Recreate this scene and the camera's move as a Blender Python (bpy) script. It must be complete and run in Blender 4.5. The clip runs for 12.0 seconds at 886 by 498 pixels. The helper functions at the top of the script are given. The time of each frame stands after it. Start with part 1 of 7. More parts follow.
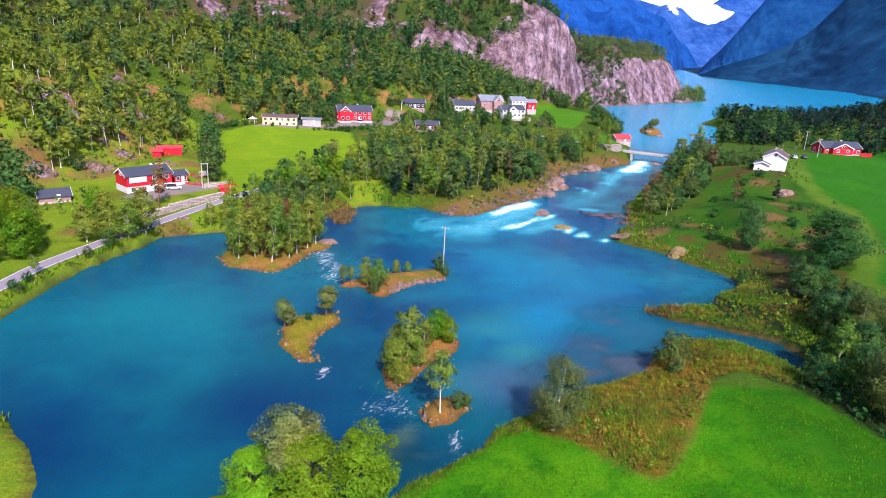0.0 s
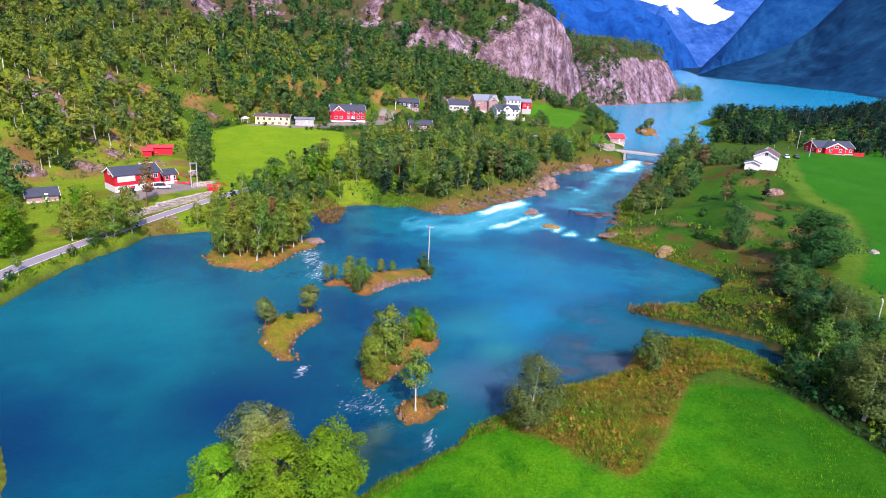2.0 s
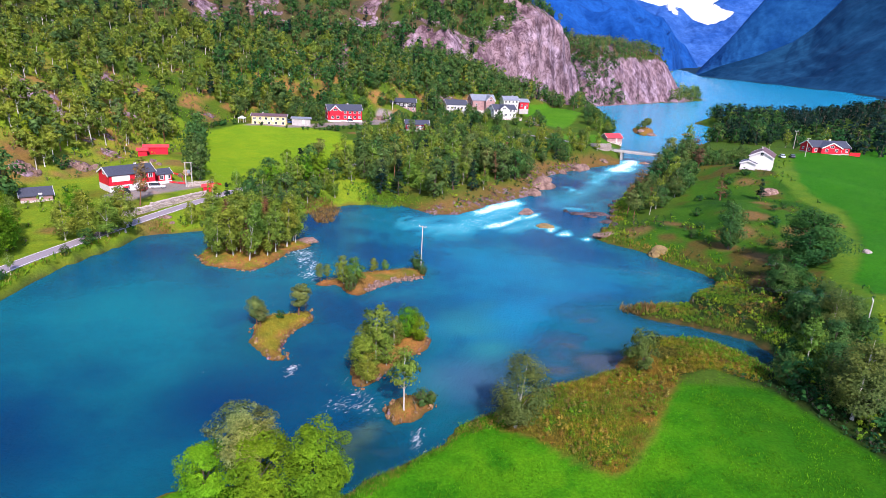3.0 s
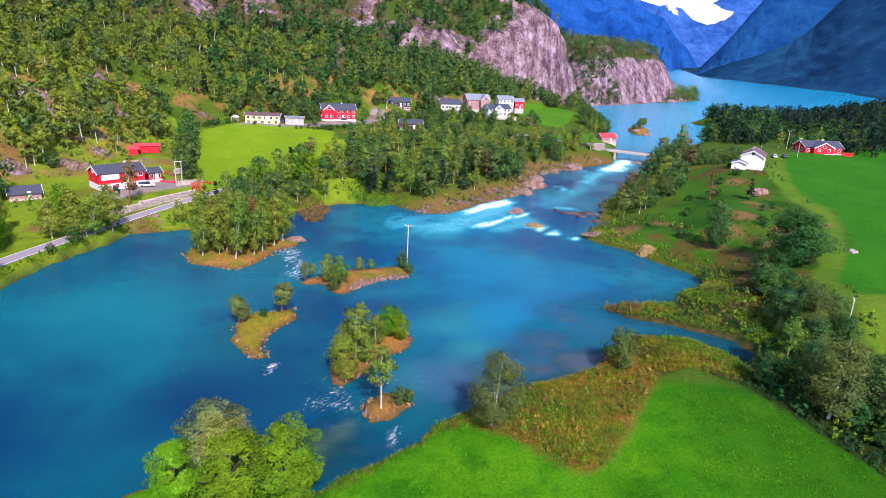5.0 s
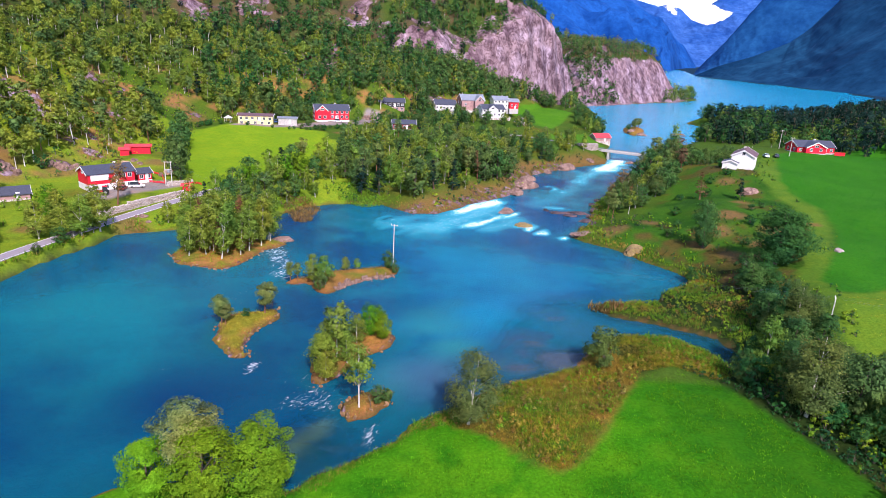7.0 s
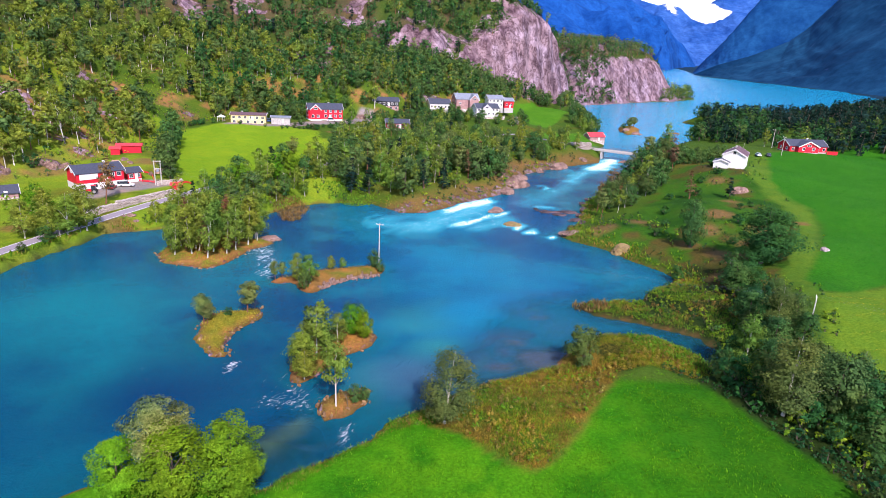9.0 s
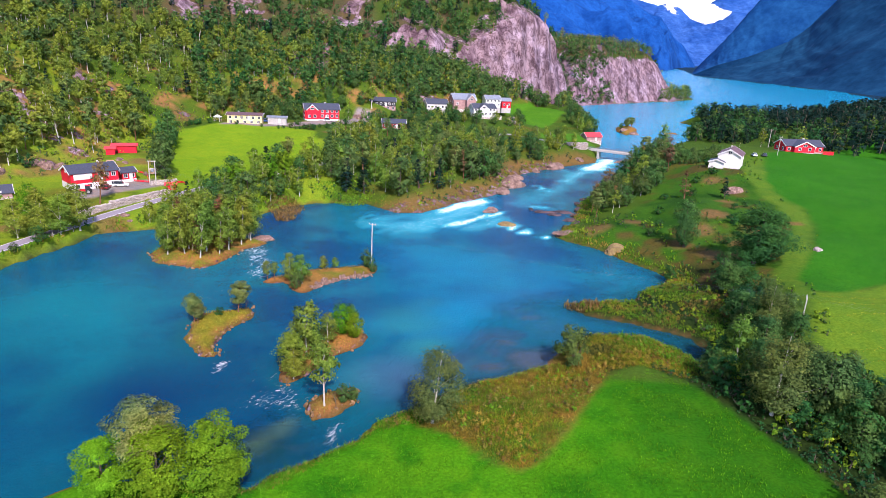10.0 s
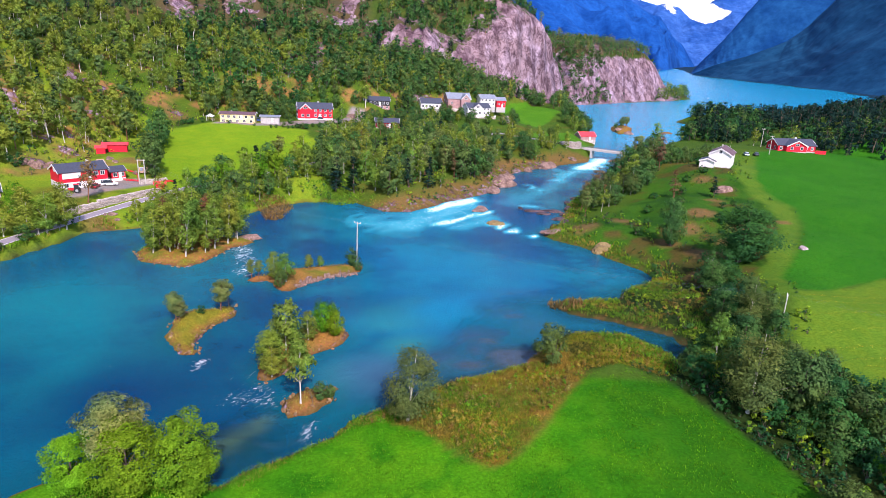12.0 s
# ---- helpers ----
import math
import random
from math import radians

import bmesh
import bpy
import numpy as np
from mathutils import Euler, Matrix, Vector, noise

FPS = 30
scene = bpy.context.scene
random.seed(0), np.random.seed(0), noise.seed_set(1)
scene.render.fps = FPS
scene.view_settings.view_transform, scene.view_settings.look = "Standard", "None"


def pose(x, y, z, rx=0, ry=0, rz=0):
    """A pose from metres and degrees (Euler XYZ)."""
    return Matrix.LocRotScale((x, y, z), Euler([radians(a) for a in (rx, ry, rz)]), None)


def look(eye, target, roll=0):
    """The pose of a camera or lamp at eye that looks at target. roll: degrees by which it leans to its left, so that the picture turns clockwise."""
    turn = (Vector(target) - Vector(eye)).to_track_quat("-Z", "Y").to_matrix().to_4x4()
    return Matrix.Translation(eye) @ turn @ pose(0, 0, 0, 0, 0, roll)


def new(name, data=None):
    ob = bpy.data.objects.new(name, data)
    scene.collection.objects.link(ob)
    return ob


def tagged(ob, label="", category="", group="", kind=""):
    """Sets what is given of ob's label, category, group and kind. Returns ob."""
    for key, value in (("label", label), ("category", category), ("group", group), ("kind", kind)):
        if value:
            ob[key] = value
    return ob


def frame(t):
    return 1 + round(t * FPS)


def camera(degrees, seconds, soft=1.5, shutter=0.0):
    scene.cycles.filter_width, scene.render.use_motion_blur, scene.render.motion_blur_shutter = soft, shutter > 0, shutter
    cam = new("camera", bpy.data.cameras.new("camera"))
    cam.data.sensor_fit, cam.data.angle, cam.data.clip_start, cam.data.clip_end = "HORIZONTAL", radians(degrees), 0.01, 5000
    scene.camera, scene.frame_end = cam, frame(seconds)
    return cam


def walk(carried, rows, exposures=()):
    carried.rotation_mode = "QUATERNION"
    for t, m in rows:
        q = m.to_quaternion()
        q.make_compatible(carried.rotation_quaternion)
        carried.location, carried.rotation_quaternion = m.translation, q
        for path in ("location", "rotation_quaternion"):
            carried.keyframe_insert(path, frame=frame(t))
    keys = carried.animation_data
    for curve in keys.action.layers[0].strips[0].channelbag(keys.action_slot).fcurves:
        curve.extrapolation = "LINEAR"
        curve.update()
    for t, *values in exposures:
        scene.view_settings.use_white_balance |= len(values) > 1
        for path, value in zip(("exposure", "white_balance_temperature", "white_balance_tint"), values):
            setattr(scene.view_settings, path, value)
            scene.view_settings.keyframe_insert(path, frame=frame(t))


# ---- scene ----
cam = camera(68.7, 12.0, soft=0.85)
PATH = [
    (0, (1.663, -0.061, 54.089), (1.633, 18.999, 48.029), 3.1),
    (0.5, (2.682, -0.075, 54.066), (2.642, 18.985, 48.006), 3.1),
    (1, (3.617, -0.08, 54.051), (3.577, 18.98, 47.991), 3.1),
    (1.5, (4.5, -0.102, 54.03), (4.46, 18.958, 47.97), 3.1),
    (2, (5.423, -0.075, 54.036), (5.383, 18.985, 47.976), 3.1),
    (2.5, (6.32, -0.135, 54.03), (6.28, 18.925, 47.97), 3.1),
    (3, (7.193, -0.178, 54.057), (7.153, 18.882, 47.997), 3.1),
    (5, (10.623, -0.353, 54.146), (10.583, 18.697, 48.076), 3.2),
    (5.5, (11.461, -0.476, 54.141), (11.421, 18.584, 48.071), 3.1),
    (6, (12.307, -0.493, 54.155), (12.257, 18.567, 48.085), 3.1),
    (6.5, (13.185, -0.503, 54.161), (13.145, 18.557, 48.101), 3.1),
    (7, (14.054, -0.562, 54.151), (14.014, 18.498, 48.101), 3.1),
    (9, (17.584, -0.597, 54.381), (17.544, 18.463, 48.301), 3.1),
    (9.5, (18.468, -0.597, 54.392), (18.418, 18.463, 48.322), 3.1),
    (10, (19.373, -0.582, 54.398), (19.333, 18.468, 48.328), 3.1),
    (10.5, (20.241, -0.592, 54.391), (20.211, 18.468, 48.311), 3.2),
    (11, (21.15, -0.591, 54.401), (21.11, 18.459, 48.331), 3.2),
    (11.5, (22.092, -0.667, 54.399), (22.062, 18.383, 48.319), 3.1),
    (12, (23.003, -0.75, 54.395), (22.963, 18.3, 48.315), 3.1),
]
walk(cam, [(t, look(eye, target, roll)) for t, eye, target, roll in PATH], [(0, 0.86, 6100, 26), (12, 0.86, 6100, 26)])

# ---- world and sun ----
SUN_FROM = Vector((0.22, -0.70, 0.70)).normalized()
world = bpy.data.worlds.new("world")
scene.world = world
world.use_nodes = True
wn = world.node_tree.nodes
sky = wn.new("ShaderNodeTexSky")
sky.sky_type, sky.sun_disc = "NISHITA", False
sky.sun_elevation = math.asin(SUN_FROM.z)
sky.sun_rotation = math.atan2(SUN_FROM.x, SUN_FROM.y)
sky.dust_density, sky.ozone_density = 0.6, 1.5
wn["Background"].inputs["Strength"].default_value = 0.15
world.node_tree.links.new(sky.outputs[0], wn["Background"].inputs["Color"])
sun = new("sun", bpy.data.lights.new("sun", "SUN"))
sun.data.energy, sun.data.angle, sun.data.color = 3.7, radians(1.2), (1.0, 0.92, 0.80)
sun.matrix_world = look((0, 0, 200), Vector((0, 0, 200)) - SUN_FROM)


# ---- small numeric tools ----
def vnoise(x, y, seed):
    """Smooth value noise in 0..1 on arrays."""
    xi, yi = np.floor(x).astype(np.int64), np.floor(y).astype(np.int64)
    u, v = x - xi, y - yi
    u, v = u * u * (3 - 2 * u), v * v * (3 - 2 * v)

    def h(a, b):
        n = (a * 374761393 + b * 668265263 + seed * 1442695041) & 0x7FFFFFFF
        n = ((n ^ (n >> 13)) * 1274126177) & 0x7FFFFFFF
        return ((n ^ (n >> 16)) & 0xFFFF) / 65535.0

    return (h(xi, yi) * (1 - u) + h(xi + 1, yi) * u) * (1 - v) + (h(xi, yi + 1) * (1 - u) + h(xi + 1, yi + 1) * u) * v


def fbm(x, y, size, octaves=4, seed=1, gain=0.5):
    """Fractal noise, about -1..1, whose largest features are `size` metres."""
    x, y = np.asarray(x, float) / size, np.asarray(y, float) / size
    total, amp, norm = 0, 1.0, 0
    for k in range(octaves):
        total = total + amp * (2 * vnoise(x + 17.3 * k, y - 9.1 * k, seed + k) - 1)
        norm += amp
        amp *= gain
        x, y = x * 2.03, y * 2.03
    return total / norm * 1.4


def smooth(a, b, v):
    k = np.clip((v - a) / (b - a), 0, 1)
    return k * k * (3 - 2 * k)


def seg_dist(line, x, y):
    """Distance to an open polyline."""
    best = np.full(np.shape(x), 1e9)
    for (ax, ay), (bx, by) in zip(line[:-1], line[1:]):
        dx, dy = bx - ax, by - ay
        k = np.clip(((x - ax) * dx + (y - ay) * dy) / (dx * dx + dy * dy), 0, 1)
        best = np.minimum(best, np.hypot(x - ax - k * dx, y - ay - k * dy))
    return best


def past_line(line, x, y):
    """Distance beyond an open line (positive on its left) and how far along it, 0..1."""
    best, side, share = np.full(np.shape(x), 1e9), np.zeros(np.shape(x)), np.zeros(np.shape(x))
    n = len(line) - 1
    for i, ((ax, ay), (bx, by)) in enumerate(zip(line[:-1], line[1:])):
        dx, dy = bx - ax, by - ay
        k = np.clip(((x - ax) * dx + (y - ay) * dy) / (dx * dx + dy * dy), 0, 1)
        d = np.hypot(x - ax - k * dx, y - ay - k * dy)
        closer = d < best
        side = np.where(closer, np.sign(dx * (y - ay) - dy * (x - ax)) * d, side)
        share = np.where(closer, (i + k) / n, share)
        best = np.minimum(best, d)
    return side, share


def inside(poly, x, y):
    """Signed distance to a closed outline: positive inside."""
    odd = np.zeros(np.shape(x), bool)
    for (ax, ay), (bx, by) in zip(poly, poly[1:] + poly[:1]):
        if ay != by:
            odd ^= ((ay > y) != (by > y)) & (x < (bx - ax) * (y - ay) / (by - ay) + ax)
    d = seg_dist(poly + poly[:1], x, y)
    return np.where(odd, d, -d)


# ---- plan of the shores ----
SHORE_SOUTH = [(-60, -250), (-40, 0), (-34, 45), (-30, 58), (-25, 66), (-15, 68.5), (-8, 67.6), (-3.3, 67), (1.5, 72.4), (8.6, 78.1), (10.4, 83.6), (15.9, 87.4),
               (21.8, 93.1), (25.5, 97.3), (32.4, 100), (38.7, 104.3), (42.7, 111.6), (49.5, 119), (60, 118.5), (66.5, 112.5), (68.6, 105), (70.6, 104.5), (71.3, 113),
               (69.5, 120.3), (59.9, 125.2), (50.9, 128), (47.3, 133)]
SHORE_EAST = [(53, 135.5), (63, 138.8), (67, 145.7), (74.4, 150.5), (77, 155), (73.8, 161.5), (69.2, 167.6), (66, 174.4), (57.2, 183.4), (52.5, 188.3), (61.3, 206),
              (65.2, 225.6), (78.5, 256), (91.5, 281.4), (103.7, 311), (112, 330), (118, 347), (135, 370), (152, 398), (178, 432), (206, 475), (224, 508), (217, 535), (212, 556),
              (221, 574), (250, 570), (316, 600), (420, 700), (622, 924), (740, 1150)]
LAKE_FAR = [(788, 1340), (764, 1496), (720, 1728), (710, 1948), (860, 2500), (900, 2750), (1260, 3900), (1000, 3900), (800, 2750), (700, 2300), (650, 2150), (560, 1850), (430, 1602), (330, 1300),
            (300, 1043), (318, 930), (335, 870), (286, 808), (253, 780), (200, 725), (141, 666)]
SHORE_WEST = [(133, 600), (131, 559), (122, 486), (114, 414), (107, 380), (100, 352), (93.6, 328), (71, 309), (54, 289), (47.6, 278), (42, 247), (26, 229), (11, 208), (2, 206.4),
              (-9, 217), (-27, 213), (-33.5, 206), (-38.7, 195.6), (-45, 186), (-57, 176), (-66, 171), (-75.8, 166.8), (-77.3, 154), (-81.3, 140.4), (-82.9, 130.8), (-82.5, 119.6),
              (-81.5, 111), (-82, 99), (-72, 87), (-60, 79), (-52, 72), (-47, 66.8), (-45, 63), (-48, 40), (-75, 0), (-110, -250)]
WATER = SHORE_SOUTH + SHORE_EAST + LAKE_FAR + SHORE_WEST
ISLE_WOODED = [(-55.2, 153.3), (-50.9, 147.5), (-44.7, 145.2), (-38.1, 143.5), (-35, 150.2), (-32.8, 159.5), (-29, 166.6), (-31.1, 169.8), (-36.6, 168.9), (-44.3, 172), (-54, 166)]
ISLE_GRASS = [(-28.9, 113.3), (-27.3, 108.1), (-24.4, 103.6), (-22.1, 100.7), (-18.4, 101.1), (-20.8, 104.7), (-21.5, 109.7), (-20.3, 114.4), (-18.2, 118.4), (-19.9, 123.3), (-23.7, 121), (-27, 119.8)]
ISLE_POLE = [(-23.1, 136.8), (-19.8, 136.3), (-17.1, 137.8), (-13.5, 132.8), (-10.5, 132.2), (-9.3, 135.8), (-4.6, 142.3), (3.2, 146.1), (3.1, 151.4), (-0.7, 152), (-8.2, 149), (-13.5, 145.5), (-20.5, 140.5)]
ISLE_TREES = [(-7.6, 102.8), (-6.4, 93.1), (-3.9, 92.5), (-2, 97.4), (0.2, 103.7), (4.2, 107.5), (5.5, 112.4), (3, 115.9), (-2.5, 115.2), (-6.4, 109.7)]
ISLE_ROCK = [(-0.6, 87.3), (0.3, 84.9), (2, 83.1), (3.8, 84.5), (5.6, 87.9), (7.4, 88.7), (6, 92.2), (3, 91.8), (0.8, 89.6)]
ISLE_LAKE = [(137.5, 468), (139, 449), (150, 462), (158, 490), (151, 499), (143, 490)]
SKERRY = [(170, 467), (183, 470), (184, 479), (174, 476)]
ISLES = [(ISLE_WOODED, 2.0), (ISLE_GRASS, 1.3), (ISLE_POLE, 1.6), (ISLE_TREES, 1.5), (ISLE_ROCK, 1.0), (ISLE_LAKE, 4.0), (SKERRY, 0.6)]
HILL = [(-400, -300), (-160, 60), (-128, 150), (-124, 190), (-116, 215), (-110, 250), (-108, 300), (-95, 338), (-65, 368), (-20, 378), (8, 410), (45, 440), (66, 480), (92, 545),
        (120, 600), (139, 648), (122, 690), (70, 745), (-60, 830), (-400, 1000), (-1500, 1500), (-1500, -300)]
CLIFF = [(-40, 452), (10, 480), (46, 507), (80, 534), (104, 566), (124, 606), (141, 652)]
HEADLAND = [(60, 765), (142, 672), (200, 730), (253, 786), (290, 815), (318, 870), (300, 930), (200, 1050), (60, 1150), (-400, 1300), (-400, 1000)]
RISE_EAST = [(215, 330), (240, 400), (250, 480), (330, 560), (430, 660), (640, 860), (900, 1050), (1600, 1050), (1600, 200), (330, 240)]

# ground heights on the lower land: x, y, z
LEVELS_EAST = [(17, 83, 1.3), (30, 70, 1.5), (48, 92, 1.9), (58, 80, 2.3), (40, 50, 2.5), (78, 84, 1.6), (95, 90, 4.5), (99, 127, 8.2), (114, 159, 9.2), (102, 200, 9.4), (85, 171, 4.2),
               (130, 255, 13), (170, 300, 14), (160, 200, 11), (220, 250, 13), (140, 120, 9.5), (76, 225, 3.5), (95, 262, 6), (118, 300, 8), (80, 200, 3.8), (60, 128, 1.2), (78, 135, 2.5)]
LEVELS_WEST = [(-84, 145, 2.6), (-78, 176, 3), (-70, 203, 4), (-60, 225, 5), (-45, 250, 6), (-20, 275, 7), (-100, 202, 4.2), (-100, 232, 8.5), (-64, 207, 4.5), (-89, 322, 11.5), (-50, 318, 10),
               (-55, 345, 11.5), (36, 395, 12), (0, 240, 5), (30, 262, 6), (60, 308, 5), (20, 305, 8), (60, 350, 8), (85, 372, 4.5), (98, 420, 5), (103, 500, 9), (-100, 120, 4), (-60, 60, 2)]


ROAD = [(-95, 60, 3.5), (-89, 95, 3), (-87, 120, 2.8), (-87, 130, 2.8), (-86, 136, 2.8), (-83.5, 147, 2.8), (-80.5, 160, 2.8), (-76, 176, 2.9), (-71.5, 188, 3.3), (-66, 200, 3.9), (-61, 209, 4.3),
        (-52, 223, 4.8), (-37, 246, 5.6), (-17, 272, 6.4), (8, 300, 7.5), (30, 330, 9), (50, 352, 9), (70, 350, 7), (84, 348, 5.2), (92, 346, 4.6)]


def along_road(x, y):
    """Distance to the road's middle and the road's height there."""
    best, level = np.full(np.shape(x), 1e9), np.zeros(np.shape(x))
    for (ax, ay, az), (bx, by, bz) in zip(ROAD[:-1], ROAD[1:]):
        dx, dy = bx - ax, by - ay
        k = np.clip(((x - ax) * dx + (y - ay) * dy) / (dx * dx + dy * dy), 0, 1)
        d = np.hypot(x - ax - k * dx, y - ay - k * dy)
        level = np.where(d < best, az + k * (bz - az), level)
        best = np.minimum(best, d)
    return best, level


def ground(x, y):
    """Height of the ground, the depth under water as negative heights."""
    x, y = np.asarray(x, float), np.asarray(y, float)
    jx, jy = x + 0.9 * fbm(x, y, 7, 3, 11), y + 0.9 * fbm(x, y, 7, 3, 12)
    d = -inside(WATER, jx, jy)
    top, weight = np.zeros_like(x), np.full(x.shape, 1e-9)
    for px, py, pz in LEVELS_EAST + LEVELS_WEST:
        w = 1 / ((x - px) ** 2 + (y - py) ** 2 + 60) ** 1.6
        top, weight = top + w * pz, weight + w
    land = top / weight
    land = np.where(d > 0, land * smooth(0, 16, d) + 0.9 * smooth(0, 1.6, d) * (1 - smooth(0, 16, d)), 0)
    land = land + 0.25 * fbm(x, y, 12, 3, 5) * smooth(1, 6, d)
    # wooded hill with its cliff, and the headland behind
    rough = fbm(x, y, 46, 5, 21)
    crag = np.abs(fbm(x, y, 23, 4, 31))
    s = inside(HILL, x, y)
    up = np.maximum(s, 0)
    beyond, share = past_line(CLIFF, x, y)
    step = (14 + 44 * smooth(0.25, 0.55, share)) * smooth(0.0, 0.12, share) * (1 - 0.72 * smooth(0.66, 1.0, share))
    ledge = fbm(x, y, 15, 4, 33)
    face = smooth(0, 1, (beyond + 5 * ledge + 4 * (crag - 0.3)) / 17)
    slope = 0.55 * up + 2.5 * rough * smooth(0, 30, up) + 5.5 * crag * smooth(5, 35, up)
    land = land + np.where(s > 0, slope + step * face * smooth(0, 12, up + 12 * smooth(0.6, 0.9, share)), 0)
    s2 = np.maximum(inside(HEADLAND, x, y), 0)
    cap = (40 * (1 - np.exp(-((s2 / 15) ** 1.5))) + 17 * (1 - np.exp(-s2 / 60))) * (1 - 0.85 * smooth(245, 300, x))
    land = land + np.where(s2 > 0, cap + 4 * rough * smooth(3, 20, s2) + 5 * crag * smooth(0, 10, s2), 0)
    s3 = np.maximum(inside(RISE_EAST, x, y), 0)
    land = land + np.where(s3 > 0, 30 * (1 - np.exp(-s3 / 90)) + 2.5 * rough * smooth(5, 40, s3), 0)
    rd, rz = along_road(x, y)
    k = 1 - smooth(2.4, 7.5, rd)
    land = land * (1 - k) + rz * k
    land = np.where(y > 950, np.where(s2 > 0, land, np.minimum(land, 1.0)), land)
    # bed of the pool, river and lake
    shelf = smooth(10, 34, x) * (1 - smooth(118, 150, y)) * smooth(60, 80, y)
    fall = 0.34 * (1 - shelf) + 0.045 * shelf
    bed = -np.minimum(np.maximum(-d, 0) * fall, 5.0) - 0.25 * smooth(0, 3, -d)
    bed = bed + 0.35 * fbm(x, y, 9, 4, 8) * smooth(0.5, 5, -d)
    for px, py, r, lift in ((33.4, 128.3, 3, 0.6), (30.4, 114.3, 3.2, 0.7), (36, 108, 4, 0.5), (15.7, 103.4, 6, 1.0), (9, 76, 5, 1.2), (-6, 77, 6, 2.2), (-8, 74, 4, 2.6)):
        bed = bed + lift * np.exp(-(((x - px) ** 2 + (y - py) ** 2) / r ** 2))
    z = np.where(d > 0, land, np.minimum(bed, -0.1))
    for outline, rise in ISLES:
        q = inside(outline, jx, jy)
        isle = rise * (1 - np.exp(-np.maximum(q, 0) / (1.5 * rise))) + 0.3 * fbm(x, y, 3, 3, 41) * smooth(0, 1.5, q)
        z = np.where(q > 0, np.maximum(isle, 0.05), np.maximum(z, np.where(q > -8, -0.25 + 0.45 * q, -99)))
    return z


def lift(x, y):
    return float(ground(np.array([x]), np.array([y]))[0])


# ---- meshes from arrays ----
def mesh_of(name, verts, quads, smoothed=False):
    """A mesh of quads (a quad whose last two corners agree is a triangle) from arrays."""
    me = bpy.data.meshes.new(name)
    verts, quads = np.asarray(verts, np.float32), np.asarray(quads, np.int32)
    me.vertices.add(len(verts))
    me.vertices.foreach_set("co", verts.ravel())
    me.loops.add(quads.size)
    me.loops.foreach_set("vertex_index", quads.ravel())
    me.polygons.add(len(quads))
    me.polygons.foreach_set("loop_start", np.arange(0, quads.size, quads.shape[1], dtype=np.int32))
    me.polygons.foreach_set("loop_total", np.full(len(quads), quads.shape[1], np.int32))
    me.polygons.foreach_set("use_smooth", np.full(len(quads), smoothed))
    me.update()
    return me


def soften(me, normals):
    """Shading normals of leaf sprays, so that a crown is lit as one rounded volume."""
    me.attributes.new("custom_normal", "FLOAT_VECTOR", "POINT").data.foreach_set("vector", np.ascontiguousarray(normals, np.float32).ravel())
    me.update()
    return me


def attr(me, name, values):
    values = np.asarray(values, np.float32)
    if values.ndim == 1:
        me.attributes.new(name, "FLOAT", "POINT").data.foreach_set("value", values)
    else:
        rgba = np.ones((len(values), 4), np.float32)
        rgba[:, :3] = values
        me.attributes.new(name, "FLOAT_COLOR", "POINT").data.foreach_set("color", rgba.ravel())


def part(name, data, material, parent=None, label=""):
    """Links a bmesh or a mesh as one object under a thing or a part."""
    if isinstance(data, bmesh.types.BMesh):
        me = bpy.data.meshes.new(name)
        data.to_mesh(me)
        data.free()
        data = me
    if material and not data.materials:
        data.materials.append(material)
    ob = new(name, data)
    ob.parent = parent
    if label:
        ob["label"] = label
    return ob


def thing(name, m, label, category, group="", kind=""):
    ob = new(name)
    ob.matrix_basis = m
    return tagged(ob, label, category, group, kind)


# ---- materials ----
def material(name, rough=0.8, metal=0.0):
    m = bpy.data.materials.new(name)
    m.use_nodes = True
    b = m.node_tree.nodes["Principled BSDF"]
    b.inputs["Roughness"].default_value, b.inputs["Metallic"].default_value = rough, metal
    b.inputs["Specular IOR Level"].default_value = 0.3
    return m, m.node_tree.nodes, m.node_tree.links, b


def node(ns, kind, **values):
    n = ns.new("ShaderNode" + kind)
    for key, value in values.items():
        key = key.replace("_", " ")
        n.inputs[key].default_value = value
    return n


def mixed(ns, ls, fac, a, b, blend="MIX"):
    n = ns.new("ShaderNodeMix")
    n.data_type, n.blend_type = "RGBA", blend
    for sock, v in ((n.inputs[0], fac), (n.inputs[6], a), (n.inputs[7], b)):
        if isinstance(v, (int, float)):
            sock.default_value = v
        elif isinstance(v, tuple):
            sock.default_value = (*v, 1)
        else:
            ls.new(v, sock)
    return n.outputs[2]


def math_node(ns, ls, op, a, b=0.0, clamp=False):
    n = ns.new("ShaderNodeMath")
    n.operation, n.use_clamp = op, clamp
    for sock, v in zip(n.inputs, (a, b)):
        if isinstance(v, (int, float)):
            sock.default_value = v
        else:
            ls.new(v, sock)
    return n.outputs[0]


def noise_tex(ns, ls, scale, detail=4.0, rough=0.6, space="Object"):
    co = ns.new("ShaderNodeTexCoord")
    n = node(ns, "TexNoise", Scale=scale, Detail=detail, Roughness=rough)
    ls.new(co.outputs[space], n.inputs["Vector"])
    return n.outputs["Fac"]


def ramp(ns, ls, fac, a, b):
    n = ns.new("ShaderNodeMapRange")
    n.interpolation_type = "SMOOTHSTEP"
    ls.new(fac, n.inputs[0])
    n.inputs[1].default_value, n.inputs[2].default_value = a, b
    return n.outputs[0]


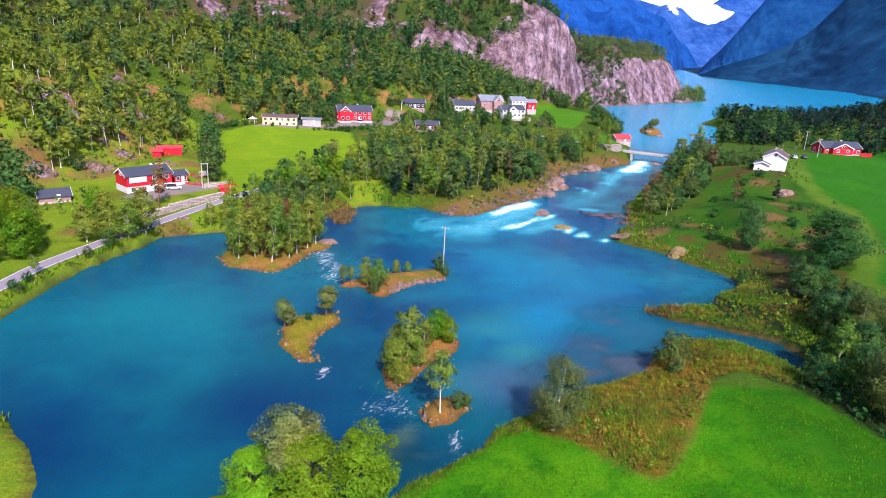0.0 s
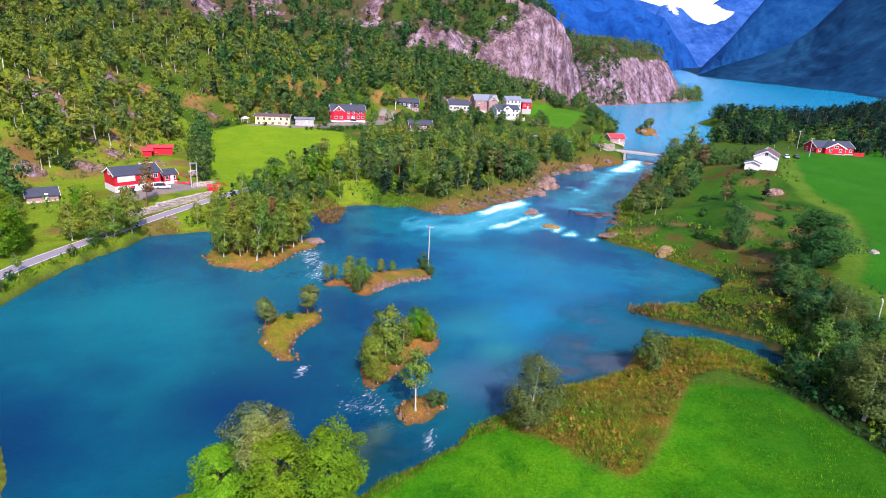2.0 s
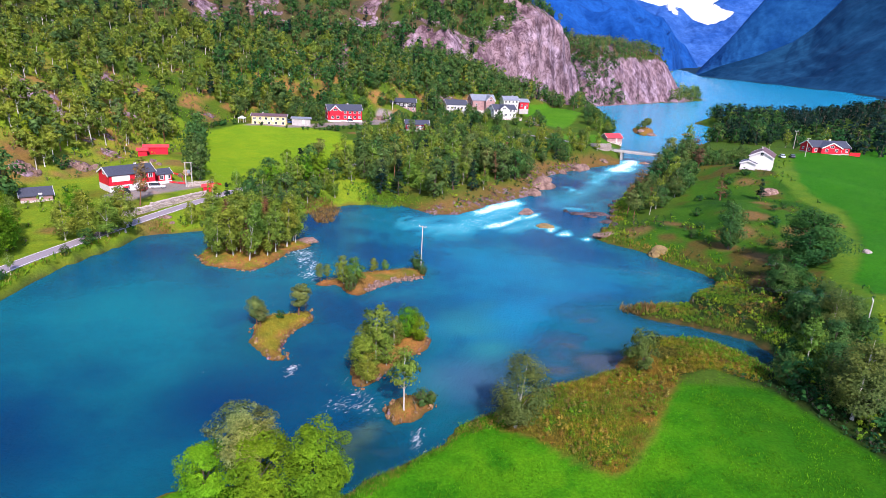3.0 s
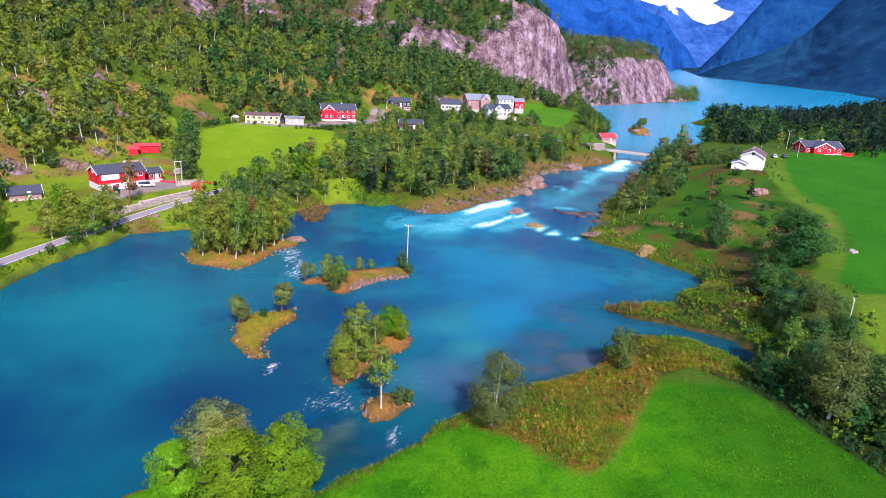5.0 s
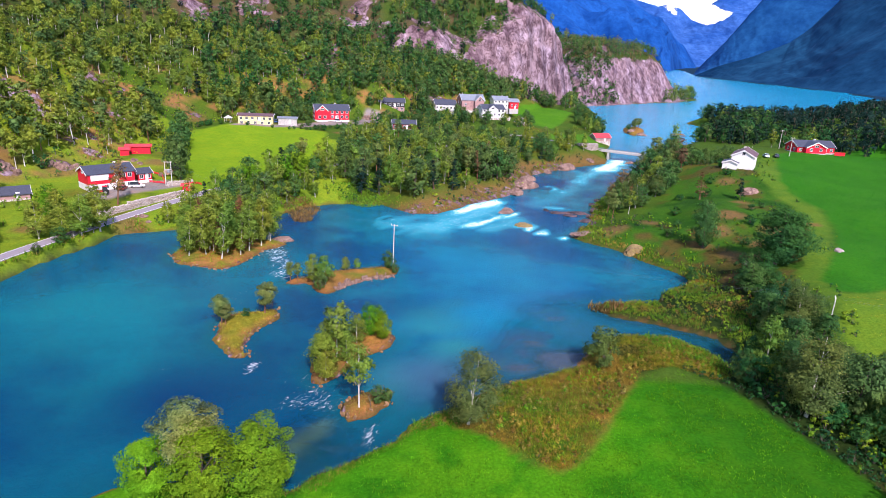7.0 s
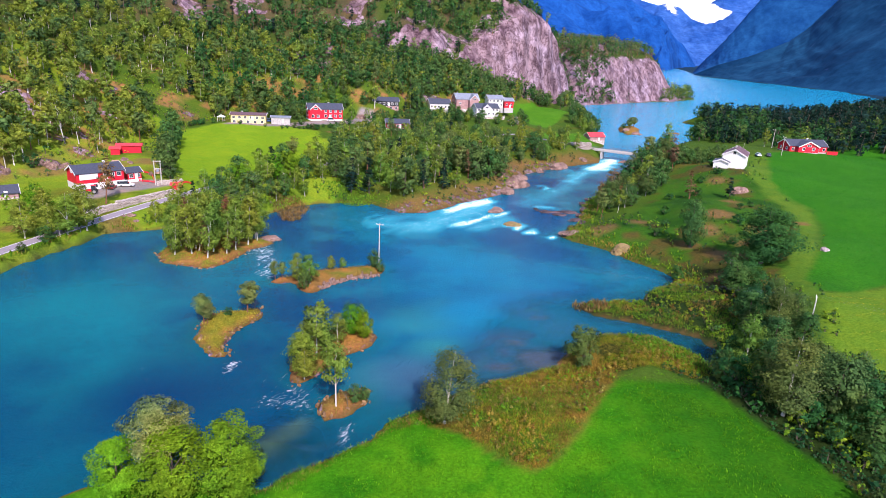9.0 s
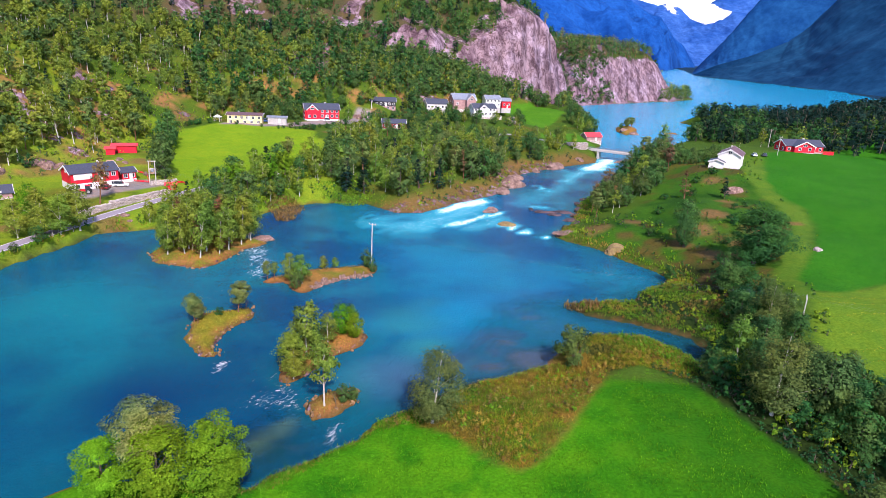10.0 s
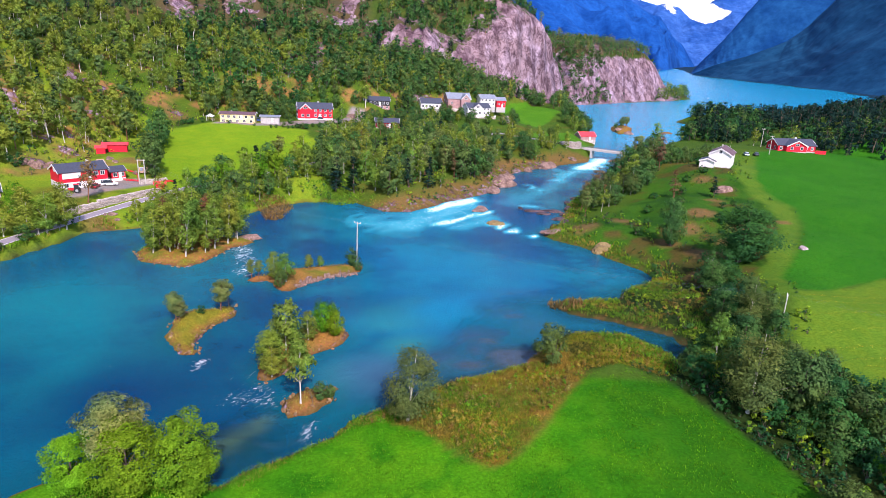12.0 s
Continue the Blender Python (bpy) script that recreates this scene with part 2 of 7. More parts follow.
def bump(ns, ls, bsdf, height, strength, distance):
    n = node(ns, "Bump", Strength=strength, Distance=distance)
    ls.new(height, n.inputs["Height"])
    ls.new(n.outputs[0], bsdf.inputs["Normal"])


def plain(name, colour, rough=0.7, metal=0.0, grain=6.0, amount=0.3, relief=0.0):
    """A surface of one paint or stone with grain and larger stains."""
    m, ns, ls, b = material(name, rough, metal)
    fine, broad = noise_tex(ns, ls, grain, 5), noise_tex(ns, ls, grain * 0.13, 3)
    dark = tuple(c * (1 - amount) for c in colour)
    pale = tuple(min(1, c * (1 + amount * 0.6)) for c in colour)
    c = mixed(ns, ls, ramp(ns, ls, fine, 0.3, 0.7), dark, pale)
    c = mixed(ns, ls, ramp(ns, ls, broad, 0.35, 0.65), c, mixed(ns, ls, 0.5, c, colour))
    ls.new(c, b.inputs["Base Color"])
    if relief:
        bump(ns, ls, b, fine, 0.6, relief)
    return m


def foliage(name, dark, light, sheer=0.2):
    """Leaves: hue varies from leaf cluster to leaf cluster and from tree to tree; some light passes through."""
    m, ns, ls, b = material(name, 0.7)
    b.inputs["Specular IOR Level"].default_value = 0.06
    info, geo = ns.new("ShaderNodeObjectInfo"), ns.new("ShaderNodeNewGeometry")
    c = mixed(ns, ls, math_node(ns, ls, "MULTIPLY_ADD", geo.outputs["Random Per Island"], 1.3), dark, light)
    c.node.inputs[0].links[0].from_node.inputs[2].default_value = -0.15
    hue = node(ns, "HueSaturation")
    ls.new(math_node(ns, ls, "MULTIPLY_ADD", info.outputs["Random"], 0.05), hue.inputs["Hue"])
    hue.inputs["Hue"].links[0].from_node.inputs[2].default_value = 0.475
    big, tone = node(ns, "TexNoise", Scale=0.7, Detail=3, Roughness=0.6), node(ns, "TexNoise", Scale=0.13, Detail=2)
    for tex in (big, tone):
        ls.new(geo.outputs["Position"], tex.inputs["Vector"])
    ls.new(math_node(ns, ls, "MULTIPLY_ADD", ramp(ns, ls, big.outputs["Fac"], 0.3, 0.7), 0.65), hue.inputs["Value"])
    hue.inputs["Value"].links[0].from_node.inputs[2].default_value = 0.6
    c = mixed(ns, ls, ramp(ns, ls, tone.outputs["Fac"], 0.35, 0.65), mixed(ns, ls, 1.0, c, (0.78, 0.92, 1.0), "MULTIPLY"), mixed(ns, ls, 1.0, c, (1.18, 1.08, 0.9), "MULTIPLY"))
    ls.new(c, hue.inputs["Color"])
    ls.new(hue.outputs[0], b.inputs["Base Color"])
    tr = ns.new("ShaderNodeBsdfTranslucent")
    ls.new(hue.outputs[0], tr.inputs["Color"])
    mix = ns.new("ShaderNodeMixShader")
    mix.inputs[0].default_value = sheer
    ls.new(b.outputs[0], mix.inputs[1])
    ls.new(tr.outputs[0], mix.inputs[2])
    ls.new(mix.outputs[0], ns["Material Output"].inputs["Surface"])
    return m


LEAF_BIRCH = foliage("birch_leaves", (0.14, 0.21, 0.026), (0.27, 0.36, 0.055), 0.45)
LEAF_ALDER = foliage("alder_leaves", (0.075, 0.17, 0.005), (0.14, 0.26, 0.01))
LEAF_LIME = foliage("lime_leaves", (0.13, 0.27, 0.006), (0.23, 0.40, 0.012), 0.3)
LEAF_DARK = foliage("dark_leaves", (0.055, 0.125, 0.034), (0.11, 0.21, 0.055), 0.4)
LEAF_BRIGHT = foliage("bush_leaves", (0.16, 0.27, 0.015), (0.30, 0.44, 0.03), 0.4)
LEAF_OAK = foliage("oak_leaves", (0.022, 0.085, 0.022), (0.045, 0.135, 0.032), 0.25)
LEAF_OLIVE = foliage("olive_leaves", (0.07, 0.11, 0.027), (0.14, 0.19, 0.052), 0.35)
LEAF_WILLOW = foliage("willow_leaves", (0.045, 0.095, 0.024), (0.08, 0.14, 0.036))
LEAF_PINE = foliage("pine_needles", (0.09, 0.14, 0.035), (0.19, 0.25, 0.075), 0.25)
LEAF_SHORE_PINE = foliage("olive_pine_needles", (0.14, 0.19, 0.05), (0.30, 0.34, 0.11), 0.4)
# near-black: the shade over the eastern woods is put into this needle colour
LEAF_SPRUCE_SHADE = foliage("shaded_spruce_needles", (0.007, 0.026, 0.018), (0.017, 0.046, 0.028), 0.15)
LEAF_DRY = foliage("withered_needles", (0.12, 0.06, 0.03), (0.22, 0.13, 0.06), 0.1)
BARK_BIRCH = plain("birch_bark", (0.55, 0.5, 0.44), 0.8, 0, 3, 0.45)
BARK_PINE = plain("pine_bark", (0.22, 0.1, 0.055), 0.9, 0, 3, 0.4)
BARK_GREY = plain("grey_bark", (0.13, 0.1, 0.075), 0.9, 0, 3, 0.4)


def ground_material():
    m, ns, ls, b = material("ground_cover", 0.95)
    b.inputs["Specular IOR Level"].default_value = 0.06
    tint, rock = ns.new("ShaderNodeAttribute"), ns.new("ShaderNodeAttribute")
    tint.attribute_name, rock.attribute_name = "tint", "rock"
    fine, mid, broad = noise_tex(ns, ls, 2.2, 6, 0.7), noise_tex(ns, ls, 0.35, 4), noise_tex(ns, ls, 0.06, 3)
    c = mixed(ns, ls, ramp(ns, ls, fine, 0.25, 0.75), mixed(ns, ls, 1.0, tint.outputs[0], (0.62, 0.66, 0.6), "MULTIPLY"), mixed(ns, ls, 1.0, tint.outputs[0], (1.3, 1.22, 1.3), "MULTIPLY"))
    c = mixed(ns, ls, ramp(ns, ls, mid, 0.35, 0.7), c, mixed(ns, ls, 1.0, c, (1.25, 1.05, 0.9), "MULTIPLY"))
    c = mixed(ns, ls, ramp(ns, ls, broad, 0.4, 0.6), mixed(ns, ls, 1.0, c, (0.82, 0.9, 0.9), "MULTIPLY"), c)
    co = ns.new("ShaderNodeTexCoord")
    squash = node(ns, "Mapping")
    squash.inputs["Scale"].default_value = (1, 1, 0.75)
    ls.new(co.outputs["Object"], squash.inputs["Vector"])
    streak = node(ns, "TexNoise", Scale=0.11, Detail=9, Roughness=0.72)
    ls.new(squash.outputs[0], streak.inputs["Vector"])
    cracks = node(ns, "TexNoise", Scale=0.14, Detail=8, Roughness=0.7, Distortion=0.6)
    ls.new(squash.outputs[0], cracks.inputs["Vector"])
    seam = math_node(ns, ls, "ABSOLUTE", math_node(ns, ls, "SUBTRACT", cracks.outputs["Fac"], 0.5))
    stone = mixed(ns, ls, ramp(ns, ls, streak.outputs["Fac"], 0.36, 0.64), (0.13, 0.083, 0.11), (0.43, 0.315, 0.375))
    stone = mixed(ns, ls, ramp(ns, ls, seam, 0.0, 0.045), mixed(ns, ls, 1.0, stone, (0.42, 0.36, 0.36), "MULTIPLY"), stone)
    stone = mixed(ns, ls, ramp(ns, ls, broad, 0.45, 0.62), mixed(ns, ls, 1.0, stone, (0.72, 0.66, 0.62), "MULTIPLY"), stone)
    edge = math_node(ns, ls, "ADD", rock.outputs["Fac"], math_node(ns, ls, "MULTIPLY", math_node(ns, ls, "SUBTRACT", mid, 0.5), 1.1))
    k = ramp(ns, ls, edge, 0.38, 0.62)
    ls.new(mixed(ns, ls, k, c, stone), b.inputs["Base Color"])
    bump(ns, ls, b, math_node(ns, ls, "ADD", fine, math_node(ns, ls, "MULTIPLY", cracks.outputs["Fac"], math_node(ns, ls, "MULTIPLY", k, 5.0))), 0.7, 0.35)
    return m


def water_material():
    m, ns, ls, b = material("river_water", 0.12)
    depth, foam = ns.new("ShaderNodeAttribute"), ns.new("ShaderNodeAttribute")
    depth.attribute_name, foam.attribute_name = "depth", "foam"
    wide, mid = noise_tex(ns, ls, 0.035, 4), noise_tex(ns, ls, 0.25, 4)
    dn = math_node(ns, ls, "ADD", depth.outputs["Fac"], math_node(ns, ls, "MULTIPLY", math_node(ns, ls, "SUBTRACT", mid, 0.5), 1.6))
    lake = ns.new("ShaderNodeAttribute")
    lake.attribute_name = "lake"
    c = mixed(ns, ls, ramp(ns, ls, wide, 0.38, 0.62), (0.0, 0.042, 0.13), (0.0, 0.125, 0.185))
    c = mixed(ns, ls, ramp(ns, ls, mid, 0.4, 0.7), c, mixed(ns, ls, 1.0, c, (1, 0.8, 0.85), "MULTIPLY"))
    c = mixed(ns, ls, ramp(ns, ls, dn, 0.3, 2.2), (0.002, 0.085, 0.12), c)
    lit = ns.new("ShaderNodeAttribute")
    lit.attribute_name = "milk"
    c = mixed(ns, ls, lit.outputs["Fac"], c, (0.0, 0.18, 0.33))
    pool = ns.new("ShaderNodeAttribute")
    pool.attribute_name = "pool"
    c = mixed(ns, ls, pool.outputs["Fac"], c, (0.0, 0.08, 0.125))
    for name, colour in (("teal", (0.0, 0.155, 0.20)), ("deep", (0.0, 0.026, 0.10)), ("shoal", (0.02, 0.20, 0.21)), ("bar", (0.10, 0.19, 0.12)), ("weed", (0.09, 0.125, 0.23))):
        at = ns.new("ShaderNodeAttribute")
        at.attribute_name = name
        c = mixed(ns, ls, at.outputs["Fac"], c, colour)
    c = mixed(ns, ls, lake.outputs["Fac"], c, (0.0, 0.26, 0.44))
    # white water: streaks that break up into flecks
    flow = ns.new("ShaderNodeAttribute")
    flow.attribute_name = "flow"
    stretch = node(ns, "VectorMath")
    stretch.operation = "MULTIPLY"
    stretch.inputs[1].default_value = (1.0, 0.45, 1.0)
    ls.new(flow.outputs["Vector"], stretch.inputs[0])
    fleck = node(ns, "TexNoise", Scale=1.0, Detail=8, Roughness=0.66, Distortion=2.2)
    ls.new(stretch.outputs[0], fleck.inputs["Vector"])
    f = math_node(ns, ls, "ADD", foam.outputs["Fac"], math_node(ns, ls, "MULTIPLY", math_node(ns, ls, "SUBTRACT", fleck.outputs["Fac"], 0.5), 1.9))
    white = math_node(ns, ls, "MULTIPLY", ramp(ns, ls, f, 0.52, 1.02), ramp(ns, ls, foam.outputs["Fac"], 0.06, 0.3))
    cyan = ns.new("ShaderNodeAttribute")
    cyan.attribute_name = "cyan"
    milky = ramp(ns, ls, cyan.outputs["Fac"], 0.08, 0.8)
    c = mixed(ns, ls, math_node(ns, ls, "MULTIPLY", milky, 0.95), c, (0.04, 0.50, 0.62))
    c = mixed(ns, ls, white, c, (0.74, 0.8, 0.84))
    ls.new(c, b.inputs["Base Color"])
    ls.new(mixed(ns, ls, white, (0.1, 0.1, 0.1), (0.75, 0.75, 0.75)), b.inputs["Roughness"])
    b.inputs["IOR"].default_value, b.inputs["Specular IOR Level"].default_value = 1.22, 0.25
    ls.new(math_node(ns, ls, "MULTIPLY_ADD", lake.outputs["Fac"], 0.12), b.inputs["Specular IOR Level"])
    b.inputs["Specular IOR Level"].links[0].from_node.inputs[2].default_value = 0.2
    ripple = node(ns, "TexNoise", Scale=1.3, Detail=7, Roughness=0.7, Distortion=0.8)
    ls.new(stretch.outputs[0], ripple.inputs["Vector"])
    h = math_node(ns, ls, "ADD", ripple.outputs["Fac"], math_node(ns, ls, "MULTIPLY", f, 0.8))
    bump(ns, ls, b, h, 0.8, 0.3)
    clear = ns.new("ShaderNodeBsdfTransparent")
    clear.inputs["Color"].default_value = (0.62, 0.82, 0.9, 1)
    shelf = ns.new("ShaderNodeAttribute")
    shelf.attribute_name = "shelf"
    mix = ns.new("ShaderNodeMixShader")
    opaque = math_node(ns, ls, "MAXIMUM", math_node(ns, ls, "MULTIPLY_ADD", math_node(ns, ls, "MAXIMUM", ramp(ns, ls, dn, 0.2, 4.0), math_node(ns, ls, "SUBTRACT", 1.0, shelf.outputs["Fac"])), 0.5), white)
    opaque.node.inputs[0].links[0].from_node.inputs[2].default_value = 0.5
    ls.new(opaque, mix.inputs[0])
    ls.new(clear.outputs[0], mix.inputs[1])
    ls.new(b.outputs[0], mix.inputs[2])
    ls.new(mix.outputs[0], ns["Material Output"].inputs["Surface"])
    return m


GROUND, RIVER = ground_material(), water_material()

# ---- ground: one sheet to the horizon ----
def spaced(*legs):
    """Grid lines: legs of (end, step at its start, step at its end) from the first value on."""
    out = [legs[0]]
    for end, a, b in legs[1:]:
        start, at = out[-1], out[-1]
        while at < end - 1e-6:
            at += a + (b - a) * (at - start) / (end - start)
            out.append(min(at, end))
    return np.array(out)


XS = spaced(-1600, (-420, 70, 14), (-130, 14, 3), (-60, 3, 1.5), (80, 1.25, 1.25), (170, 1.5, 2.8), (420, 3.5, 14), (2400, 16, 100))
YS = spaced(-320, (20, 30, 5), (60, 4, 1.4), (180, 1.2, 1.25), (460, 1.8, 3.0), (680, 3.0, 3.4), (900, 3.4, 9), (4900, 10, 110))
GX, GY = np.meshgrid(XS, YS)
GZ = ground(GX.ravel(), GY.ravel()).reshape(GX.shape)
NX, NY = len(XS), len(YS)
CELLS = (np.arange(NY - 1)[:, None] * NX + np.arange(NX - 1)[None, :])
QUADS = np.stack([CELLS, CELLS + 1, CELLS + NX + 1, CELLS + NX], -1).reshape(-1, 4)

ROUGH_NEAR = [(17, 81.5), (21.4, 79.6), (25.5, 75.3), (30.7, 71.5), (33, 73), (38.6, 80.7), (44.3, 90.7), (48.8, 99.6), (50, 112), (40, 106), (32, 101), (24, 96)]
BURN = [(48.8, 99.6), (55.3, 102.4), (61.9, 98.1), (65.7, 87.9), (70.4, 75.6), (76, 55), (86, 55), (83, 80), (81, 100), (86, 125), (91, 150), (84, 160), (74, 158), (60, 140), (44, 132), (46, 110)]
MEADOW_EAST = [(263, 360), (205, 325), (162, 296), (137, 238), (134, 218), (134, 203), (128, 185), (113, 158), (101.5, 141), (99, 131.5), (104, 130), (124, 140), (170, 148), (300, 185)]
MOWN_EAST = [(86, 100), (92, 118), (98, 130), (104, 130), (124, 140), (170, 148), (300, 185), (300, 90), (92, 60)]
MEADOW_WEST = [(-104, 290), (-92, 255), (-77, 223), (-66, 205), (-55, 217), (-37, 262), (-34, 276), (-48, 318), (-70, 326), (-89, 330)]
LAWN_POINT = [(60, 372), (80, 352), (96, 356), (104, 380), (96, 400), (76, 392)]
SLOPE_LAWN = [(58, 468), (66, 500), (82, 532), (98, 524), (105, 498), (94, 462), (78, 418), (68, 424), (64, 452)]

PASTURE = [(60, 188), (70, 172), (78, 158), (88, 152), (98, 140), (100, 128), (112, 156), (126, 178), (134, 200), (132, 222), (140, 252), (160, 290), (150, 300), (120, 280), (100, 250), (90, 226), (76, 204)]
TRACK = [(94, 128), (99, 127), (100, 133), (102, 142), (113.5, 159), (128, 186), (134, 204), (135, 220), (139, 240), (163, 297), (150, 292), (130, 240), (128.5, 222), (126, 200), (120, 182), (107, 160), (98, 146), (94, 134)]
YARD = [(-97, 191), (-90, 188), (-83, 200), (-74, 209), (-74, 215), (-82, 216), (-90, 208), (-94, 200)]
GRAVEL = [(-92, 313), (-75, 317), (-60, 326), (-44, 338), (-30, 350), (-24, 362), (-28, 384), (-36, 384), (-38, 362), (-48, 347), (-62, 335), (-76, 324), (-92, 320)]


def cover():
    """Base colour of the vegetation and the share of bare rock for every grid point."""
    x, y, z = GX.ravel(), GY.ravel(), GZ.ravel()
    gy, gx = np.gradient(GZ, YS, XS)
    steep = np.hypot(gx, gy).ravel()
    n1, n2 = fbm(x, y, 30, 4, 61), fbm(x, y, 8, 4, 62)
    tint = np.empty((x.size, 3))
    tint[:] = (0.085, 0.18, 0.016)
    tint[(x < -20) & (y < 300)] = (0.25, 0.40, 0.02)

    def lay(colour, weight):
        tint[:] = tint * (1 - weight[:, None]) + np.array(colour) * weight[:, None]

    lay((0.20, 0.15, 0.03), 0.7 * smooth(0.25, 0.9, n1 + 0.4 * n2))
    lay((0.10, 0.19, 0.015), 0.7 * smooth(0.2, 0.8, n2))
    hill = np.maximum(inside(HILL, x, y), inside(HEADLAND, x, y))
    lay((0.34, 0.42, 0.03), 0.85 * smooth(-0.5, 0.3, n1) * smooth(-5, 5, hill) * (1 - smooth(25, 60, z)) * (1 - 0.75 * smooth(280, 330, y)))
    lay((0.07, 0.12, 0.02), 0.9 * smooth(2, 12, inside(HEADLAND, x, y)))
    lay((0.46, 0.23, 0.09), (0.85 - 0.55 * smooth(30, 55, z)) * smooth(0.05, 0.5, n2 + 0.4 * n1) * smooth(-5, 5, hill))
    lay((0.05, 0.09, 0.02), 0.6 * smooth(30, 60, z) * smooth(-5, 5, hill))
    lay((0.17, 0.10, 0.07), 0.6 * smooth(35, 60, z) * smooth(-0.3, 0.5, n1) * smooth(-5, 5, hill))
    low = 1 - smooth(-4, 4, hill)
    near = smooth(-1, 1.2, np.minimum(97 - y + 0 * x, x + 34)) * low * smooth(0.3, 1.0, z)
    lay((0.06, 0.33, 0.002), near)
    n3 = fbm(x, y, 3.2, 4, 63)
    lay((0.12, 0.40, 0.004), 0.75 * near * smooth(-0.2, 0.6, n3 + 0.6 * n2))
    lay((0.03, 0.22, 0.003), 0.7 * near * smooth(0.1, 0.7, -n3 - 0.5 * n1))
    lay((0.025, 0.16, 0.003), 0.75 * near * smooth(34, 62, x + 5 * n1))
    lay((0.05, 0.18, 0.010), 0.9 * smooth(-2, 3, inside(PASTURE, x, y) + 3 * n2))
    lay((0.15, 0.085, 0.03), 0.75 * smooth(0.2, 0.6, n2 + 0.4 * n1) * smooth(-2, 3, inside(PASTURE, x, y)))
    lay((0.02, 0.10, 0.008), 0.7 * smooth(0.1, 0.6, -n2 - 0.5 * n1) * smooth(-2, 3, inside(PASTURE, x, y)))
    for area, colour in ((TRACK, (0.13, 0.27, 0.02)), (MEADOW_EAST, (0.04, 0.24, 0.008)), (MOWN_EAST, (0.15, 0.30, 0.018)), (MEADOW_WEST, (0.26, 0.46, 0.012)), (LAWN_POINT, (0.1, 0.3, 0.015)), (SLOPE_LAWN, (0.10, 0.32, 0.012))):
        lay(colour, smooth(-0.8, 0.8, inside(area, x, y) + 0.8 * n2))
    q = smooth(-0.7, 0.9, inside(ROUGH_NEAR, x, y) + 0.7 * n2)
    lay((0.26, 0.18, 0.03), q)
    lay((0.09, 0.2, 0.015), q * smooth(0.0, 0.6, n2))
    q = smooth(-0.7, 0.9, inside(BURN, x, y) + 0.7 * n2)
    lay((0.03, 0.065, 0.012), q)
    lay((0.14, 0.09, 0.025), q * smooth(0.2, 0.8, n1))
    for area in (YARD, GRAVEL):
        lay((0.42, 0.36, 0.34), smooth(-0.8, 0.8, inside(area, x, y) + 0.5 * n2))
    for px, py, r in ((121, 228, 4), (101, 194, 4), (109, 181, 5), (94, 183, 5), (113, 214, 4), (101, 171, 4), (90, 165, 4), (78, 196, 4), (118, 240, 4), (124, 188, 2.5), (85, 173, 4), (92, 160, 5), (86, 150, 4), (64, 190, 5), (-88, 176, 3), (-40, 318, 4), (-118, 215, 8), (-128, 201, 7), (-133, 209, 8), (-115, 232, 6), (-129, 276, 10), (-110, 314, 6), (-72, 170, 5), (-94, 158, 4), (-100, 222, 5), (-91, 230, 5), (-97, 250, 3)):
        lay((0.30, 0.17, 0.07), 0.8 * (1 - smooth(0.5, 1.2, np.hypot(x - px, y - py) / r + 0.4 * n2)))
    for outline, rise in ISLES:
        q = smooth(-1, 0.5, inside(outline, x, y))
        lay((0.40, 0.34, 0.03) if outline is ISLE_GRASS else (0.46, 0.24, 0.06), q)
        lay((0.16, 0.24, 0.02), 0.75 * q * smooth(0.05, 0.5, n3) * (0.4 if outline is ISLE_GRASS else 1.0))
        lay((0.50, 0.22, 0.08), 0.7 * q * (1 - smooth(0.6, 2.2, inside(outline, x, y) + n3)))
    lay((0.30, 0.17, 0.06), 0.85 * (1 - smooth(5, 14, seg_dist(SHORE_WEST[6:14], x, y) + 4 * n2)))
    bank = 1 - smooth(0.15, 0.75, z)
    lay((0.19, 0.11, 0.045), 0.75 * bank * smooth(-0.3, 0.1, z))
    shelf = smooth(10, 30, x) * (1 - smooth(125, 150, y)) * smooth(60, 80, y)
    lay((0.05, 0.045, 0.04), 1 - smooth(-0.5, 0.0, z))
    lay((0.02, 0.36, 0.42), shelf * (1 - smooth(-0.6, -0.2, z)))
    lay((0.30, 0.12, 0.16), shelf * 0.85 * smooth(0.15, 0.5, n2 + 0.5 * n1) * (1 - smooth(-0.8, -0.3, z)))
    lay((0.05, 0.6, 0.42), shelf * 0.7 * smooth(0.2, 0.6, -n2) * (1 - smooth(-1.2, -0.7, z)))
    for px, py, r in ((38.5, 128.5, 2.0), (32.5, 114, 2.4), (35.5, 108, 3.2), (39.5, 108.5, 3.0), (36.5, 105, 3.0), (29, 104, 2.2), (3, 78.5, 1.6), (5.5, 80, 1.6), (1, 77, 1.5), (12, 88, 2.0)):
        lay((0.55, 0.24, 0.16), 0.9 * (1 - smooth(0.4, 1.2, np.hypot((x - px) * 0.8, (y - py) * 1.2) / r + 0.5 * n2)) * (z < 0.1))
    # far ground is laid in the same haze blue as the mountains
    lay((0.012, 0.05, 0.10), smooth(930, 980, y) * (1 - smooth(-3, 3, hill)))
    rock = smooth(0.95, 1.5, steep + 0.25 * n2) * smooth(4, 9, z)
    rock = np.maximum(rock, 0.62 * smooth(0.4, 0.7, n1 + 0.5 * n2) * smooth(2, 10, hill))
    for px, py, r in ((-118, 217, 5), (-128, 202, 5), (-115, 233, 4), (-129, 277, 7), (-110, 315, 4), (-93, 418, 13), (-80, 426, 8), (8, 452, 8), (0, 448, 6)):
        rock = np.maximum(rock, 0.75 * (1 - smooth(0.4, 1.1, np.hypot(x - px, y - py) / r + 0.5 * n2)))
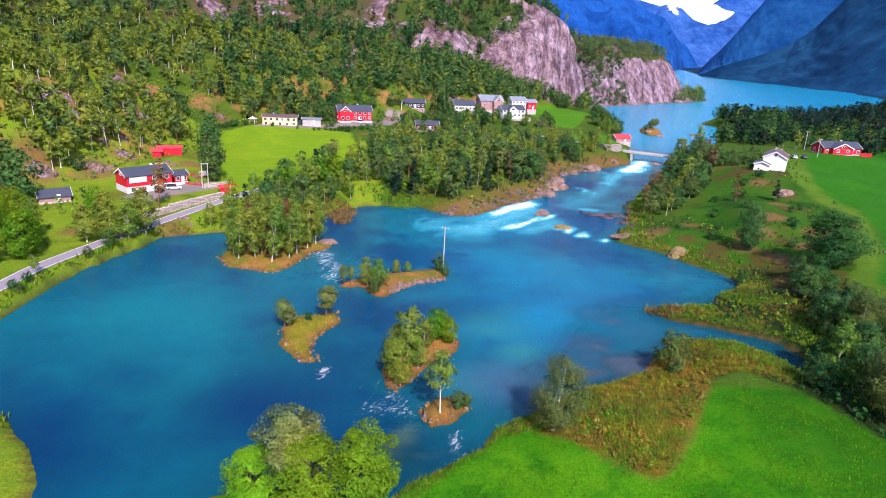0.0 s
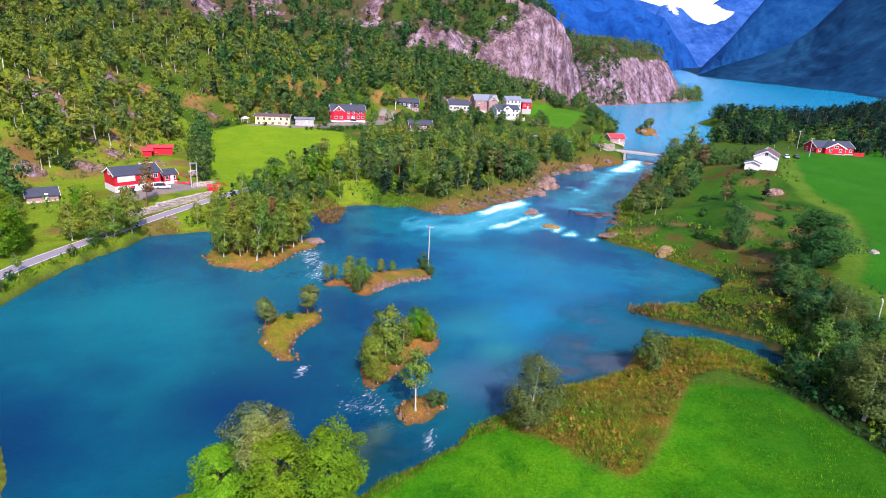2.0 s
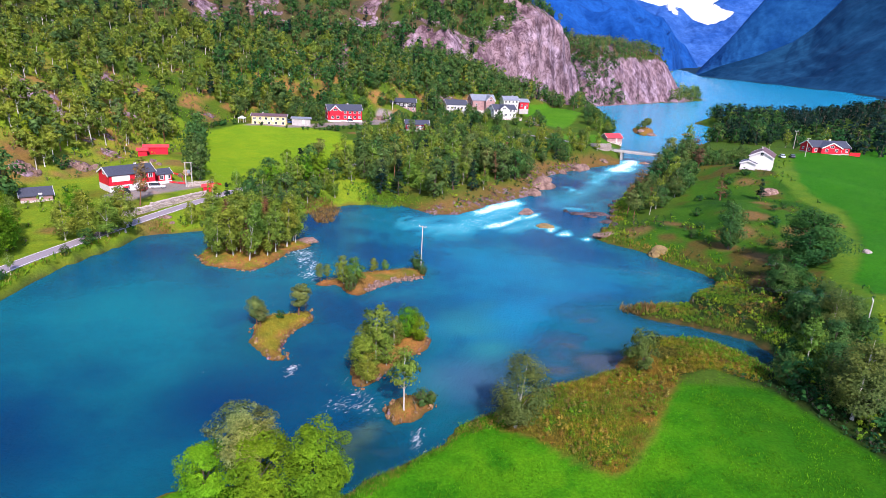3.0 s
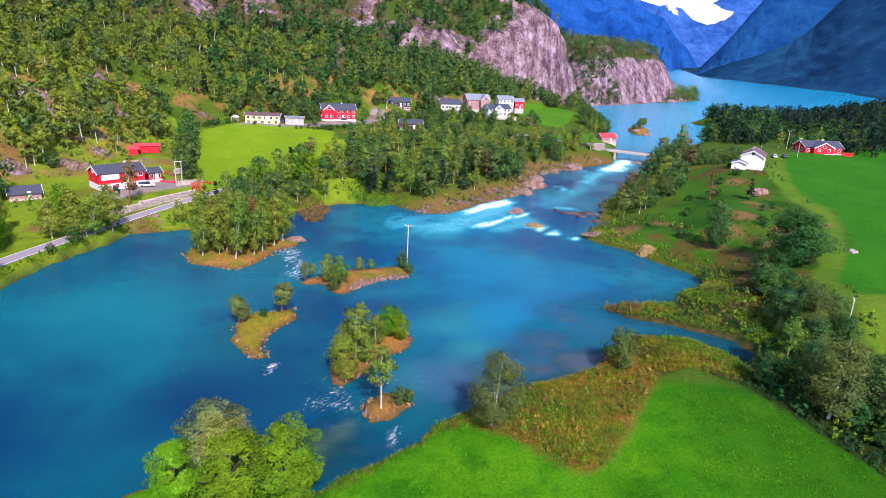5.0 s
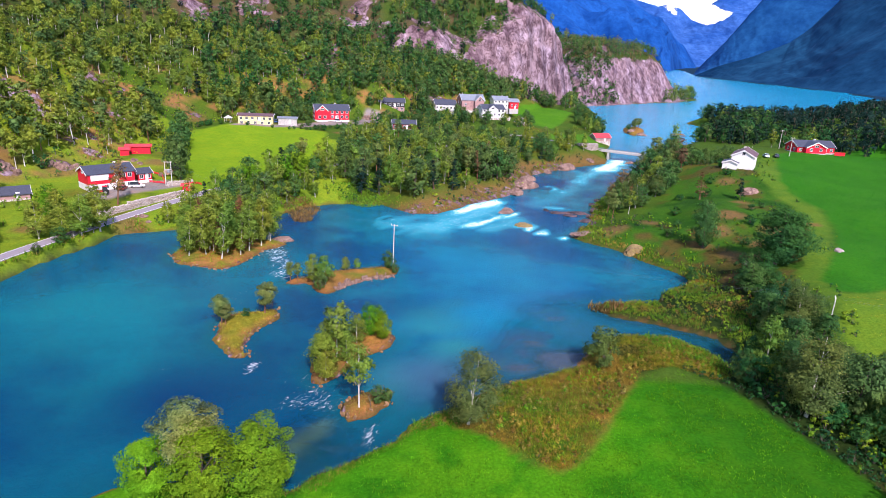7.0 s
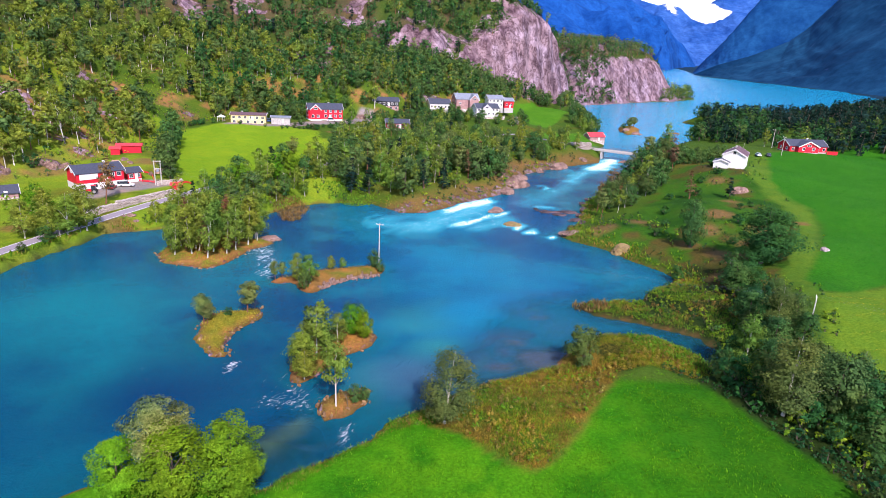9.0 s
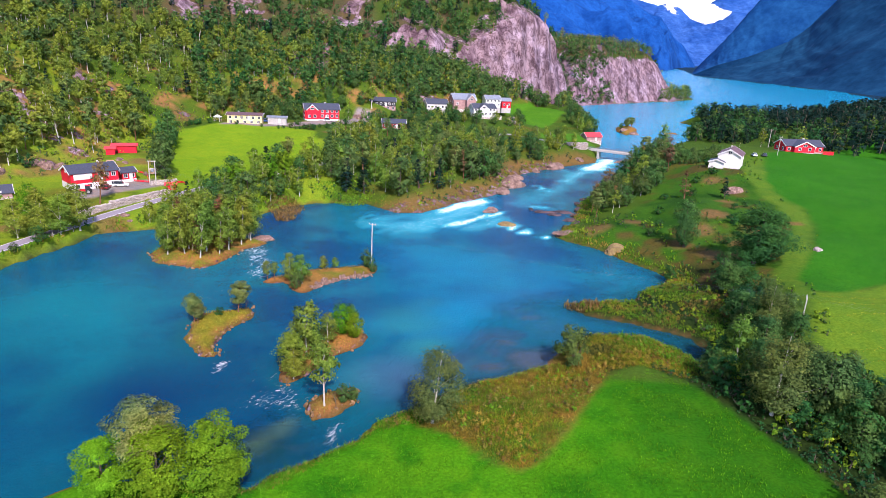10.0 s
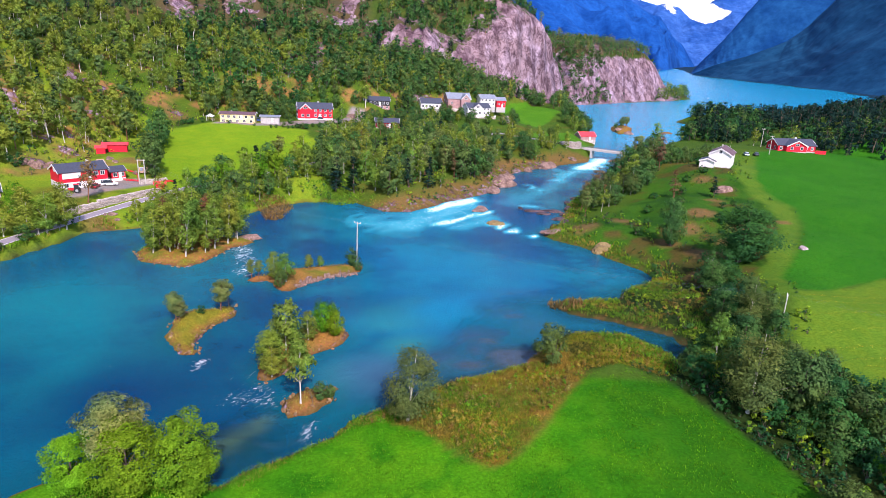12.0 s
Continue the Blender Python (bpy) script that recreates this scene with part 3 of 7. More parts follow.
    beyond, share = past_line(CLIFF, x, y)
    band = smooth(-5, 3, beyond) * (1 - smooth(26, 48, beyond)) * smooth(0, 0.04, share)
    rock = np.maximum(rock, (0.52 + 0.3 * n2) * band)
    q = inside(HEADLAND, x, y)
    rock = np.maximum(rock, (0.68 + 0.2 * n2) * smooth(-8, -2, q) * (1 - smooth(20, 30, q)))
    rock = np.maximum(rock, 0.5 * smooth(0.4, 0.7, n1) * smooth(20, 26, q) * (1 - smooth(40, 52, q)))
    for outline, rise in ISLES:
        q = inside(outline, x, y)
        rock = np.maximum(rock, 0.6 * smooth(-1, 0, q) * (1 - smooth(0.3, 1.3, q)) * smooth(-0.3, 0.4, fbm(x, y, 2.6, 3, 64)))
    rock = np.maximum(rock, (0.47 + 0.14 * n2) * (1 - smooth(4, 11, seg_dist(SHORE_WEST[7:14], x, y) + 3 * n2)))
    return tint * 0.58, np.clip(rock, 0, 1)


ground_mesh = mesh_of("ground", np.stack([GX, GY, GZ], -1).reshape(-1, 3), QUADS, True)
TINT, ROCK = cover()
attr(ground_mesh, "tint", TINT)
attr(ground_mesh, "rock", ROCK)
tagged(part("ground", ground_mesh, GROUND), "green valley floor with grassy banks, wooded hill and bare rock", "ground", kind="structure")

# ---- water ----
RAPIDS = [([(33, 231), (26, 223), (18, 212)], 4.4, 1.0), ([(37, 214), (30, 205), (21, 195)], 2.3, 0.95), ([(34, 201), (40, 198), (46, 195)], 1.5, 0.8), ([(40, 194), (45, 190), (50, 187)], 1.7, 0.95),
          ([(30, 220), (20, 205), (10, 192)], 12, 0.5), ([(38, 208), (34, 200), (26, 192)], 6, 0.45), ([(16, 200), (10, 180), (6, 165)], 12, 0.27), ([(103, 338), (97, 327), (87, 309)], 6.5, 1.0), ([(90, 312), (79, 294), (70, 276)], 6.0, 0.5), ([(56, 262), (59, 254)], 2.2, 0.6), ([(50, 226), (58, 224)], 1.8, 0.5),
          ([(-30, 160), (-26, 152), (-24, 143)], 5.5, 0.62), ([(-18.5, 100.5), (-17, 96.5)], 1.7, 0.85), ([(4, 82.5), (5, 79), (6.5, 75)], 1.4, 0.72), ([(-5, 91), (-2, 86), (-8, 88)], 5, 0.5),
          ([(-60, 112), (-45, 116), (-30, 130)], 8, 0.3), ([(-40, 96), (-20, 88)], 6, 0.27), ([(70, 274), (60, 250), (46, 228)], 7, 0.34)]


def water():
    xs, ys = XS[::2], YS[::2]
    x, y = (a.ravel() for a in np.meshgrid(xs, ys))
    z = GZ[::2, ::2].ravel()
    nx, ny = len(xs), len(ys)
    cells = (np.arange(ny - 1)[:, None] * nx + np.arange(nx - 1)[None, :])
    quads = np.stack([cells, cells + 1, cells + nx + 1, cells + nx], -1).reshape(-1, 4)
    quads = quads[z[quads].min(1) < 0.0]
    used, quads = np.unique(quads, return_inverse=True)
    x, y, z = x[used], y[used], z[used]
    me = mesh_of("water", np.stack([x, y, np.zeros_like(x)], -1), quads.reshape(-1, 4), True)
    foam = np.zeros_like(x)
    ragged = np.clip(1.1 + 0.95 * fbm(x, y, 6, 4, 95), 0.4, 2.6)
    for line, width, power in RAPIDS:
        foam = np.maximum(foam, power * np.exp(-(ragged * seg_dist(line, x, y) / width) ** 2))
    attr(me, "depth", -z)
    attr(me, "foam", foam)
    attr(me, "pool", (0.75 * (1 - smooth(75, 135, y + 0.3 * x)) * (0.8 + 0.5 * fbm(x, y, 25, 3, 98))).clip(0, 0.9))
    attr(me, "cyan", foam * (0.12 + 0.88 * smooth(165, 185, y)))
    attr(me, "lake", smooth(280, 450, y))
    patch = 1 + 0.5 * fbm(x, y, 14, 3, 101)

    def spots(*rows):
        return np.max([power * np.exp(-((patch * np.hypot((x - px) / rx, (y - py) / ry)) ** 2)) for px, py, rx, ry, power in rows], 0)

    attr(me, "teal", spots((-56, 120, 24, 20, 0.9), (-34, 136, 16, 18, 0.6), (-66, 142, 14, 22, 0.5), (-40, 96, 14, 12, 0.5)))
    attr(me, "deep", spots((-52, 72, 18, 13, 0.85), (-26, 86, 13, 11, 0.85), (-14, 104, 9, 14, 0.5), (-12, 122, 9, 12, 0.65), (-60, 78, 14, 12, 0.55), (-48, 92, 9, 7, 0.5), (-14, 76, 12, 8, 0.7), (6, 72, 6, 6, 0.6), (2, 128, 9, 8, 0.5), (-70, 150, 12, 20, 0.5), (-35, 182, 14, 14, 0.45)))
    attr(me, "shoal", spots((17, 110, 7, 6, 0.8), (12, 118, 8, 6, 0.6), (6, 96, 4, 6, 0.4)))
    attr(me, "bar", 0.65 * np.exp(-(patch * seg_dist([(-6.5, 74.5), (-4, 78), (-2, 81.5)], x, y) / 1.4) ** 2))
    attr(me, "weed", spots((36, 108, 9, 5, 0.55), (30, 114, 5, 4, 0.5), (26, 104, 8, 5, 0.45), (37, 128, 6, 4, 0.35), (16, 98, 7, 6, 0.4), (42, 122, 8, 8, 0.3)))
    attr(me, "milk", 0.8 * np.exp(-(seg_dist([(24, 218), (22, 185), (24, 150), (44, 140), (22, 128)], x, y) / 25) ** 2) * (0.7 + 0.5 * fbm(x, y, 20, 3, 97)).clip(0, 1))
    attr(me, "shelf", np.maximum(smooth(8, 24, x) * (1 - smooth(125, 150, y)) * smooth(60, 80, y), np.exp(-((x + 5) ** 2 + (y - 76) ** 2) / 60)))
    attr(me, "flow", np.stack([0.78 * x - 0.62 * y, -0.62 * x - 0.78 * y, 0 * x], -1))
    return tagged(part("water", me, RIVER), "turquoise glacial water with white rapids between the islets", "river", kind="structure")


water()

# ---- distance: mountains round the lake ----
# The blue of the air in between is mixed into these base colours.
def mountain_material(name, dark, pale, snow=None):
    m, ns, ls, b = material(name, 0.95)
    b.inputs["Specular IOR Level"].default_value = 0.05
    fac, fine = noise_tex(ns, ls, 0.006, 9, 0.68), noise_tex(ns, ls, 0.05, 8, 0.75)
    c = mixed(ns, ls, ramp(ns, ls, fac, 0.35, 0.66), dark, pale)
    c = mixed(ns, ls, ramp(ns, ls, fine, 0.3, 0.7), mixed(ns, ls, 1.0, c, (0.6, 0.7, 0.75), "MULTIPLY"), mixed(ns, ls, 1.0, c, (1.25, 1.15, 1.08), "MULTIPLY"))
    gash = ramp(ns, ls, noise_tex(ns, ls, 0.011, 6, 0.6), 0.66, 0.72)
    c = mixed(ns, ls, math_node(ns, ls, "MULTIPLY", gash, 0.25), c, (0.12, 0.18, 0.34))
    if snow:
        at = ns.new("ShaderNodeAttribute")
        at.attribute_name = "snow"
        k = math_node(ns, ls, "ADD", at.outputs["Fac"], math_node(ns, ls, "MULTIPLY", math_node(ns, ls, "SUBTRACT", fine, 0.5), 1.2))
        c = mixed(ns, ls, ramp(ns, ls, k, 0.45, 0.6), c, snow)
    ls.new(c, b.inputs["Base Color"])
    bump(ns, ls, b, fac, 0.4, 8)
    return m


def mountain(name, foot, ridge, mat, label, rough=60, seed=1, snow=None, across=90, up=48):
    """A slope lofted from a foot line to a ridge line, both of (x, y, z), with gullies and a back side."""
    def along(line, k):
        p = np.array(line, float)
        s = np.linspace(0, 1, len(p))
        return np.stack([np.interp(k, s, p[:, i]) for i in range(3)], -1)

    k, v = np.linspace(0, 1, across), np.linspace(0, 1.25, up)
    a, b = along(foot, k), along(ridge, k)
    verts = np.empty((up, across, 3))
    for i, w in enumerate(v):
        q = min(w, 2 - w)
        p = a + (b - a) * w
        p[:, 2] = a[:, 2] + (b[:, 2] - a[:, 2]) * (q ** 1.12)
        verts[i] = p
    flat = verts.reshape(-1, 3)
    wv = np.repeat(v, across)
    kk = np.tile(k, up)
    size = np.abs(b - a).max()
    gully = np.abs(fbm(kk * 1400 + 0.3 * size * wv, wv * 420, 160, 5, seed))
    bumps = fbm(flat[:, 0], flat[:, 1] + flat[:, 2], 300, 5, seed + 3)
    fade = smooth(0.0, 0.25, wv) * (0.35 + 0.65 * (1 - smooth(0.8, 1.0, wv)))
    tall = np.tile(np.clip((b[:, 2] - a[:, 2]) / 180, 0.04, 1), up)
    flat[:, 2] += rough * (bumps - 1.1 * gully) * fade * tall
    me = mesh_of(name, flat, [(i * across + j, i * across + j + 1, (i + 1) * across + j + 1, (i + 1) * across + j) for i in range(up - 1) for j in range(across - 1)], True)
    if snow:
        attr(me, "snow", snow(flat[:, 0], wv))
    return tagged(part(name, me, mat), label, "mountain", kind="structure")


def glacier(x, w):
    """Share of snow on the far mountain: the ice fall in the saddle and patches on the western peak."""
    fall = smooth(-20, 20, x - np.interp(w, [0.7, 0.74, 0.84, 1.0], [1580, 1541, 1495, 1460])) * smooth(-20, 20, np.interp(w, [0.7, 0.78, 1.0], [1725, 1708, 1650]) - x) * smooth(0.71, 0.77, w)
    return np.maximum(fall, 0.62 * np.exp(-(((x - 1385) / 70) ** 2)) * smooth(0.8, 0.92, w))


# haze painted in: bluer and paler with distance
MT_WEST = mountain_material("haze_blue_mountain", (0.004, 0.042, 0.19), (0.010, 0.078, 0.30), (0.6, 0.64, 0.75))
# the eastern slopes' shade is painted in too, as a darker blue
MT_EAST = mountain_material("painted_shade_forest_mountain", (0.003, 0.028, 0.075), (0.010, 0.062, 0.135))
MT_EAST_FAR = mountain_material("haze_blue_forest_mountain", (0.003, 0.034, 0.13), (0.009, 0.066, 0.19))
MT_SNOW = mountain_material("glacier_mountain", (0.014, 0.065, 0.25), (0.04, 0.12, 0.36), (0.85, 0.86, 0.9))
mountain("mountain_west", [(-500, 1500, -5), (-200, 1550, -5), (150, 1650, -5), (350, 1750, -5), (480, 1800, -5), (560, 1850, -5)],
         [(-900, 2400, 650), (-350, 2400, 400), (18, 2400, 275), (285, 2400, 227), (386, 2400, 185), (600, 2400, 20)], MT_WEST, "mountain spur above the lake, coloured blue for haze", 45, 3)
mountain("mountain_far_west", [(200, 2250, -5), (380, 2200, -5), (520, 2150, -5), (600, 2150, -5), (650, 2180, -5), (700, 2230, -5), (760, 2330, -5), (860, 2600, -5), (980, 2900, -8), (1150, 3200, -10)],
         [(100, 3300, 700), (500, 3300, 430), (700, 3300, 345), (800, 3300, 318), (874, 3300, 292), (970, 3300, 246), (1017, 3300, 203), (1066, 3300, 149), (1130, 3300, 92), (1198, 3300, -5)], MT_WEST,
         "steep mountain with a patch of snow, coloured blue for haze", 60, 7, lambda x, w: 0.75 * np.exp(-(((x - 560) / 45) ** 2)) * smooth(0.8, 0.9, w))
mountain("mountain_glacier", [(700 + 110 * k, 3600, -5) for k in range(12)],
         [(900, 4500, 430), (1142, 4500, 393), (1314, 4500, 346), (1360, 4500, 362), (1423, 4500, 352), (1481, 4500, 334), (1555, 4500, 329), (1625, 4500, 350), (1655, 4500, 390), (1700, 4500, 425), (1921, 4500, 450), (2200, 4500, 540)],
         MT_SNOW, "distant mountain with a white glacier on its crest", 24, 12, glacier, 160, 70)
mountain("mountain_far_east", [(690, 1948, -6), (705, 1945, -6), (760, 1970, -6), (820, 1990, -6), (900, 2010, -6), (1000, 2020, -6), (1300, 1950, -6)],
         [(830, 2300, 0), (845, 2300, 22), (880, 2300, 67), (919, 2300, 114), (955, 2300, 165), (1016, 2300, 250), (1500, 2300, 600)], MT_EAST_FAR, "wooded mountainside falling to the lake, coloured blue for haze and shade", 22, 17)
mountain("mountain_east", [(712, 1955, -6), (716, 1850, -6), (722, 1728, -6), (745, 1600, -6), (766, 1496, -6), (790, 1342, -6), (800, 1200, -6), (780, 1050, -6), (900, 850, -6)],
         [(716, 1965, 2), (760, 1930, 31), (840, 1900, 63), (941, 1900, 106), (993, 1900, 153), (1045, 1880, 228), (1300, 1700, 420), (1700, 1400, 560), (2000, 1000, 560)], MT_EAST, "wooded mountainside above the lake, its shade painted dark blue", 15, 23, None, 140, 70)

# ---- trees ----
rng = np.random.default_rng(7)


def rhombs(at, size, out, upright=0.3, slim=0.6, seed=0, fill=1.0):
    """Leaf sprays: one folded rhomb for each place, facing about outwards."""
    r = np.random.default_rng(seed)
    n = len(at)
    out = out / (np.linalg.norm(out, axis=1)[:, None] + 1e-9)
    nrm = out + r.normal(0, 0.5, (n, 3)) + np.array((0, 0, upright))
    nrm /= np.linalg.norm(nrm, axis=1)[:, None] + 1e-9
    nrm *= np.where((nrm * out).sum(1) < 0, -1.0, 1.0)[:, None]
    t = np.cross(nrm, r.normal(0, 1, (n, 3)))
    t /= np.linalg.norm(t, axis=1)[:, None] + 1e-9
    b = np.cross(nrm, t)
    s = (size * r.uniform(0.6, 1.35, n) * fill)[:, None]
    v = np.stack([at - t * s, at - b * s * slim + nrm * s * 0.18, at + t * s, at + b * s * slim + nrm * s * 0.18], 1).reshape(-1, 3)
    lit = out * 0.55 + nrm * 0.7
    lit /= np.linalg.norm(lit, axis=1)[:, None] + 1e-9
    return v, np.arange(4 * n).reshape(-1, 4), np.repeat(lit, 4, 0)


def tube(points, radii, sides=6):
    """A tapered limb along points."""
    verts, quads = [], []
    for p, q in zip(points, radii):
        for k in range(sides):
            a = 2 * math.pi * k / sides
            verts.append((p[0] + q * math.cos(a), p[1] + q * math.sin(a), p[2]))
    for i in range(len(points) - 1):
        for k in range(sides):
            k2 = (k + 1) % sides
            quads.append((i * sides + k, i * sides + k2, (i + 1) * sides + k2, (i + 1) * sides + k))
    return np.array(verts), np.array(quads)


def join(pieces):
    verts, quads, n = [], [], 0
    for v, q in pieces:
        verts.append(v)
        quads.append(q + n)
        n += len(v)
    return np.concatenate(verts), np.concatenate(quads)


# kind: crown from, widest at, radius, cluster size, flattening of clusters, trunk radius (shares of the height)
SHAPES = {"birch": (0.12, 0.42, 0.26, 0.095, 0.9, 0.010), "alder": (0.07, 0.45, 0.36, 0.125, 0.85, 0.018), "pine": (0.34, 0.66, 0.22, 0.115, 0.5, 0.014),
          "spruce": (0.08, 0.14, 0.19, 0.07, 0.35, 0.014), "willow": (0.0, 0.42, 0.5, 0.15, 0.8, 0.02), "airy": (0.4, 0.62, 0.22, 0.1, 0.9, 0.011), "lobed": (0.08, 0.5, 0.36, 0.125, 0.8, 0.018), "slim": (0.14, 0.45, 0.18, 0.085, 1.0, 0.009), "layered": (0.3, 0.66, 0.25, 0.105, 0.6, 0.014)}


def tree_arrays(shape, clusters, per, leaf, seed, limbs=12, sides=6):
    """Crown and trunk of a tree one metre tall, as arrays."""
    r = np.random.default_rng(seed)
    lo, mid, rad, size, flat, thick = SHAPES[shape]
    bend = r.normal(0, 0.02, 2)
    zc = r.beta(1.4, 1.5, clusters) * (0.97 - lo) + lo
    rise, fall = (zc - lo) / (mid - lo + 1e-9), (1 - zc) / (1 - mid)
    prof = np.where(zc < mid, np.sqrt(np.clip(rise, 0.02, 1)), np.sqrt(np.clip(fall, 0, 1)) if shape != "spruce" else np.clip(fall, 0, 1))
    lobes = 1 + 0.28 * np.sin(3 * zc * 7 + r.uniform(0, 6, clusters))
    ang = r.uniform(0, 2 * math.pi, clusters)
    rr = rad * prof * lobes * np.sqrt(r.uniform(0.12, 1.0, clusters))
    cen = np.stack([rr * np.cos(ang) + bend[0] * zc * 3, rr * np.sin(ang) + bend[1] * zc * 3, zc - (0.25 * rr if shape in ("spruce", "birch") else 0)], -1)
    off = r.normal(0, 1, (clusters, per, 3))
    off /= np.linalg.norm(off, axis=2)[:, :, None]
    reach = (r.uniform(0.2, 1, (clusters, per)) ** (0.6 if shape not in ("lobed", "layered") else 0.3))
    off *= reach[:, :, None] * size * r.uniform(0.6, 1.25, (clusters, 1, 1))
    off[:, :, 2] *= flat
    at = (cen[:, None, :] + off).reshape(-1, 3)
    body = np.stack([np.cos(ang) * rr / rad, np.sin(ang) * rr / rad, 0.25 + 0.9 * (zc - mid)], -1)
    out = 0.55 * off.reshape(-1, 3) / size + 0.9 * np.repeat(body, per, 0)
    at[:, 2] = np.clip(at[:, 2], 0.015, None)
    crown = rhombs(at, leaf, out, 0.35, 0.62 if shape not in ("pine", "spruce", "layered") else 0.35, seed + 1, 0.75 + 1.7 * (1 - reach.ravel()))
    # trunk and limbs as one connected skin
    zs = np.linspace(-0.03, 0.93, 9 if sides > 3 else 5)
    stems = 4 if shape == "willow" else 1
    verts, quads = None, []
    for k in range(stems):
        lean = r.normal(0, 0.18, 2) if stems > 1 else bend * 3
        top = 0.6 if stems > 1 else 1
        v, q = tube([(lean[0] * w, lean[1] * w, w * top) for w in zs], [thick * (1.25 - 1.15 * w) * (1.5 if w < 0 else 1) for w in zs], sides)
        if verts is None:
            verts = list(v)
        else:
            q = np.where(q < sides, q, q - sides + len(verts))
            verts += list(v[sides:])
        quads.append(q)
    for c in r.choice(clusters, min(limbs, clusters), replace=False):
        x, y, z = cen[c]
        z0 = max(0.05, z - (0.9 if shape not in ("spruce", "pine") else 0.15) * math.hypot(x, y) - 0.02)
        ring = int(np.clip(np.searchsorted(zs, z0) - 1, 1, len(zs) - 2))
        v, q = tube([(0, 0, 0), (x * 0.55, y * 0.55, z0 + (z - z0) * 0.6), (x, y, z)], [0.0, thick * 0.32, thick * 0.1], 3)
        side = int(math.atan2(y, x) / (2 * math.pi) * sides) % sides
        start = np.array([ring * sides + (side + d) % sides for d in (-1, 0, 1)])
        quads.append(np.where(q < 3, start[np.minimum(q, 2)], q - 3 + len(verts)))
        verts += list(v[3:])
    return crown, (np.array(verts), np.concatenate(quads))


def tree_meshes(name, shape, leaf_mat, bark, clusters, per, leaf, seed):
    (cv, cq, cn), (tv, tq) = tree_arrays(shape, clusters, per, leaf, seed)
    crown, trunk = soften(mesh_of("crown", cv, cq, True), cn), mesh_of("trunk", tv, tq, True)
    crown.materials.append(leaf_mat)
    trunk.materials.append(bark)
    return trunk, crown


SPECIES = {
    "birch": ("birch", "birch", LEAF_BIRCH, BARK_BIRCH, 70, 22, 0.021, "birch tree with a pale trunk and light green leaves"),
    "slim": ("birch", "slim", LEAF_BIRCH, BARK_BIRCH, 55, 18, 0.021, "slender birch tree with a thin white trunk"),
    "alder": ("alder", "alder", LEAF_ALDER, BARK_GREY, 95, 26, 0.022, "dense bright green alder tree on the bank"),
    "broadleaf": ("broadleaf_tree", "alder", LEAF_DARK, BARK_GREY, 90, 22, 0.024, "dark green broadleaf tree with a rounded crown"),
    "pine": ("pine", "pine", LEAF_PINE, BARK_PINE, 70, 26, 0.022, "Scots pine with a reddish trunk and open crown"),
    "spruce": ("spruce", "spruce", LEAF_SPRUCE_SHADE, BARK_GREY, 80, 16, 0.024, "dark conical spruce tree"),
    "willow": ("willow_bush", "willow", LEAF_WILLOW, BARK_GREY, 60, 22, 0.034, "grey-green willow bush on the bank"),
    "shrub": ("shrub", "willow", LEAF_OAK, BARK_GREY, 45, 20, 0.038, "low dark green shrub"),
    "airy": ("birch", "airy", LEAF_BIRCH, BARK_BIRCH, 34, 22, 0.024, "airy birch tree with a long bare white trunk"),
    "silver": ("silver_birch", "birch", LEAF_OLIVE, BARK_BIRCH, 115, 52, 0.0105, "grey-green weeping birch with a short pale trunk"),
    "big": ("alder", "lobed", LEAF_ALDER, BARK_GREY, 60, 150, 0.0165, "dense bright yellow-green alder tree on the near bank"),
    "lime": ("alder", "lobed", LEAF_LIME, BARK_GREY, 55, 130, 0.019, "bright lime-green young alder on the near bank"),
    "shore_pine": ("pine", "layered", LEAF_SHORE_PINE, BARK_PINE, 58, 120, 0.02, "Scots pine with an open olive crown on the near bank"),
    "dry_pine": ("withered_pine", "pine", LEAF_DRY, BARK_PINE, 60, 16, 0.022, "tall withered pine with reddish-brown needles by the house"),
    "oak": ("broadleaf_tree", "lobed", LEAF_OAK, BARK_GREY, 90, 80, 0.018, "large dark green broadleaf tree with a full round crown"),
    "thicket": ("broadleaf_tree", "alder", LEAF_OAK, BARK_GREY, 60, 17, 0.03, "small dark green broadleaf tree in the thicket"),
    "dry": ("withered_pine", "spruce", LEAF_DRY, BARK_PINE, 50, 12, 0.022, "withered brown conifer with bare lower limbs"),
}
FINE = {k: [tree_meshes(k, v[1], v[2], v[3], int(v[4] * 1.3), int(v[5] * 1.6), v[6] * 0.68, 100 * i + j) for j in range(3)] for i, (k, v) in enumerate(SPECIES.items())}
PLAINER = {k: [tree_meshes(k, v[1], v[2], v[3], int(v[4] * 0.8), int(v[5] * 0.9), v[6] * 1.08, 100 * i + j + 50) for j in range(4)] for i, (k, v) in enumerate(SPECIES.items())}


def plant(kind, x, y, height, label="", wide=1.0, group="", sink=0.0):
    """One tree standing on the ground."""
    name, words = SPECIES[kind][0], SPECIES[kind][7]
    trunk, crown = FINE[kind][int(rng.integers(3))] if y < 172 else PLAINER[kind][int(rng.integers(4))]
    ob = thing(name, Matrix.Translation((x, y, lift(x, y) - sink)) @ Matrix.Rotation(float(rng.uniform(0, 6.28)), 4, "Z") @ Matrix.Diagonal((height * wide, height * wide, height, 1)),
               label or words, "bush" if kind in ("willow", "shrub") else "tree", group)
    part("trunk", trunk, None, ob)
    part("crown", crown, None, ob)
    return ob


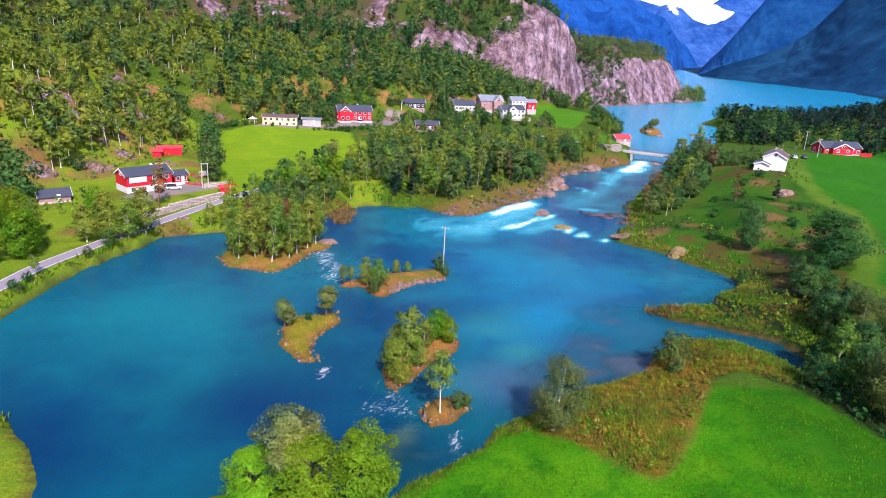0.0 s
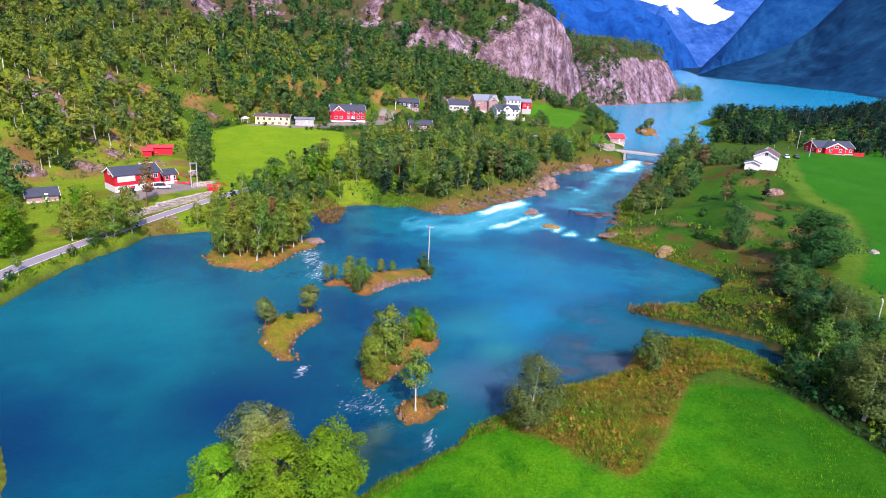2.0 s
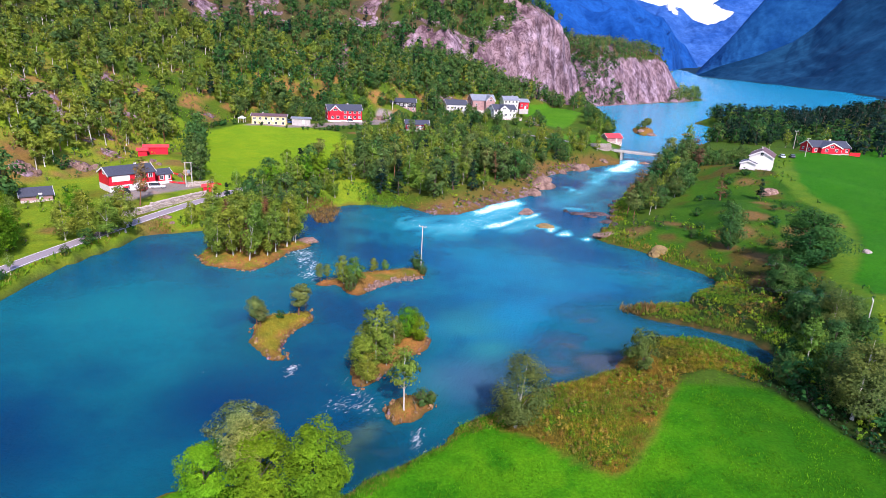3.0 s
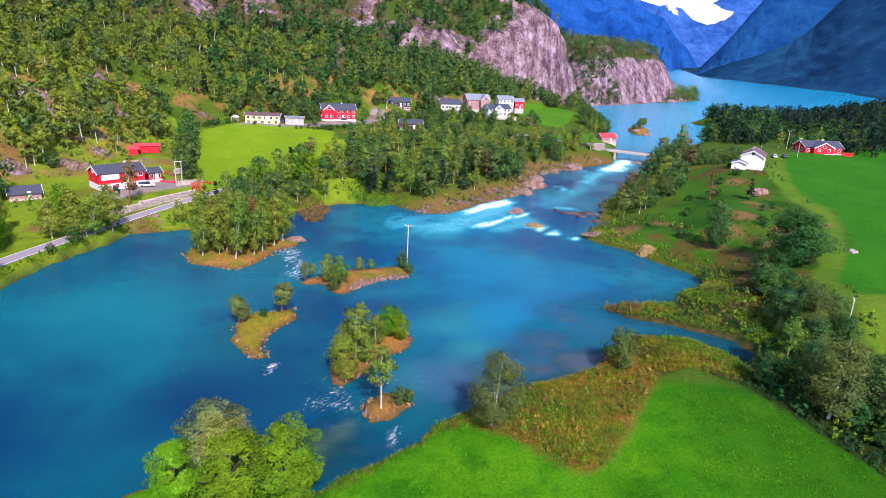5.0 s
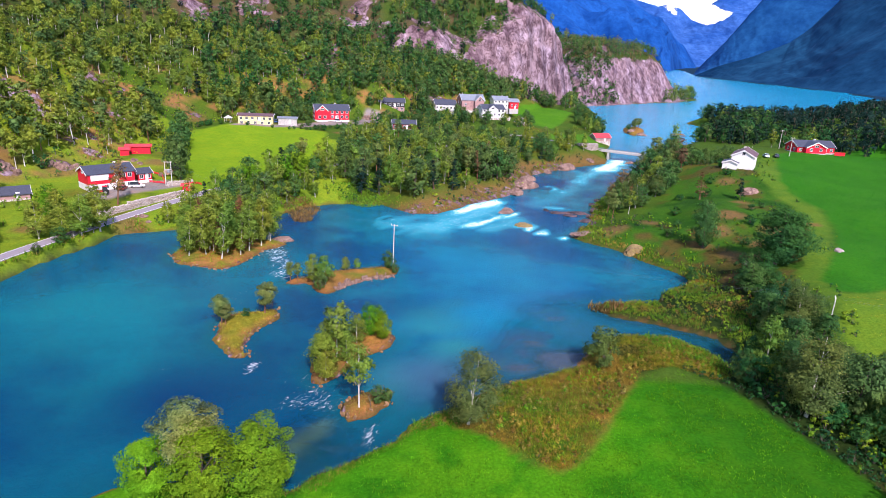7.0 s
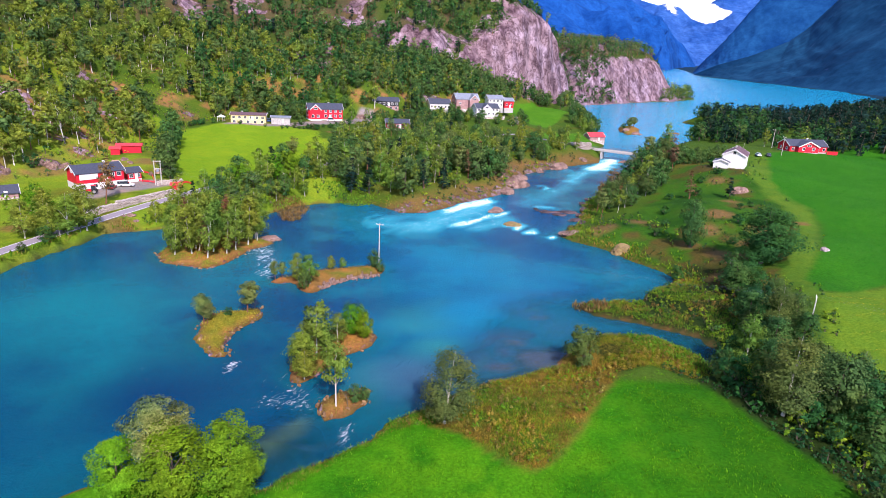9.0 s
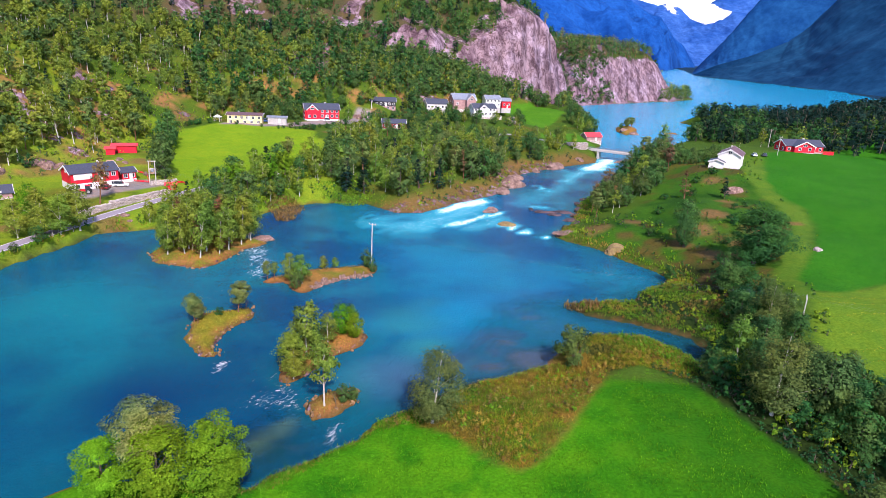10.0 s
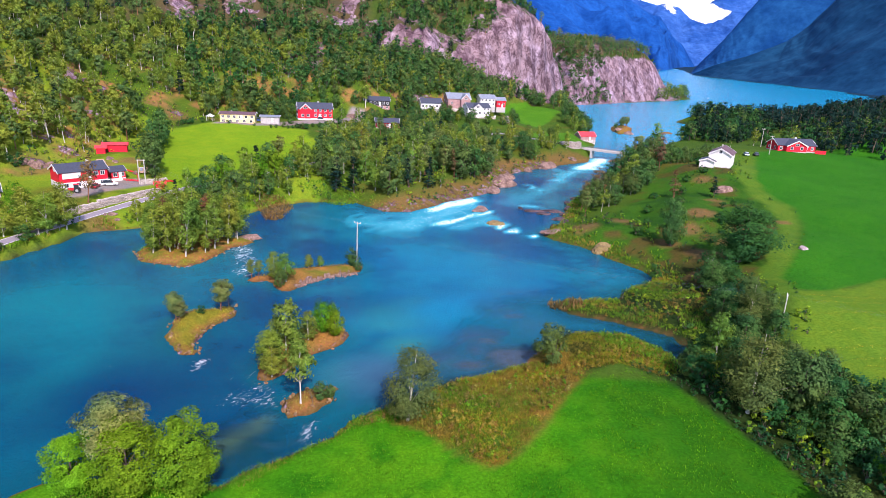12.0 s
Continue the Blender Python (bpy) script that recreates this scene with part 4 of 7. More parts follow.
def scatter(area, spacing, seed, keep=None):
    """Places in an outline, no two closer than about the spacing."""
    r = np.random.default_rng(seed)
    p = np.array(area)
    lo, hi = p.min(0), p.max(0)
    gx = np.arange(lo[0], hi[0], spacing)
    gy = np.arange(lo[1], hi[1], spacing)
    q = np.stack(np.meshgrid(gx, gy), -1).reshape(-1, 2)
    q = q + r.uniform(-0.6, 0.6, q.shape) * spacing
    q = q[inside(area, q[:, 0], q[:, 1]) > 0]
    z = ground(q[:, 0], q[:, 1])
    ok = z > 0.25
    if keep is not None:
        ok &= keep(q[:, 0], q[:, 1], z)
    return np.column_stack([q, z])[ok]


# first kind: broadleaf crowns in the needle tone with shade painted in
FAR_KINDS = {"shade_dark": ("alder", LEAF_SPRUCE_SHADE, 0.05), "bush": ("willow", LEAF_BRIGHT, 0.09), "dark_bush": ("willow", LEAF_OAK, 0.09), "dark": ("alder", LEAF_OAK, 0.046), "birch": ("birch", LEAF_BIRCH, 0.038), "airy": ("airy", LEAF_BIRCH, 0.034), "green": ("alder", LEAF_DARK, 0.046), "pine": ("pine", LEAF_PINE, 0.042), "spruce": ("spruce", LEAF_SPRUCE_SHADE, 0.045)}


def woods(name, places, mix, heights, label, seed, clusters=26, per=6):
    """Far woods that nobody could count: one object of many trees for each kind of leaf."""
    r = np.random.default_rng(seed)
    kinds = list(mix)
    pick = r.choice(len(kinds), len(places), p=np.array([mix[k] for k in kinds]) / sum(mix.values()))
    root = thing(name, Matrix.Identity(4), label, "forest", kind="stuff")
    for ki, kind in enumerate(kinds):
        shape, leaf_mat, leaf = FAR_KINDS[kind]
        protos = [tree_arrays(shape, clusters, per, leaf, seed * 31 + 7 * ki + j, 2, 3) for j in range(4)]
        leaves, trunks, normals = [], [], []
        for x, y, z in places[pick == ki]:
            (cv, cq, cn), (tv, tq) = protos[int(r.integers(4))]
            h, a = heights[0] + (heights[1] - heights[0]) * r.beta(1.6, 1.4), r.uniform(0, 6.28)
            rot = np.array(((math.cos(a), -math.sin(a), 0), (math.sin(a), math.cos(a), 0), (0, 0, 1)))
            s = np.array((h * r.uniform(0.8, 1.15), h * r.uniform(0.8, 1.15), h))
            leaves.append(((cv * s) @ rot.T + (x, y, z), cq))
            normals.append(cn @ rot.T)
            trunks.append(((tv * s) @ rot.T + (x, y, z), tq))
        if leaves:
            part("crowns", soften(mesh_of("crowns", *join(leaves), True), np.concatenate(normals)), leaf_mat, root)
            part("trunks", mesh_of("trunks", *join(trunks)), BARK_BIRCH if kind in ("birch", "airy") else BARK_PINE if kind == "pine" else BARK_GREY, root)
    return root


def on_hill(x, y, z):
    i = np.clip(np.searchsorted(XS, x), 0, NX - 1)
    j = np.clip(np.searchsorted(YS, y), 0, NY - 1)
    rock = ROCK.reshape(NY, NX)[j, i]
    gap = fbm(x, y, 34, 3, 77)
    return (rock < 0.55) & (inside(SLOPE_LAWN, x, y) < -2) & (gap < np.where(z < 30, -0.05, 0.45)) & (inside(HEADLAND, x, y) < 0)


def crest(x, y, z):
    i = np.clip(np.searchsorted(XS, x), 0, NX - 1)
    j = np.clip(np.searchsorted(YS, y), 0, NY - 1)
    return (ROCK.reshape(NY, NX)[j, i] < 0.6) & (y < 960) & (x > 70)


HILL_LOW = [(-240, 120), (-130, 160), (-122, 215), (-112, 250), (-110, 300), (-95, 340), (-65, 370), (-20, 382), (-60, 440), (-150, 400), (-210, 300), (-260, 200)]
HILL_HIGH = [(-60, 440), (-20, 382), (8, 412), (45, 445), (70, 490), (96, 550), (120, 605), (136, 648), (100, 690), (0, 720), (-150, 640), (-230, 480), (-210, 300), (-150, 400)]
woods("hillside_woods", scatter(HILL_LOW, 6.3, 3, on_hill), {"birch": 4, "airy": 5, "green": 1.6, "pine": 2, "spruce": 0.4}, (5.5, 14), "mixed birch and pine woods on the slope", 5, 36, 12)
woods("upper_woods", scatter(HILL_HIGH, 6.7, 4, on_hill), {"green": 3, "dark": 3, "pine": 3, "birch": 0.7, "spruce": 2}, (6, 12), "dark mixed woods high on the hill", 6, 26, 8)
woods("village_woods", scatter([(-112, 342), (-60, 378), (-36, 400), (-10, 416), (8, 438), (40, 460), (0, 490), (-80, 460), (-150, 410)], 6.2, 11), {"green": 3, "dark": 3, "birch": 0.8, "pine": 1.5, "airy": 0.7}, (6, 12), "mixed woods on the slope above the houses", 11, 28, 9)
woods("headland_woods", scatter(HEADLAND, 7, 8, crest), {"green": 4, "pine": 3, "spruce": 2}, (8, 15), "woods along the crest of the rocky headland", 8, 12, 5)
woods("cliff_foot_woods", scatter([(-60, 392), (-36, 398), (-28, 406), (-8, 412), (2, 428), (18, 442), (38, 460), (68, 474), (92, 530), (116, 590), (126, 600), (112, 540), (98, 500), (110, 560), (84, 545), (40, 505), (0, 478), (-40, 440)], 5.0, 10, lambda x, y, z: inside(SLOPE_LAWN, x, y) < -2), {"green": 5, "birch": 2, "pine": 1},
      (8, 13), "dark broadleaf woods at the foot of the cliff", 10, 28, 9)
# the shade lying over these woods is painted as near-black leaves
woods("east_shore_woods", scatter([(205, 322), (225, 380), (245, 440), (232, 500), (222, 550), (240, 566), (330, 590), (420, 680), (480, 600), (420, 320), (300, 262)], 8.5, 9), {"shade_dark": 6, "spruce": 3, "dark": 1.5},
      (8, 13), "woods between the field and the lake, shade painted into the leaves", 9, 22, 7)


POINT_WOODS = [(-40, 235), (-20, 222), (-4, 218), (6, 213), (22, 234), (37, 254), (42, 280), (54, 298), (74, 316), (88, 338), (78, 346), (56, 346), (40, 372), (10, 366), (-15, 330), (-34, 305), (-34, 276), (-44, 250)]


def off_road(x, y, z):
    return along_road(x, y)[0] > 4.0


def choose(options):
    kinds = list(options)
    return str(rng.choice(kinds, p=np.array([options[k] for k in kinds]) / sum(options.values())))


for x, y, z in scatter(POINT_WOODS, 6.2, 14, lambda x, y, z: off_road(x, y, z) & ~((x > -20) & (x < -1) & (y > 328)) & (y < 350)):
    plant(choose({"birch": 3, "broadleaf": 4, "pine": 2, "spruce": 1, "slim": 3, "airy": 1.5, "dry": 0.8}), x, y, rng.uniform(8.5, 14) * (1.0 if y < 290 else 0.7), group="woods on the point")
EAST_WOODS = [(57, 200), (66, 206), (70, 224), (84, 254), (98, 280), (108, 304), (114, 318), (126, 316), (126, 300), (118, 282), (106, 256), (94, 232), (82, 214), (70, 200)]
for x, y, z in scatter(EAST_WOODS, 6.4, 15):
    plant(choose({"silver": 2, "broadleaf": 4, "slim": 0.7, "airy": 1.2, "pine": 1, "thicket": 1.5, "dry_pine": 0.7}), x, y, rng.uniform(7, 12), group="woods by the rapids")
ROADSIDE = [(-66, 173), (-56, 178), (-50, 185), (-42, 194), (-36, 206), (-30, 216), (-24, 228), (-38, 246), (-48, 238), (-57, 222), (-61, 204), (-64, 188)]
for x, y, z in scatter(ROADSIDE, 5.6, 16, lambda x, y, z: along_road(x, y)[0] > 3.2):
    plant(choose({"birch": 3, "broadleaf": 4, "alder": 2, "spruce": 0.4, "slim": 2, "airy": 1.5}), x, y, rng.uniform(6, 11), group="trees along the road")
for x, y, z in scatter(ISLE_WOODED, 3.4, 17, lambda x, y, z: inside(ISLE_WOODED, x, y) > 2.2):
    plant(choose({"birch": 3, "slim": 6, "airy": 1, "pine": 1.5, "dry": 2}), x, y, rng.uniform(8.5, 14), group="trees on the wooded islet")
for x, y, z in scatter([(-128, 100), (-126, 150), (-116, 180), (-118, 176), (-112, 168), (-100, 160), (-92, 140), (-94, 105)], 8.5, 18, off_road):
    plant(choose({"birch": 3, "airy": 1, "alder": 4, "slim": 2}), x, y, rng.uniform(7, 11), group="trees by the old farm")
for x, y, z in scatter([(-84, 100), (-86, 118), (-85, 130), (-82, 146), (-78, 160), (-76, 168), (-74, 160), (-79, 146), (-82, 130), (-82, 110)], 3.4, 20, lambda x, y, z: along_road(x, y)[0] > 2.2):
    plant(choose({"birch": 2, "shrub": 2, "airy": 2, "willow": 2}), x, y, rng.uniform(2.0, 5), group="scrub below the road")
for x, y, z in scatter([(64, 100), (70, 92), (78, 76), (86, 66), (92, 82), (88, 100), (86, 118), (92, 146), (86, 150), (80, 128), (76, 112)], 4.6, 19):
    plant(choose({"silver": 1, "willow": 2, "thicket": 3, "broadleaf": 2, "shrub": 3}), x, y, rng.uniform(4, 8), group="trees along the brook")

# single trees: kind, x, y, height, width factor
for kind, x, y, h, wide in (
        ("silver", 19, 82.5, 12.6, 1.25), ("willow", 43.3, 103.5, 7.6, 0.85), ("oak", 96, 153, 14.2, 1.5), ("broadleaf", 85, 171, 13.6, 0.8), ("spruce", 114.9, 219.6, 8.0, 1.2), ("dry", 101.8, 221.4, 10, 1.4),
        ("silver", 71.5, 88.5, 14.5, 1.35), ("broadleaf", 78.5, 88.2, 11.8, 0.95), ("birch", 72.2, 104.1, 11.5, 1.0), ("silver", 82.6, 115.7, 11, 1.4), ("willow", 80.2, 79.4, 5.8, 1.2), ("broadleaf", 78, 107, 9.5, 0.9), ("willow", 73, 64, 5, 1.2),
        ("shrub", 87.8, 140.6, 5.5, 1.2), ("shrub", 76.2, 153, 4.0, 1.0), ("broadleaf", 84, 138, 8, 1.1), ("shrub", 85, 128, 6, 1.1),
        ("lime", -19.2, 62.5, 8.2, 1.1), ("big", -12.4, 62.3, 10.2, 1.1), ("big", -5.8, 63.4, 11.2, 1.05), ("shore_pine", -15.6, 66.3, 12.4, 1.25),
        ("shore_pine", -28.0, 113.6, 5.8, 1.15), ("shore_pine", -27.0, 112.6, 4.2, 1.1), ("shore_pine", -21.1, 118.5, 6.6, 1.2), ("shrub", -24, 116, 1.8, 1.0), ("pine", -20.6, 137.8, 5.0, 1.0), ("pine", -19.2, 138.3, 4.5, 1.0), ("birch", -15.3, 138, 7.6, 1.0),
        ("birch", -12.2, 135.5, 7.4, 1.1), ("willow", -13, 134, 4.2, 0.8), ("birch", -9.6, 147, 3.6, 1.2), ("birch", -6.8, 147.5, 3.0, 1.2), ("willow", 0.6, 149.3, 4.4, 0.8), ("willow", 2.2, 148, 2.6, 1.0),
        ("airy", -3.7, 101.5, 10.6, 1.1), ("birch", -5.0, 96.5, 7.2, 1.4), ("alder", 1.2, 110.5, 6.4, 0.95), ("alder", 3.6, 110, 5.4, 0.95), ("birch", -1.7, 100.3, 6.0, 1.1), ("birch", -4.3, 94.4, 5.4, 1.3), ("willow", -6, 99, 4.5, 0.9),
        ("alder", 2.2, 112.8, 5, 0.9), ("willow", -3, 105, 5, 0.8), ("birch", -1, 107, 6, 1.2), ("birch", -6, 103.5, 6.5, 1.2), ("airy", 2.4, 86, 10.2, 1.0), ("willow", 5, 88, 3.0, 0.9), ("willow", 6.4, 88.9, 2.2, 1.0),
        ("broadleaf", -118.5, 177.6, 16, 0.95), ("alder", -93.7, 136.7, 11.6, 0.95), ("alder", -94.5, 141.6, 10.6, 0.9), ("alder", -88.5, 163, 11.2, 0.85), ("birch", -85, 158.5, 11.5, 1.15), ("birch", -86.6, 151.8, 10.6, 1.15), ("birch", -78.5, 156.4, 11.7, 1.1), ("birch", -76.6, 161.8, 12.4, 1.1), ("birch", -82, 154, 9, 1.2), ("birch", -80, 158, 7, 1.2),
        ("dry_pine", -83.7, 185.6, 14.3, 0.9), ("broadleaf", -78, 218, 16, 0.8), ("broadleaf", -83, 226, 13, 0.8), ("pine", 146, 470, 8, 1.3), ("pine", 150, 478, 8, 1.3), ("pine", 144, 466, 6, 1.4), ("pine", 153, 488, 7, 1.3), ("broadleaf", 148, 484, 5, 1.2), ("broadleaf", 142, 474, 4.5, 1.2),
        ("shore_pine", 117.5, 325, 11.5, 1.1), ("birch", 124.5, 324, 14.5, 0.9), ("broadleaf", 118, 452, 10, 1.0), ("spruce", -44.3, 226.1, 12, 1.0)):
    plant(kind, x, y, h, wide=wide)

for kind, x, y, h, wide in (("broadleaf", -4, 402, 14, 0.9), ("birch", -36, 352, 9, 1.1), ("broadleaf", -1, 404, 11, 0.9), ("broadleaf", -58, 330, 5, 1.2), ("broadleaf", 62, 420, 9, 1.0),
                            ("broadleaf", 18, 388, 8, 1.1), ("birch", 8, 390, 8, 1.1), ("broadleaf", 28, 384, 7, 1.1), ("broadleaf", 34, 378, 6, 1.2), ("birch", 12, 380, 7, 1.1), ("broadleaf", 22, 376, 6.5, 1.1), ("broadleaf", 0, 378, 6.5, 1.1), ("birch", 44, 380, 7, 1.1), ("broadleaf", 28, 392, 6.5, 1.1), ("broadleaf", 36, 390, 6.5, 1.1), ("birch", 46, 388, 6.5, 1.1), ("broadleaf", 54, 384, 7, 1.1), ("broadleaf", 62, 394, 7, 1.0), ("broadleaf", 22, 418, 6, 1.0), ("birch", -14, 384, 5, 1.1), ("birch", -5, 412, 12, 1.0), ("broadleaf", 18, 412, 8, 1.0), ("broadleaf", -34, 386, 8, 1.0), ("birch", -30, 368, 7, 1.0), ("broadleaf", -24, 360, 6, 1.1), ("broadleaf", 2, 356, 7, 1.1), ("broadleaf", -22, 338, 5.5, 1.1), ("broadleaf", -12, 334, 4.5, 1.2), ("broadleaf", 0, 340, 6.5, 1.1), ("broadleaf", -74, 342, 9, 1.0), ("birch", -64, 346, 8, 1.0), ("broadleaf", -100, 330, 11, 0.8), ("birch", -92, 338, 10, 1.0), ("broadleaf", -70, 356, 8, 1.1), ("birch", -52, 372, 9, 1.0), ("broadleaf", -44, 380, 8, 1.0), ("broadleaf", -60, 364, 7, 1.1), ("broadleaf", -95, 262, 15, 0.8), ("broadleaf", -92, 250, 13, 0.9), ("broadleaf", -98, 272, 14, 0.7)):
    plant(kind, x, y, h, wide=wide)

for x, y, h in ((-128.9, 224.2, 12.5), (-126.2, 226.3, 16.5), (-126.8, 237.1, 9.2), (-122.1, 232.7, 17), (-119.8, 237.7, 12), (-124.7, 213.1, 12.2), (-133, 222, 13), (-116, 245, 11), (-138, 214, 12), (-131, 240, 13), (-113, 238, 9), (-142, 226, 14)):
    plant("airy", x, y, h, "tall birch with a long bare white trunk on the slope", 0.95, "birches on the lower slope")
plant("shrub", -121.4, 211.1, 5.5, wide=0.9)

for x, y, z in scatter([(94, 436), (103, 470), (112, 512), (124, 560), (128, 540), (120, 480), (112, 425), (106, 402), (98, 412)], 7, 21):
    plant(choose({"broadleaf": 3, "birch": 2}), x, y, rng.uniform(6, 10), group="trees below the sloping field")

for x, y, z in scatter([(-36, 352), (-22, 350), (0, 352), (30, 372), (56, 384), (66, 400), (60, 412), (52, 392), (28, 388), (10, 404), (-2, 392), (-10, 376), (-30, 378), (-34, 366)], 5.5, 22, lambda x, y, z: (inside(GRAVEL, x, y) < -1) & (np.hypot(x - 42, y - 393) > 11) & (np.hypot(x + 11, y - 346) > 9)):
    plant(choose({"broadleaf": 4, "birch": 1.5, "thicket": 1.5}), x, y, rng.uniform(4.5, 8), group="trees round the village houses")

# hedge and bushes north of the white house, row of young birches behind the red one
for k in range(9):
    plant("broadleaf", 114 + 3.4 * k, 282 + 1.6 * k, 6.5 + (k * 37 % 5) * 0.3, wide=0.9, group="tall hedge by the white house")
for k in range(16):
    plant("thicket" if k % 3 else "slim", 176 + 8.2 * k, 330 + 2.8 * k + 4 * math.sin(k * 2.3), 10 + (k * 53 % 7) * 0.5, wide=1.1, group="young trees behind the field")

# part of these crowns carry the same painted shade
woods("lakeside_woods", scatter([(150, 376), (163, 398), (178, 427), (207, 472), (226, 505), (218, 540), (222, 556), (236, 566), (262, 545), (250, 480), (232, 430), (205, 385), (176, 345)], 7, 62), {"dark": 5, "shade_dark": 3, "birch": 0.3, "green": 1.2},
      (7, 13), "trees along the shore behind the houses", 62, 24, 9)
woods("gully_woods", scatter([(128, 648), (150, 664), (176, 694), (196, 722), (176, 745), (140, 730), (112, 690)], 5.5, 63), {"dark": 3, "green": 3, "pine": 1}, (7, 13), "trees filling the gully between the cliffs", 63, 18, 7)
woods("headland_tip_woods", scatter([(262, 788), (286, 800), (304, 816), (322, 842), (334, 868), (322, 878), (300, 840), (276, 812)], 5, 61), {"green": 4, "birch": 3}, (11, 18), "green trees on the low tip of the headland", 61, 16, 6)

# bushes along the top of the western meadow
for x, y, z in scatter([(-106, 300), (-96, 316), (-90, 312), (-62, 316), (-48, 322), (-36, 336), (-34, 346), (-42, 334), (-56, 324), (-74, 316), (-92, 318), (-104, 312)], 3.2, 26, lambda x, y, z: inside(GRAVEL, x, y) < -0.6):
    plant(choose({"shrub": 3, "willow": 1}), x, y, rng.uniform(1.6, 3.4), group="bushes along the top of the meadow")
for x, y, z in scatter([(-100, 334), (-66, 340), (-60, 352), (-34, 396), (-44, 402), (-74, 372), (-104, 350)], 6.0, 27, lambda x, y, z: np.hypot(x + 50, y - 351) > 12):
    plant(choose({"broadleaf": 3, "birch": 3, "thicket": 1}), x, y, rng.uniform(5, 9.5), group="trees on the slope behind the houses")

# undergrowth
def scrub(x, y, z):
    return (along_road(x, y)[0] > 3.0) & (inside(MEADOW_WEST, x, y) < -1) & (inside(YARD, x, y) < 0) & (inside(GRAVEL, x, y) < 0) & (fbm(x, y, 18, 3, 91) > -0.45)


# bushes of the pasture
for x, y, h, wide in ((104, 186, 3.2, 1.1), (98, 204, 2.6, 1.2), (110, 200, 2.2, 1.2), (92, 186, 3.0, 1.1), (84, 190, 2.4, 1.2), (78, 180, 2.8, 1.1), (106, 226, 3.4, 1.0), (112, 240, 3.0, 1.1), (120, 246, 3.4, 1.1), (96, 224, 2.6, 1.2), (104, 166, 3.4, 1.1), (97, 172, 2.4, 1.2), (116, 206, 2.2, 1.1), (88, 204, 3.2, 1.0), (124, 262, 3.6, 1.0)):
    plant("shrub", x, y, h, wide=wide, group="bushes in the pasture")
woods("hill_scrub", scatter([(-180, 130), (-128, 160), (-122, 200), (-108, 218), (-100, 260), (-104, 310), (-90, 345), (-60, 366), (-15, 402), (10, 430), (40, 455), (0, 480), (-80, 450), (-170, 350)], 3.2, 23, scrub),
      {"bush": 4, "dark_bush": 1}, (0.9, 3.0), "bushes and saplings among the crags of the slope", 23, 8, 5)
woods("bank_scrub", scatter([(60, 140), (74, 158), (80, 166), (60, 188), (64, 204), (80, 205), (94, 160), (98, 130), (92, 96), (96, 60), (72, 60), (68, 90), (72, 118)], 3.6, 24, scrub),
      {"bush": 2, "dark_bush": 3}, (0.8, 2.4), "low bushes on the damp bank", 24, 8, 6)
woods("point_scrub", scatter([(-46, 188), (-34, 210), (-12, 218), (3, 209), (12, 211), (27, 232), (43, 250), (46, 278), (72, 311), (92, 330), (80, 340), (40, 300), (0, 240), (-40, 240)], 4.2, 25, scrub),
      {"bush": 2, "dark_bush": 3}, (1.0, 2.8), "undergrowth along the wooded shore", 25, 8, 6)

# ---- tall grass and reeds ----
GRASS_LUSH = foliage("meadow_grass", (0.055, 0.25, 0.002), (0.09, 0.36, 0.004), 0.3)
GRASS_TAWNY = foliage("tawny_grass", (0.22, 0.16, 0.025), (0.42, 0.30, 0.07), 0.45)
GRASS_RUST = foliage("rusty_grass", (0.23, 0.15, 0.02), (0.46, 0.29, 0.05), 0.5)
GRASS_GOLD = foliage("golden_grass", (0.26, 0.22, 0.02), (0.42, 0.36, 0.05), 0.3)
GRASS_HERB = foliage("green_herbs", (0.10, 0.22, 0.01), (0.23, 0.37, 0.02), 0.4)
REED = foliage("brown_reeds", (0.19, 0.12, 0.035), (0.33, 0.21, 0.07), 0.4)
REED_GREEN = foliage("green_reeds", (0.14, 0.26, 0.012), (0.27, 0.40, 0.03), 0.45)


def tufts(name, places, mat, height, label, seed, blades=5, slim=0.13):
    """Upright blades in tufts, one object."""
    r = np.random.default_rng(seed)
    n = len(places)
    at = np.repeat(places, blades, 0) + r.normal(0, 0.3, (n * blades, 3)) * (1, 1, 0)
    h = r.uniform(*height, n * blades)[:, None]
    a = r.uniform(0, 6.28, n * blades)
    side = np.stack([np.cos(a), np.sin(a), 0 * a], -1) * h * slim
    lean = np.stack([-np.sin(a), np.cos(a), 0 * a], -1) * h * r.normal(0, 0.7, (n * blades, 1))
    up = np.array((0, 0, 1.0)) * h
    v = np.stack([at - up * 0.1, at + side + up * 0.55 + lean * 0.4, at + up + lean, at - side + up * 0.6 + lean * 0.4], 1).reshape(-1, 3)
    return tagged(part(name, mesh_of(name, v, np.arange(len(v)).reshape(-1, 4)), mat), label, "grass", kind="stuff")


def patchy(seed, level, size=6):
    return lambda x, y, z: (fbm(x, y, size, 3, seed) > level) & (z < 4)


ROUGH_ALL = [(9, 79.5), (17, 86), (24, 94), (34, 101), (41, 108), (46, 113), (52, 119), (62, 117), (66, 110), (65, 101), (61, 99.5), (55, 102.8), (48.4, 100), (44, 91), (38, 81), (33, 73.6), (30.7, 72), (25.5, 76), (21.4, 80), (17, 81.6)]
tufts("tawny_grass", scatter(ROUGH_ALL, 0.42, 31, patchy(31, -0.5, 3.5)), GRASS_RUST, (0.15, 0.42), "tall tawny grass and seed heads beside the meadow", 31, 9, 0.07)
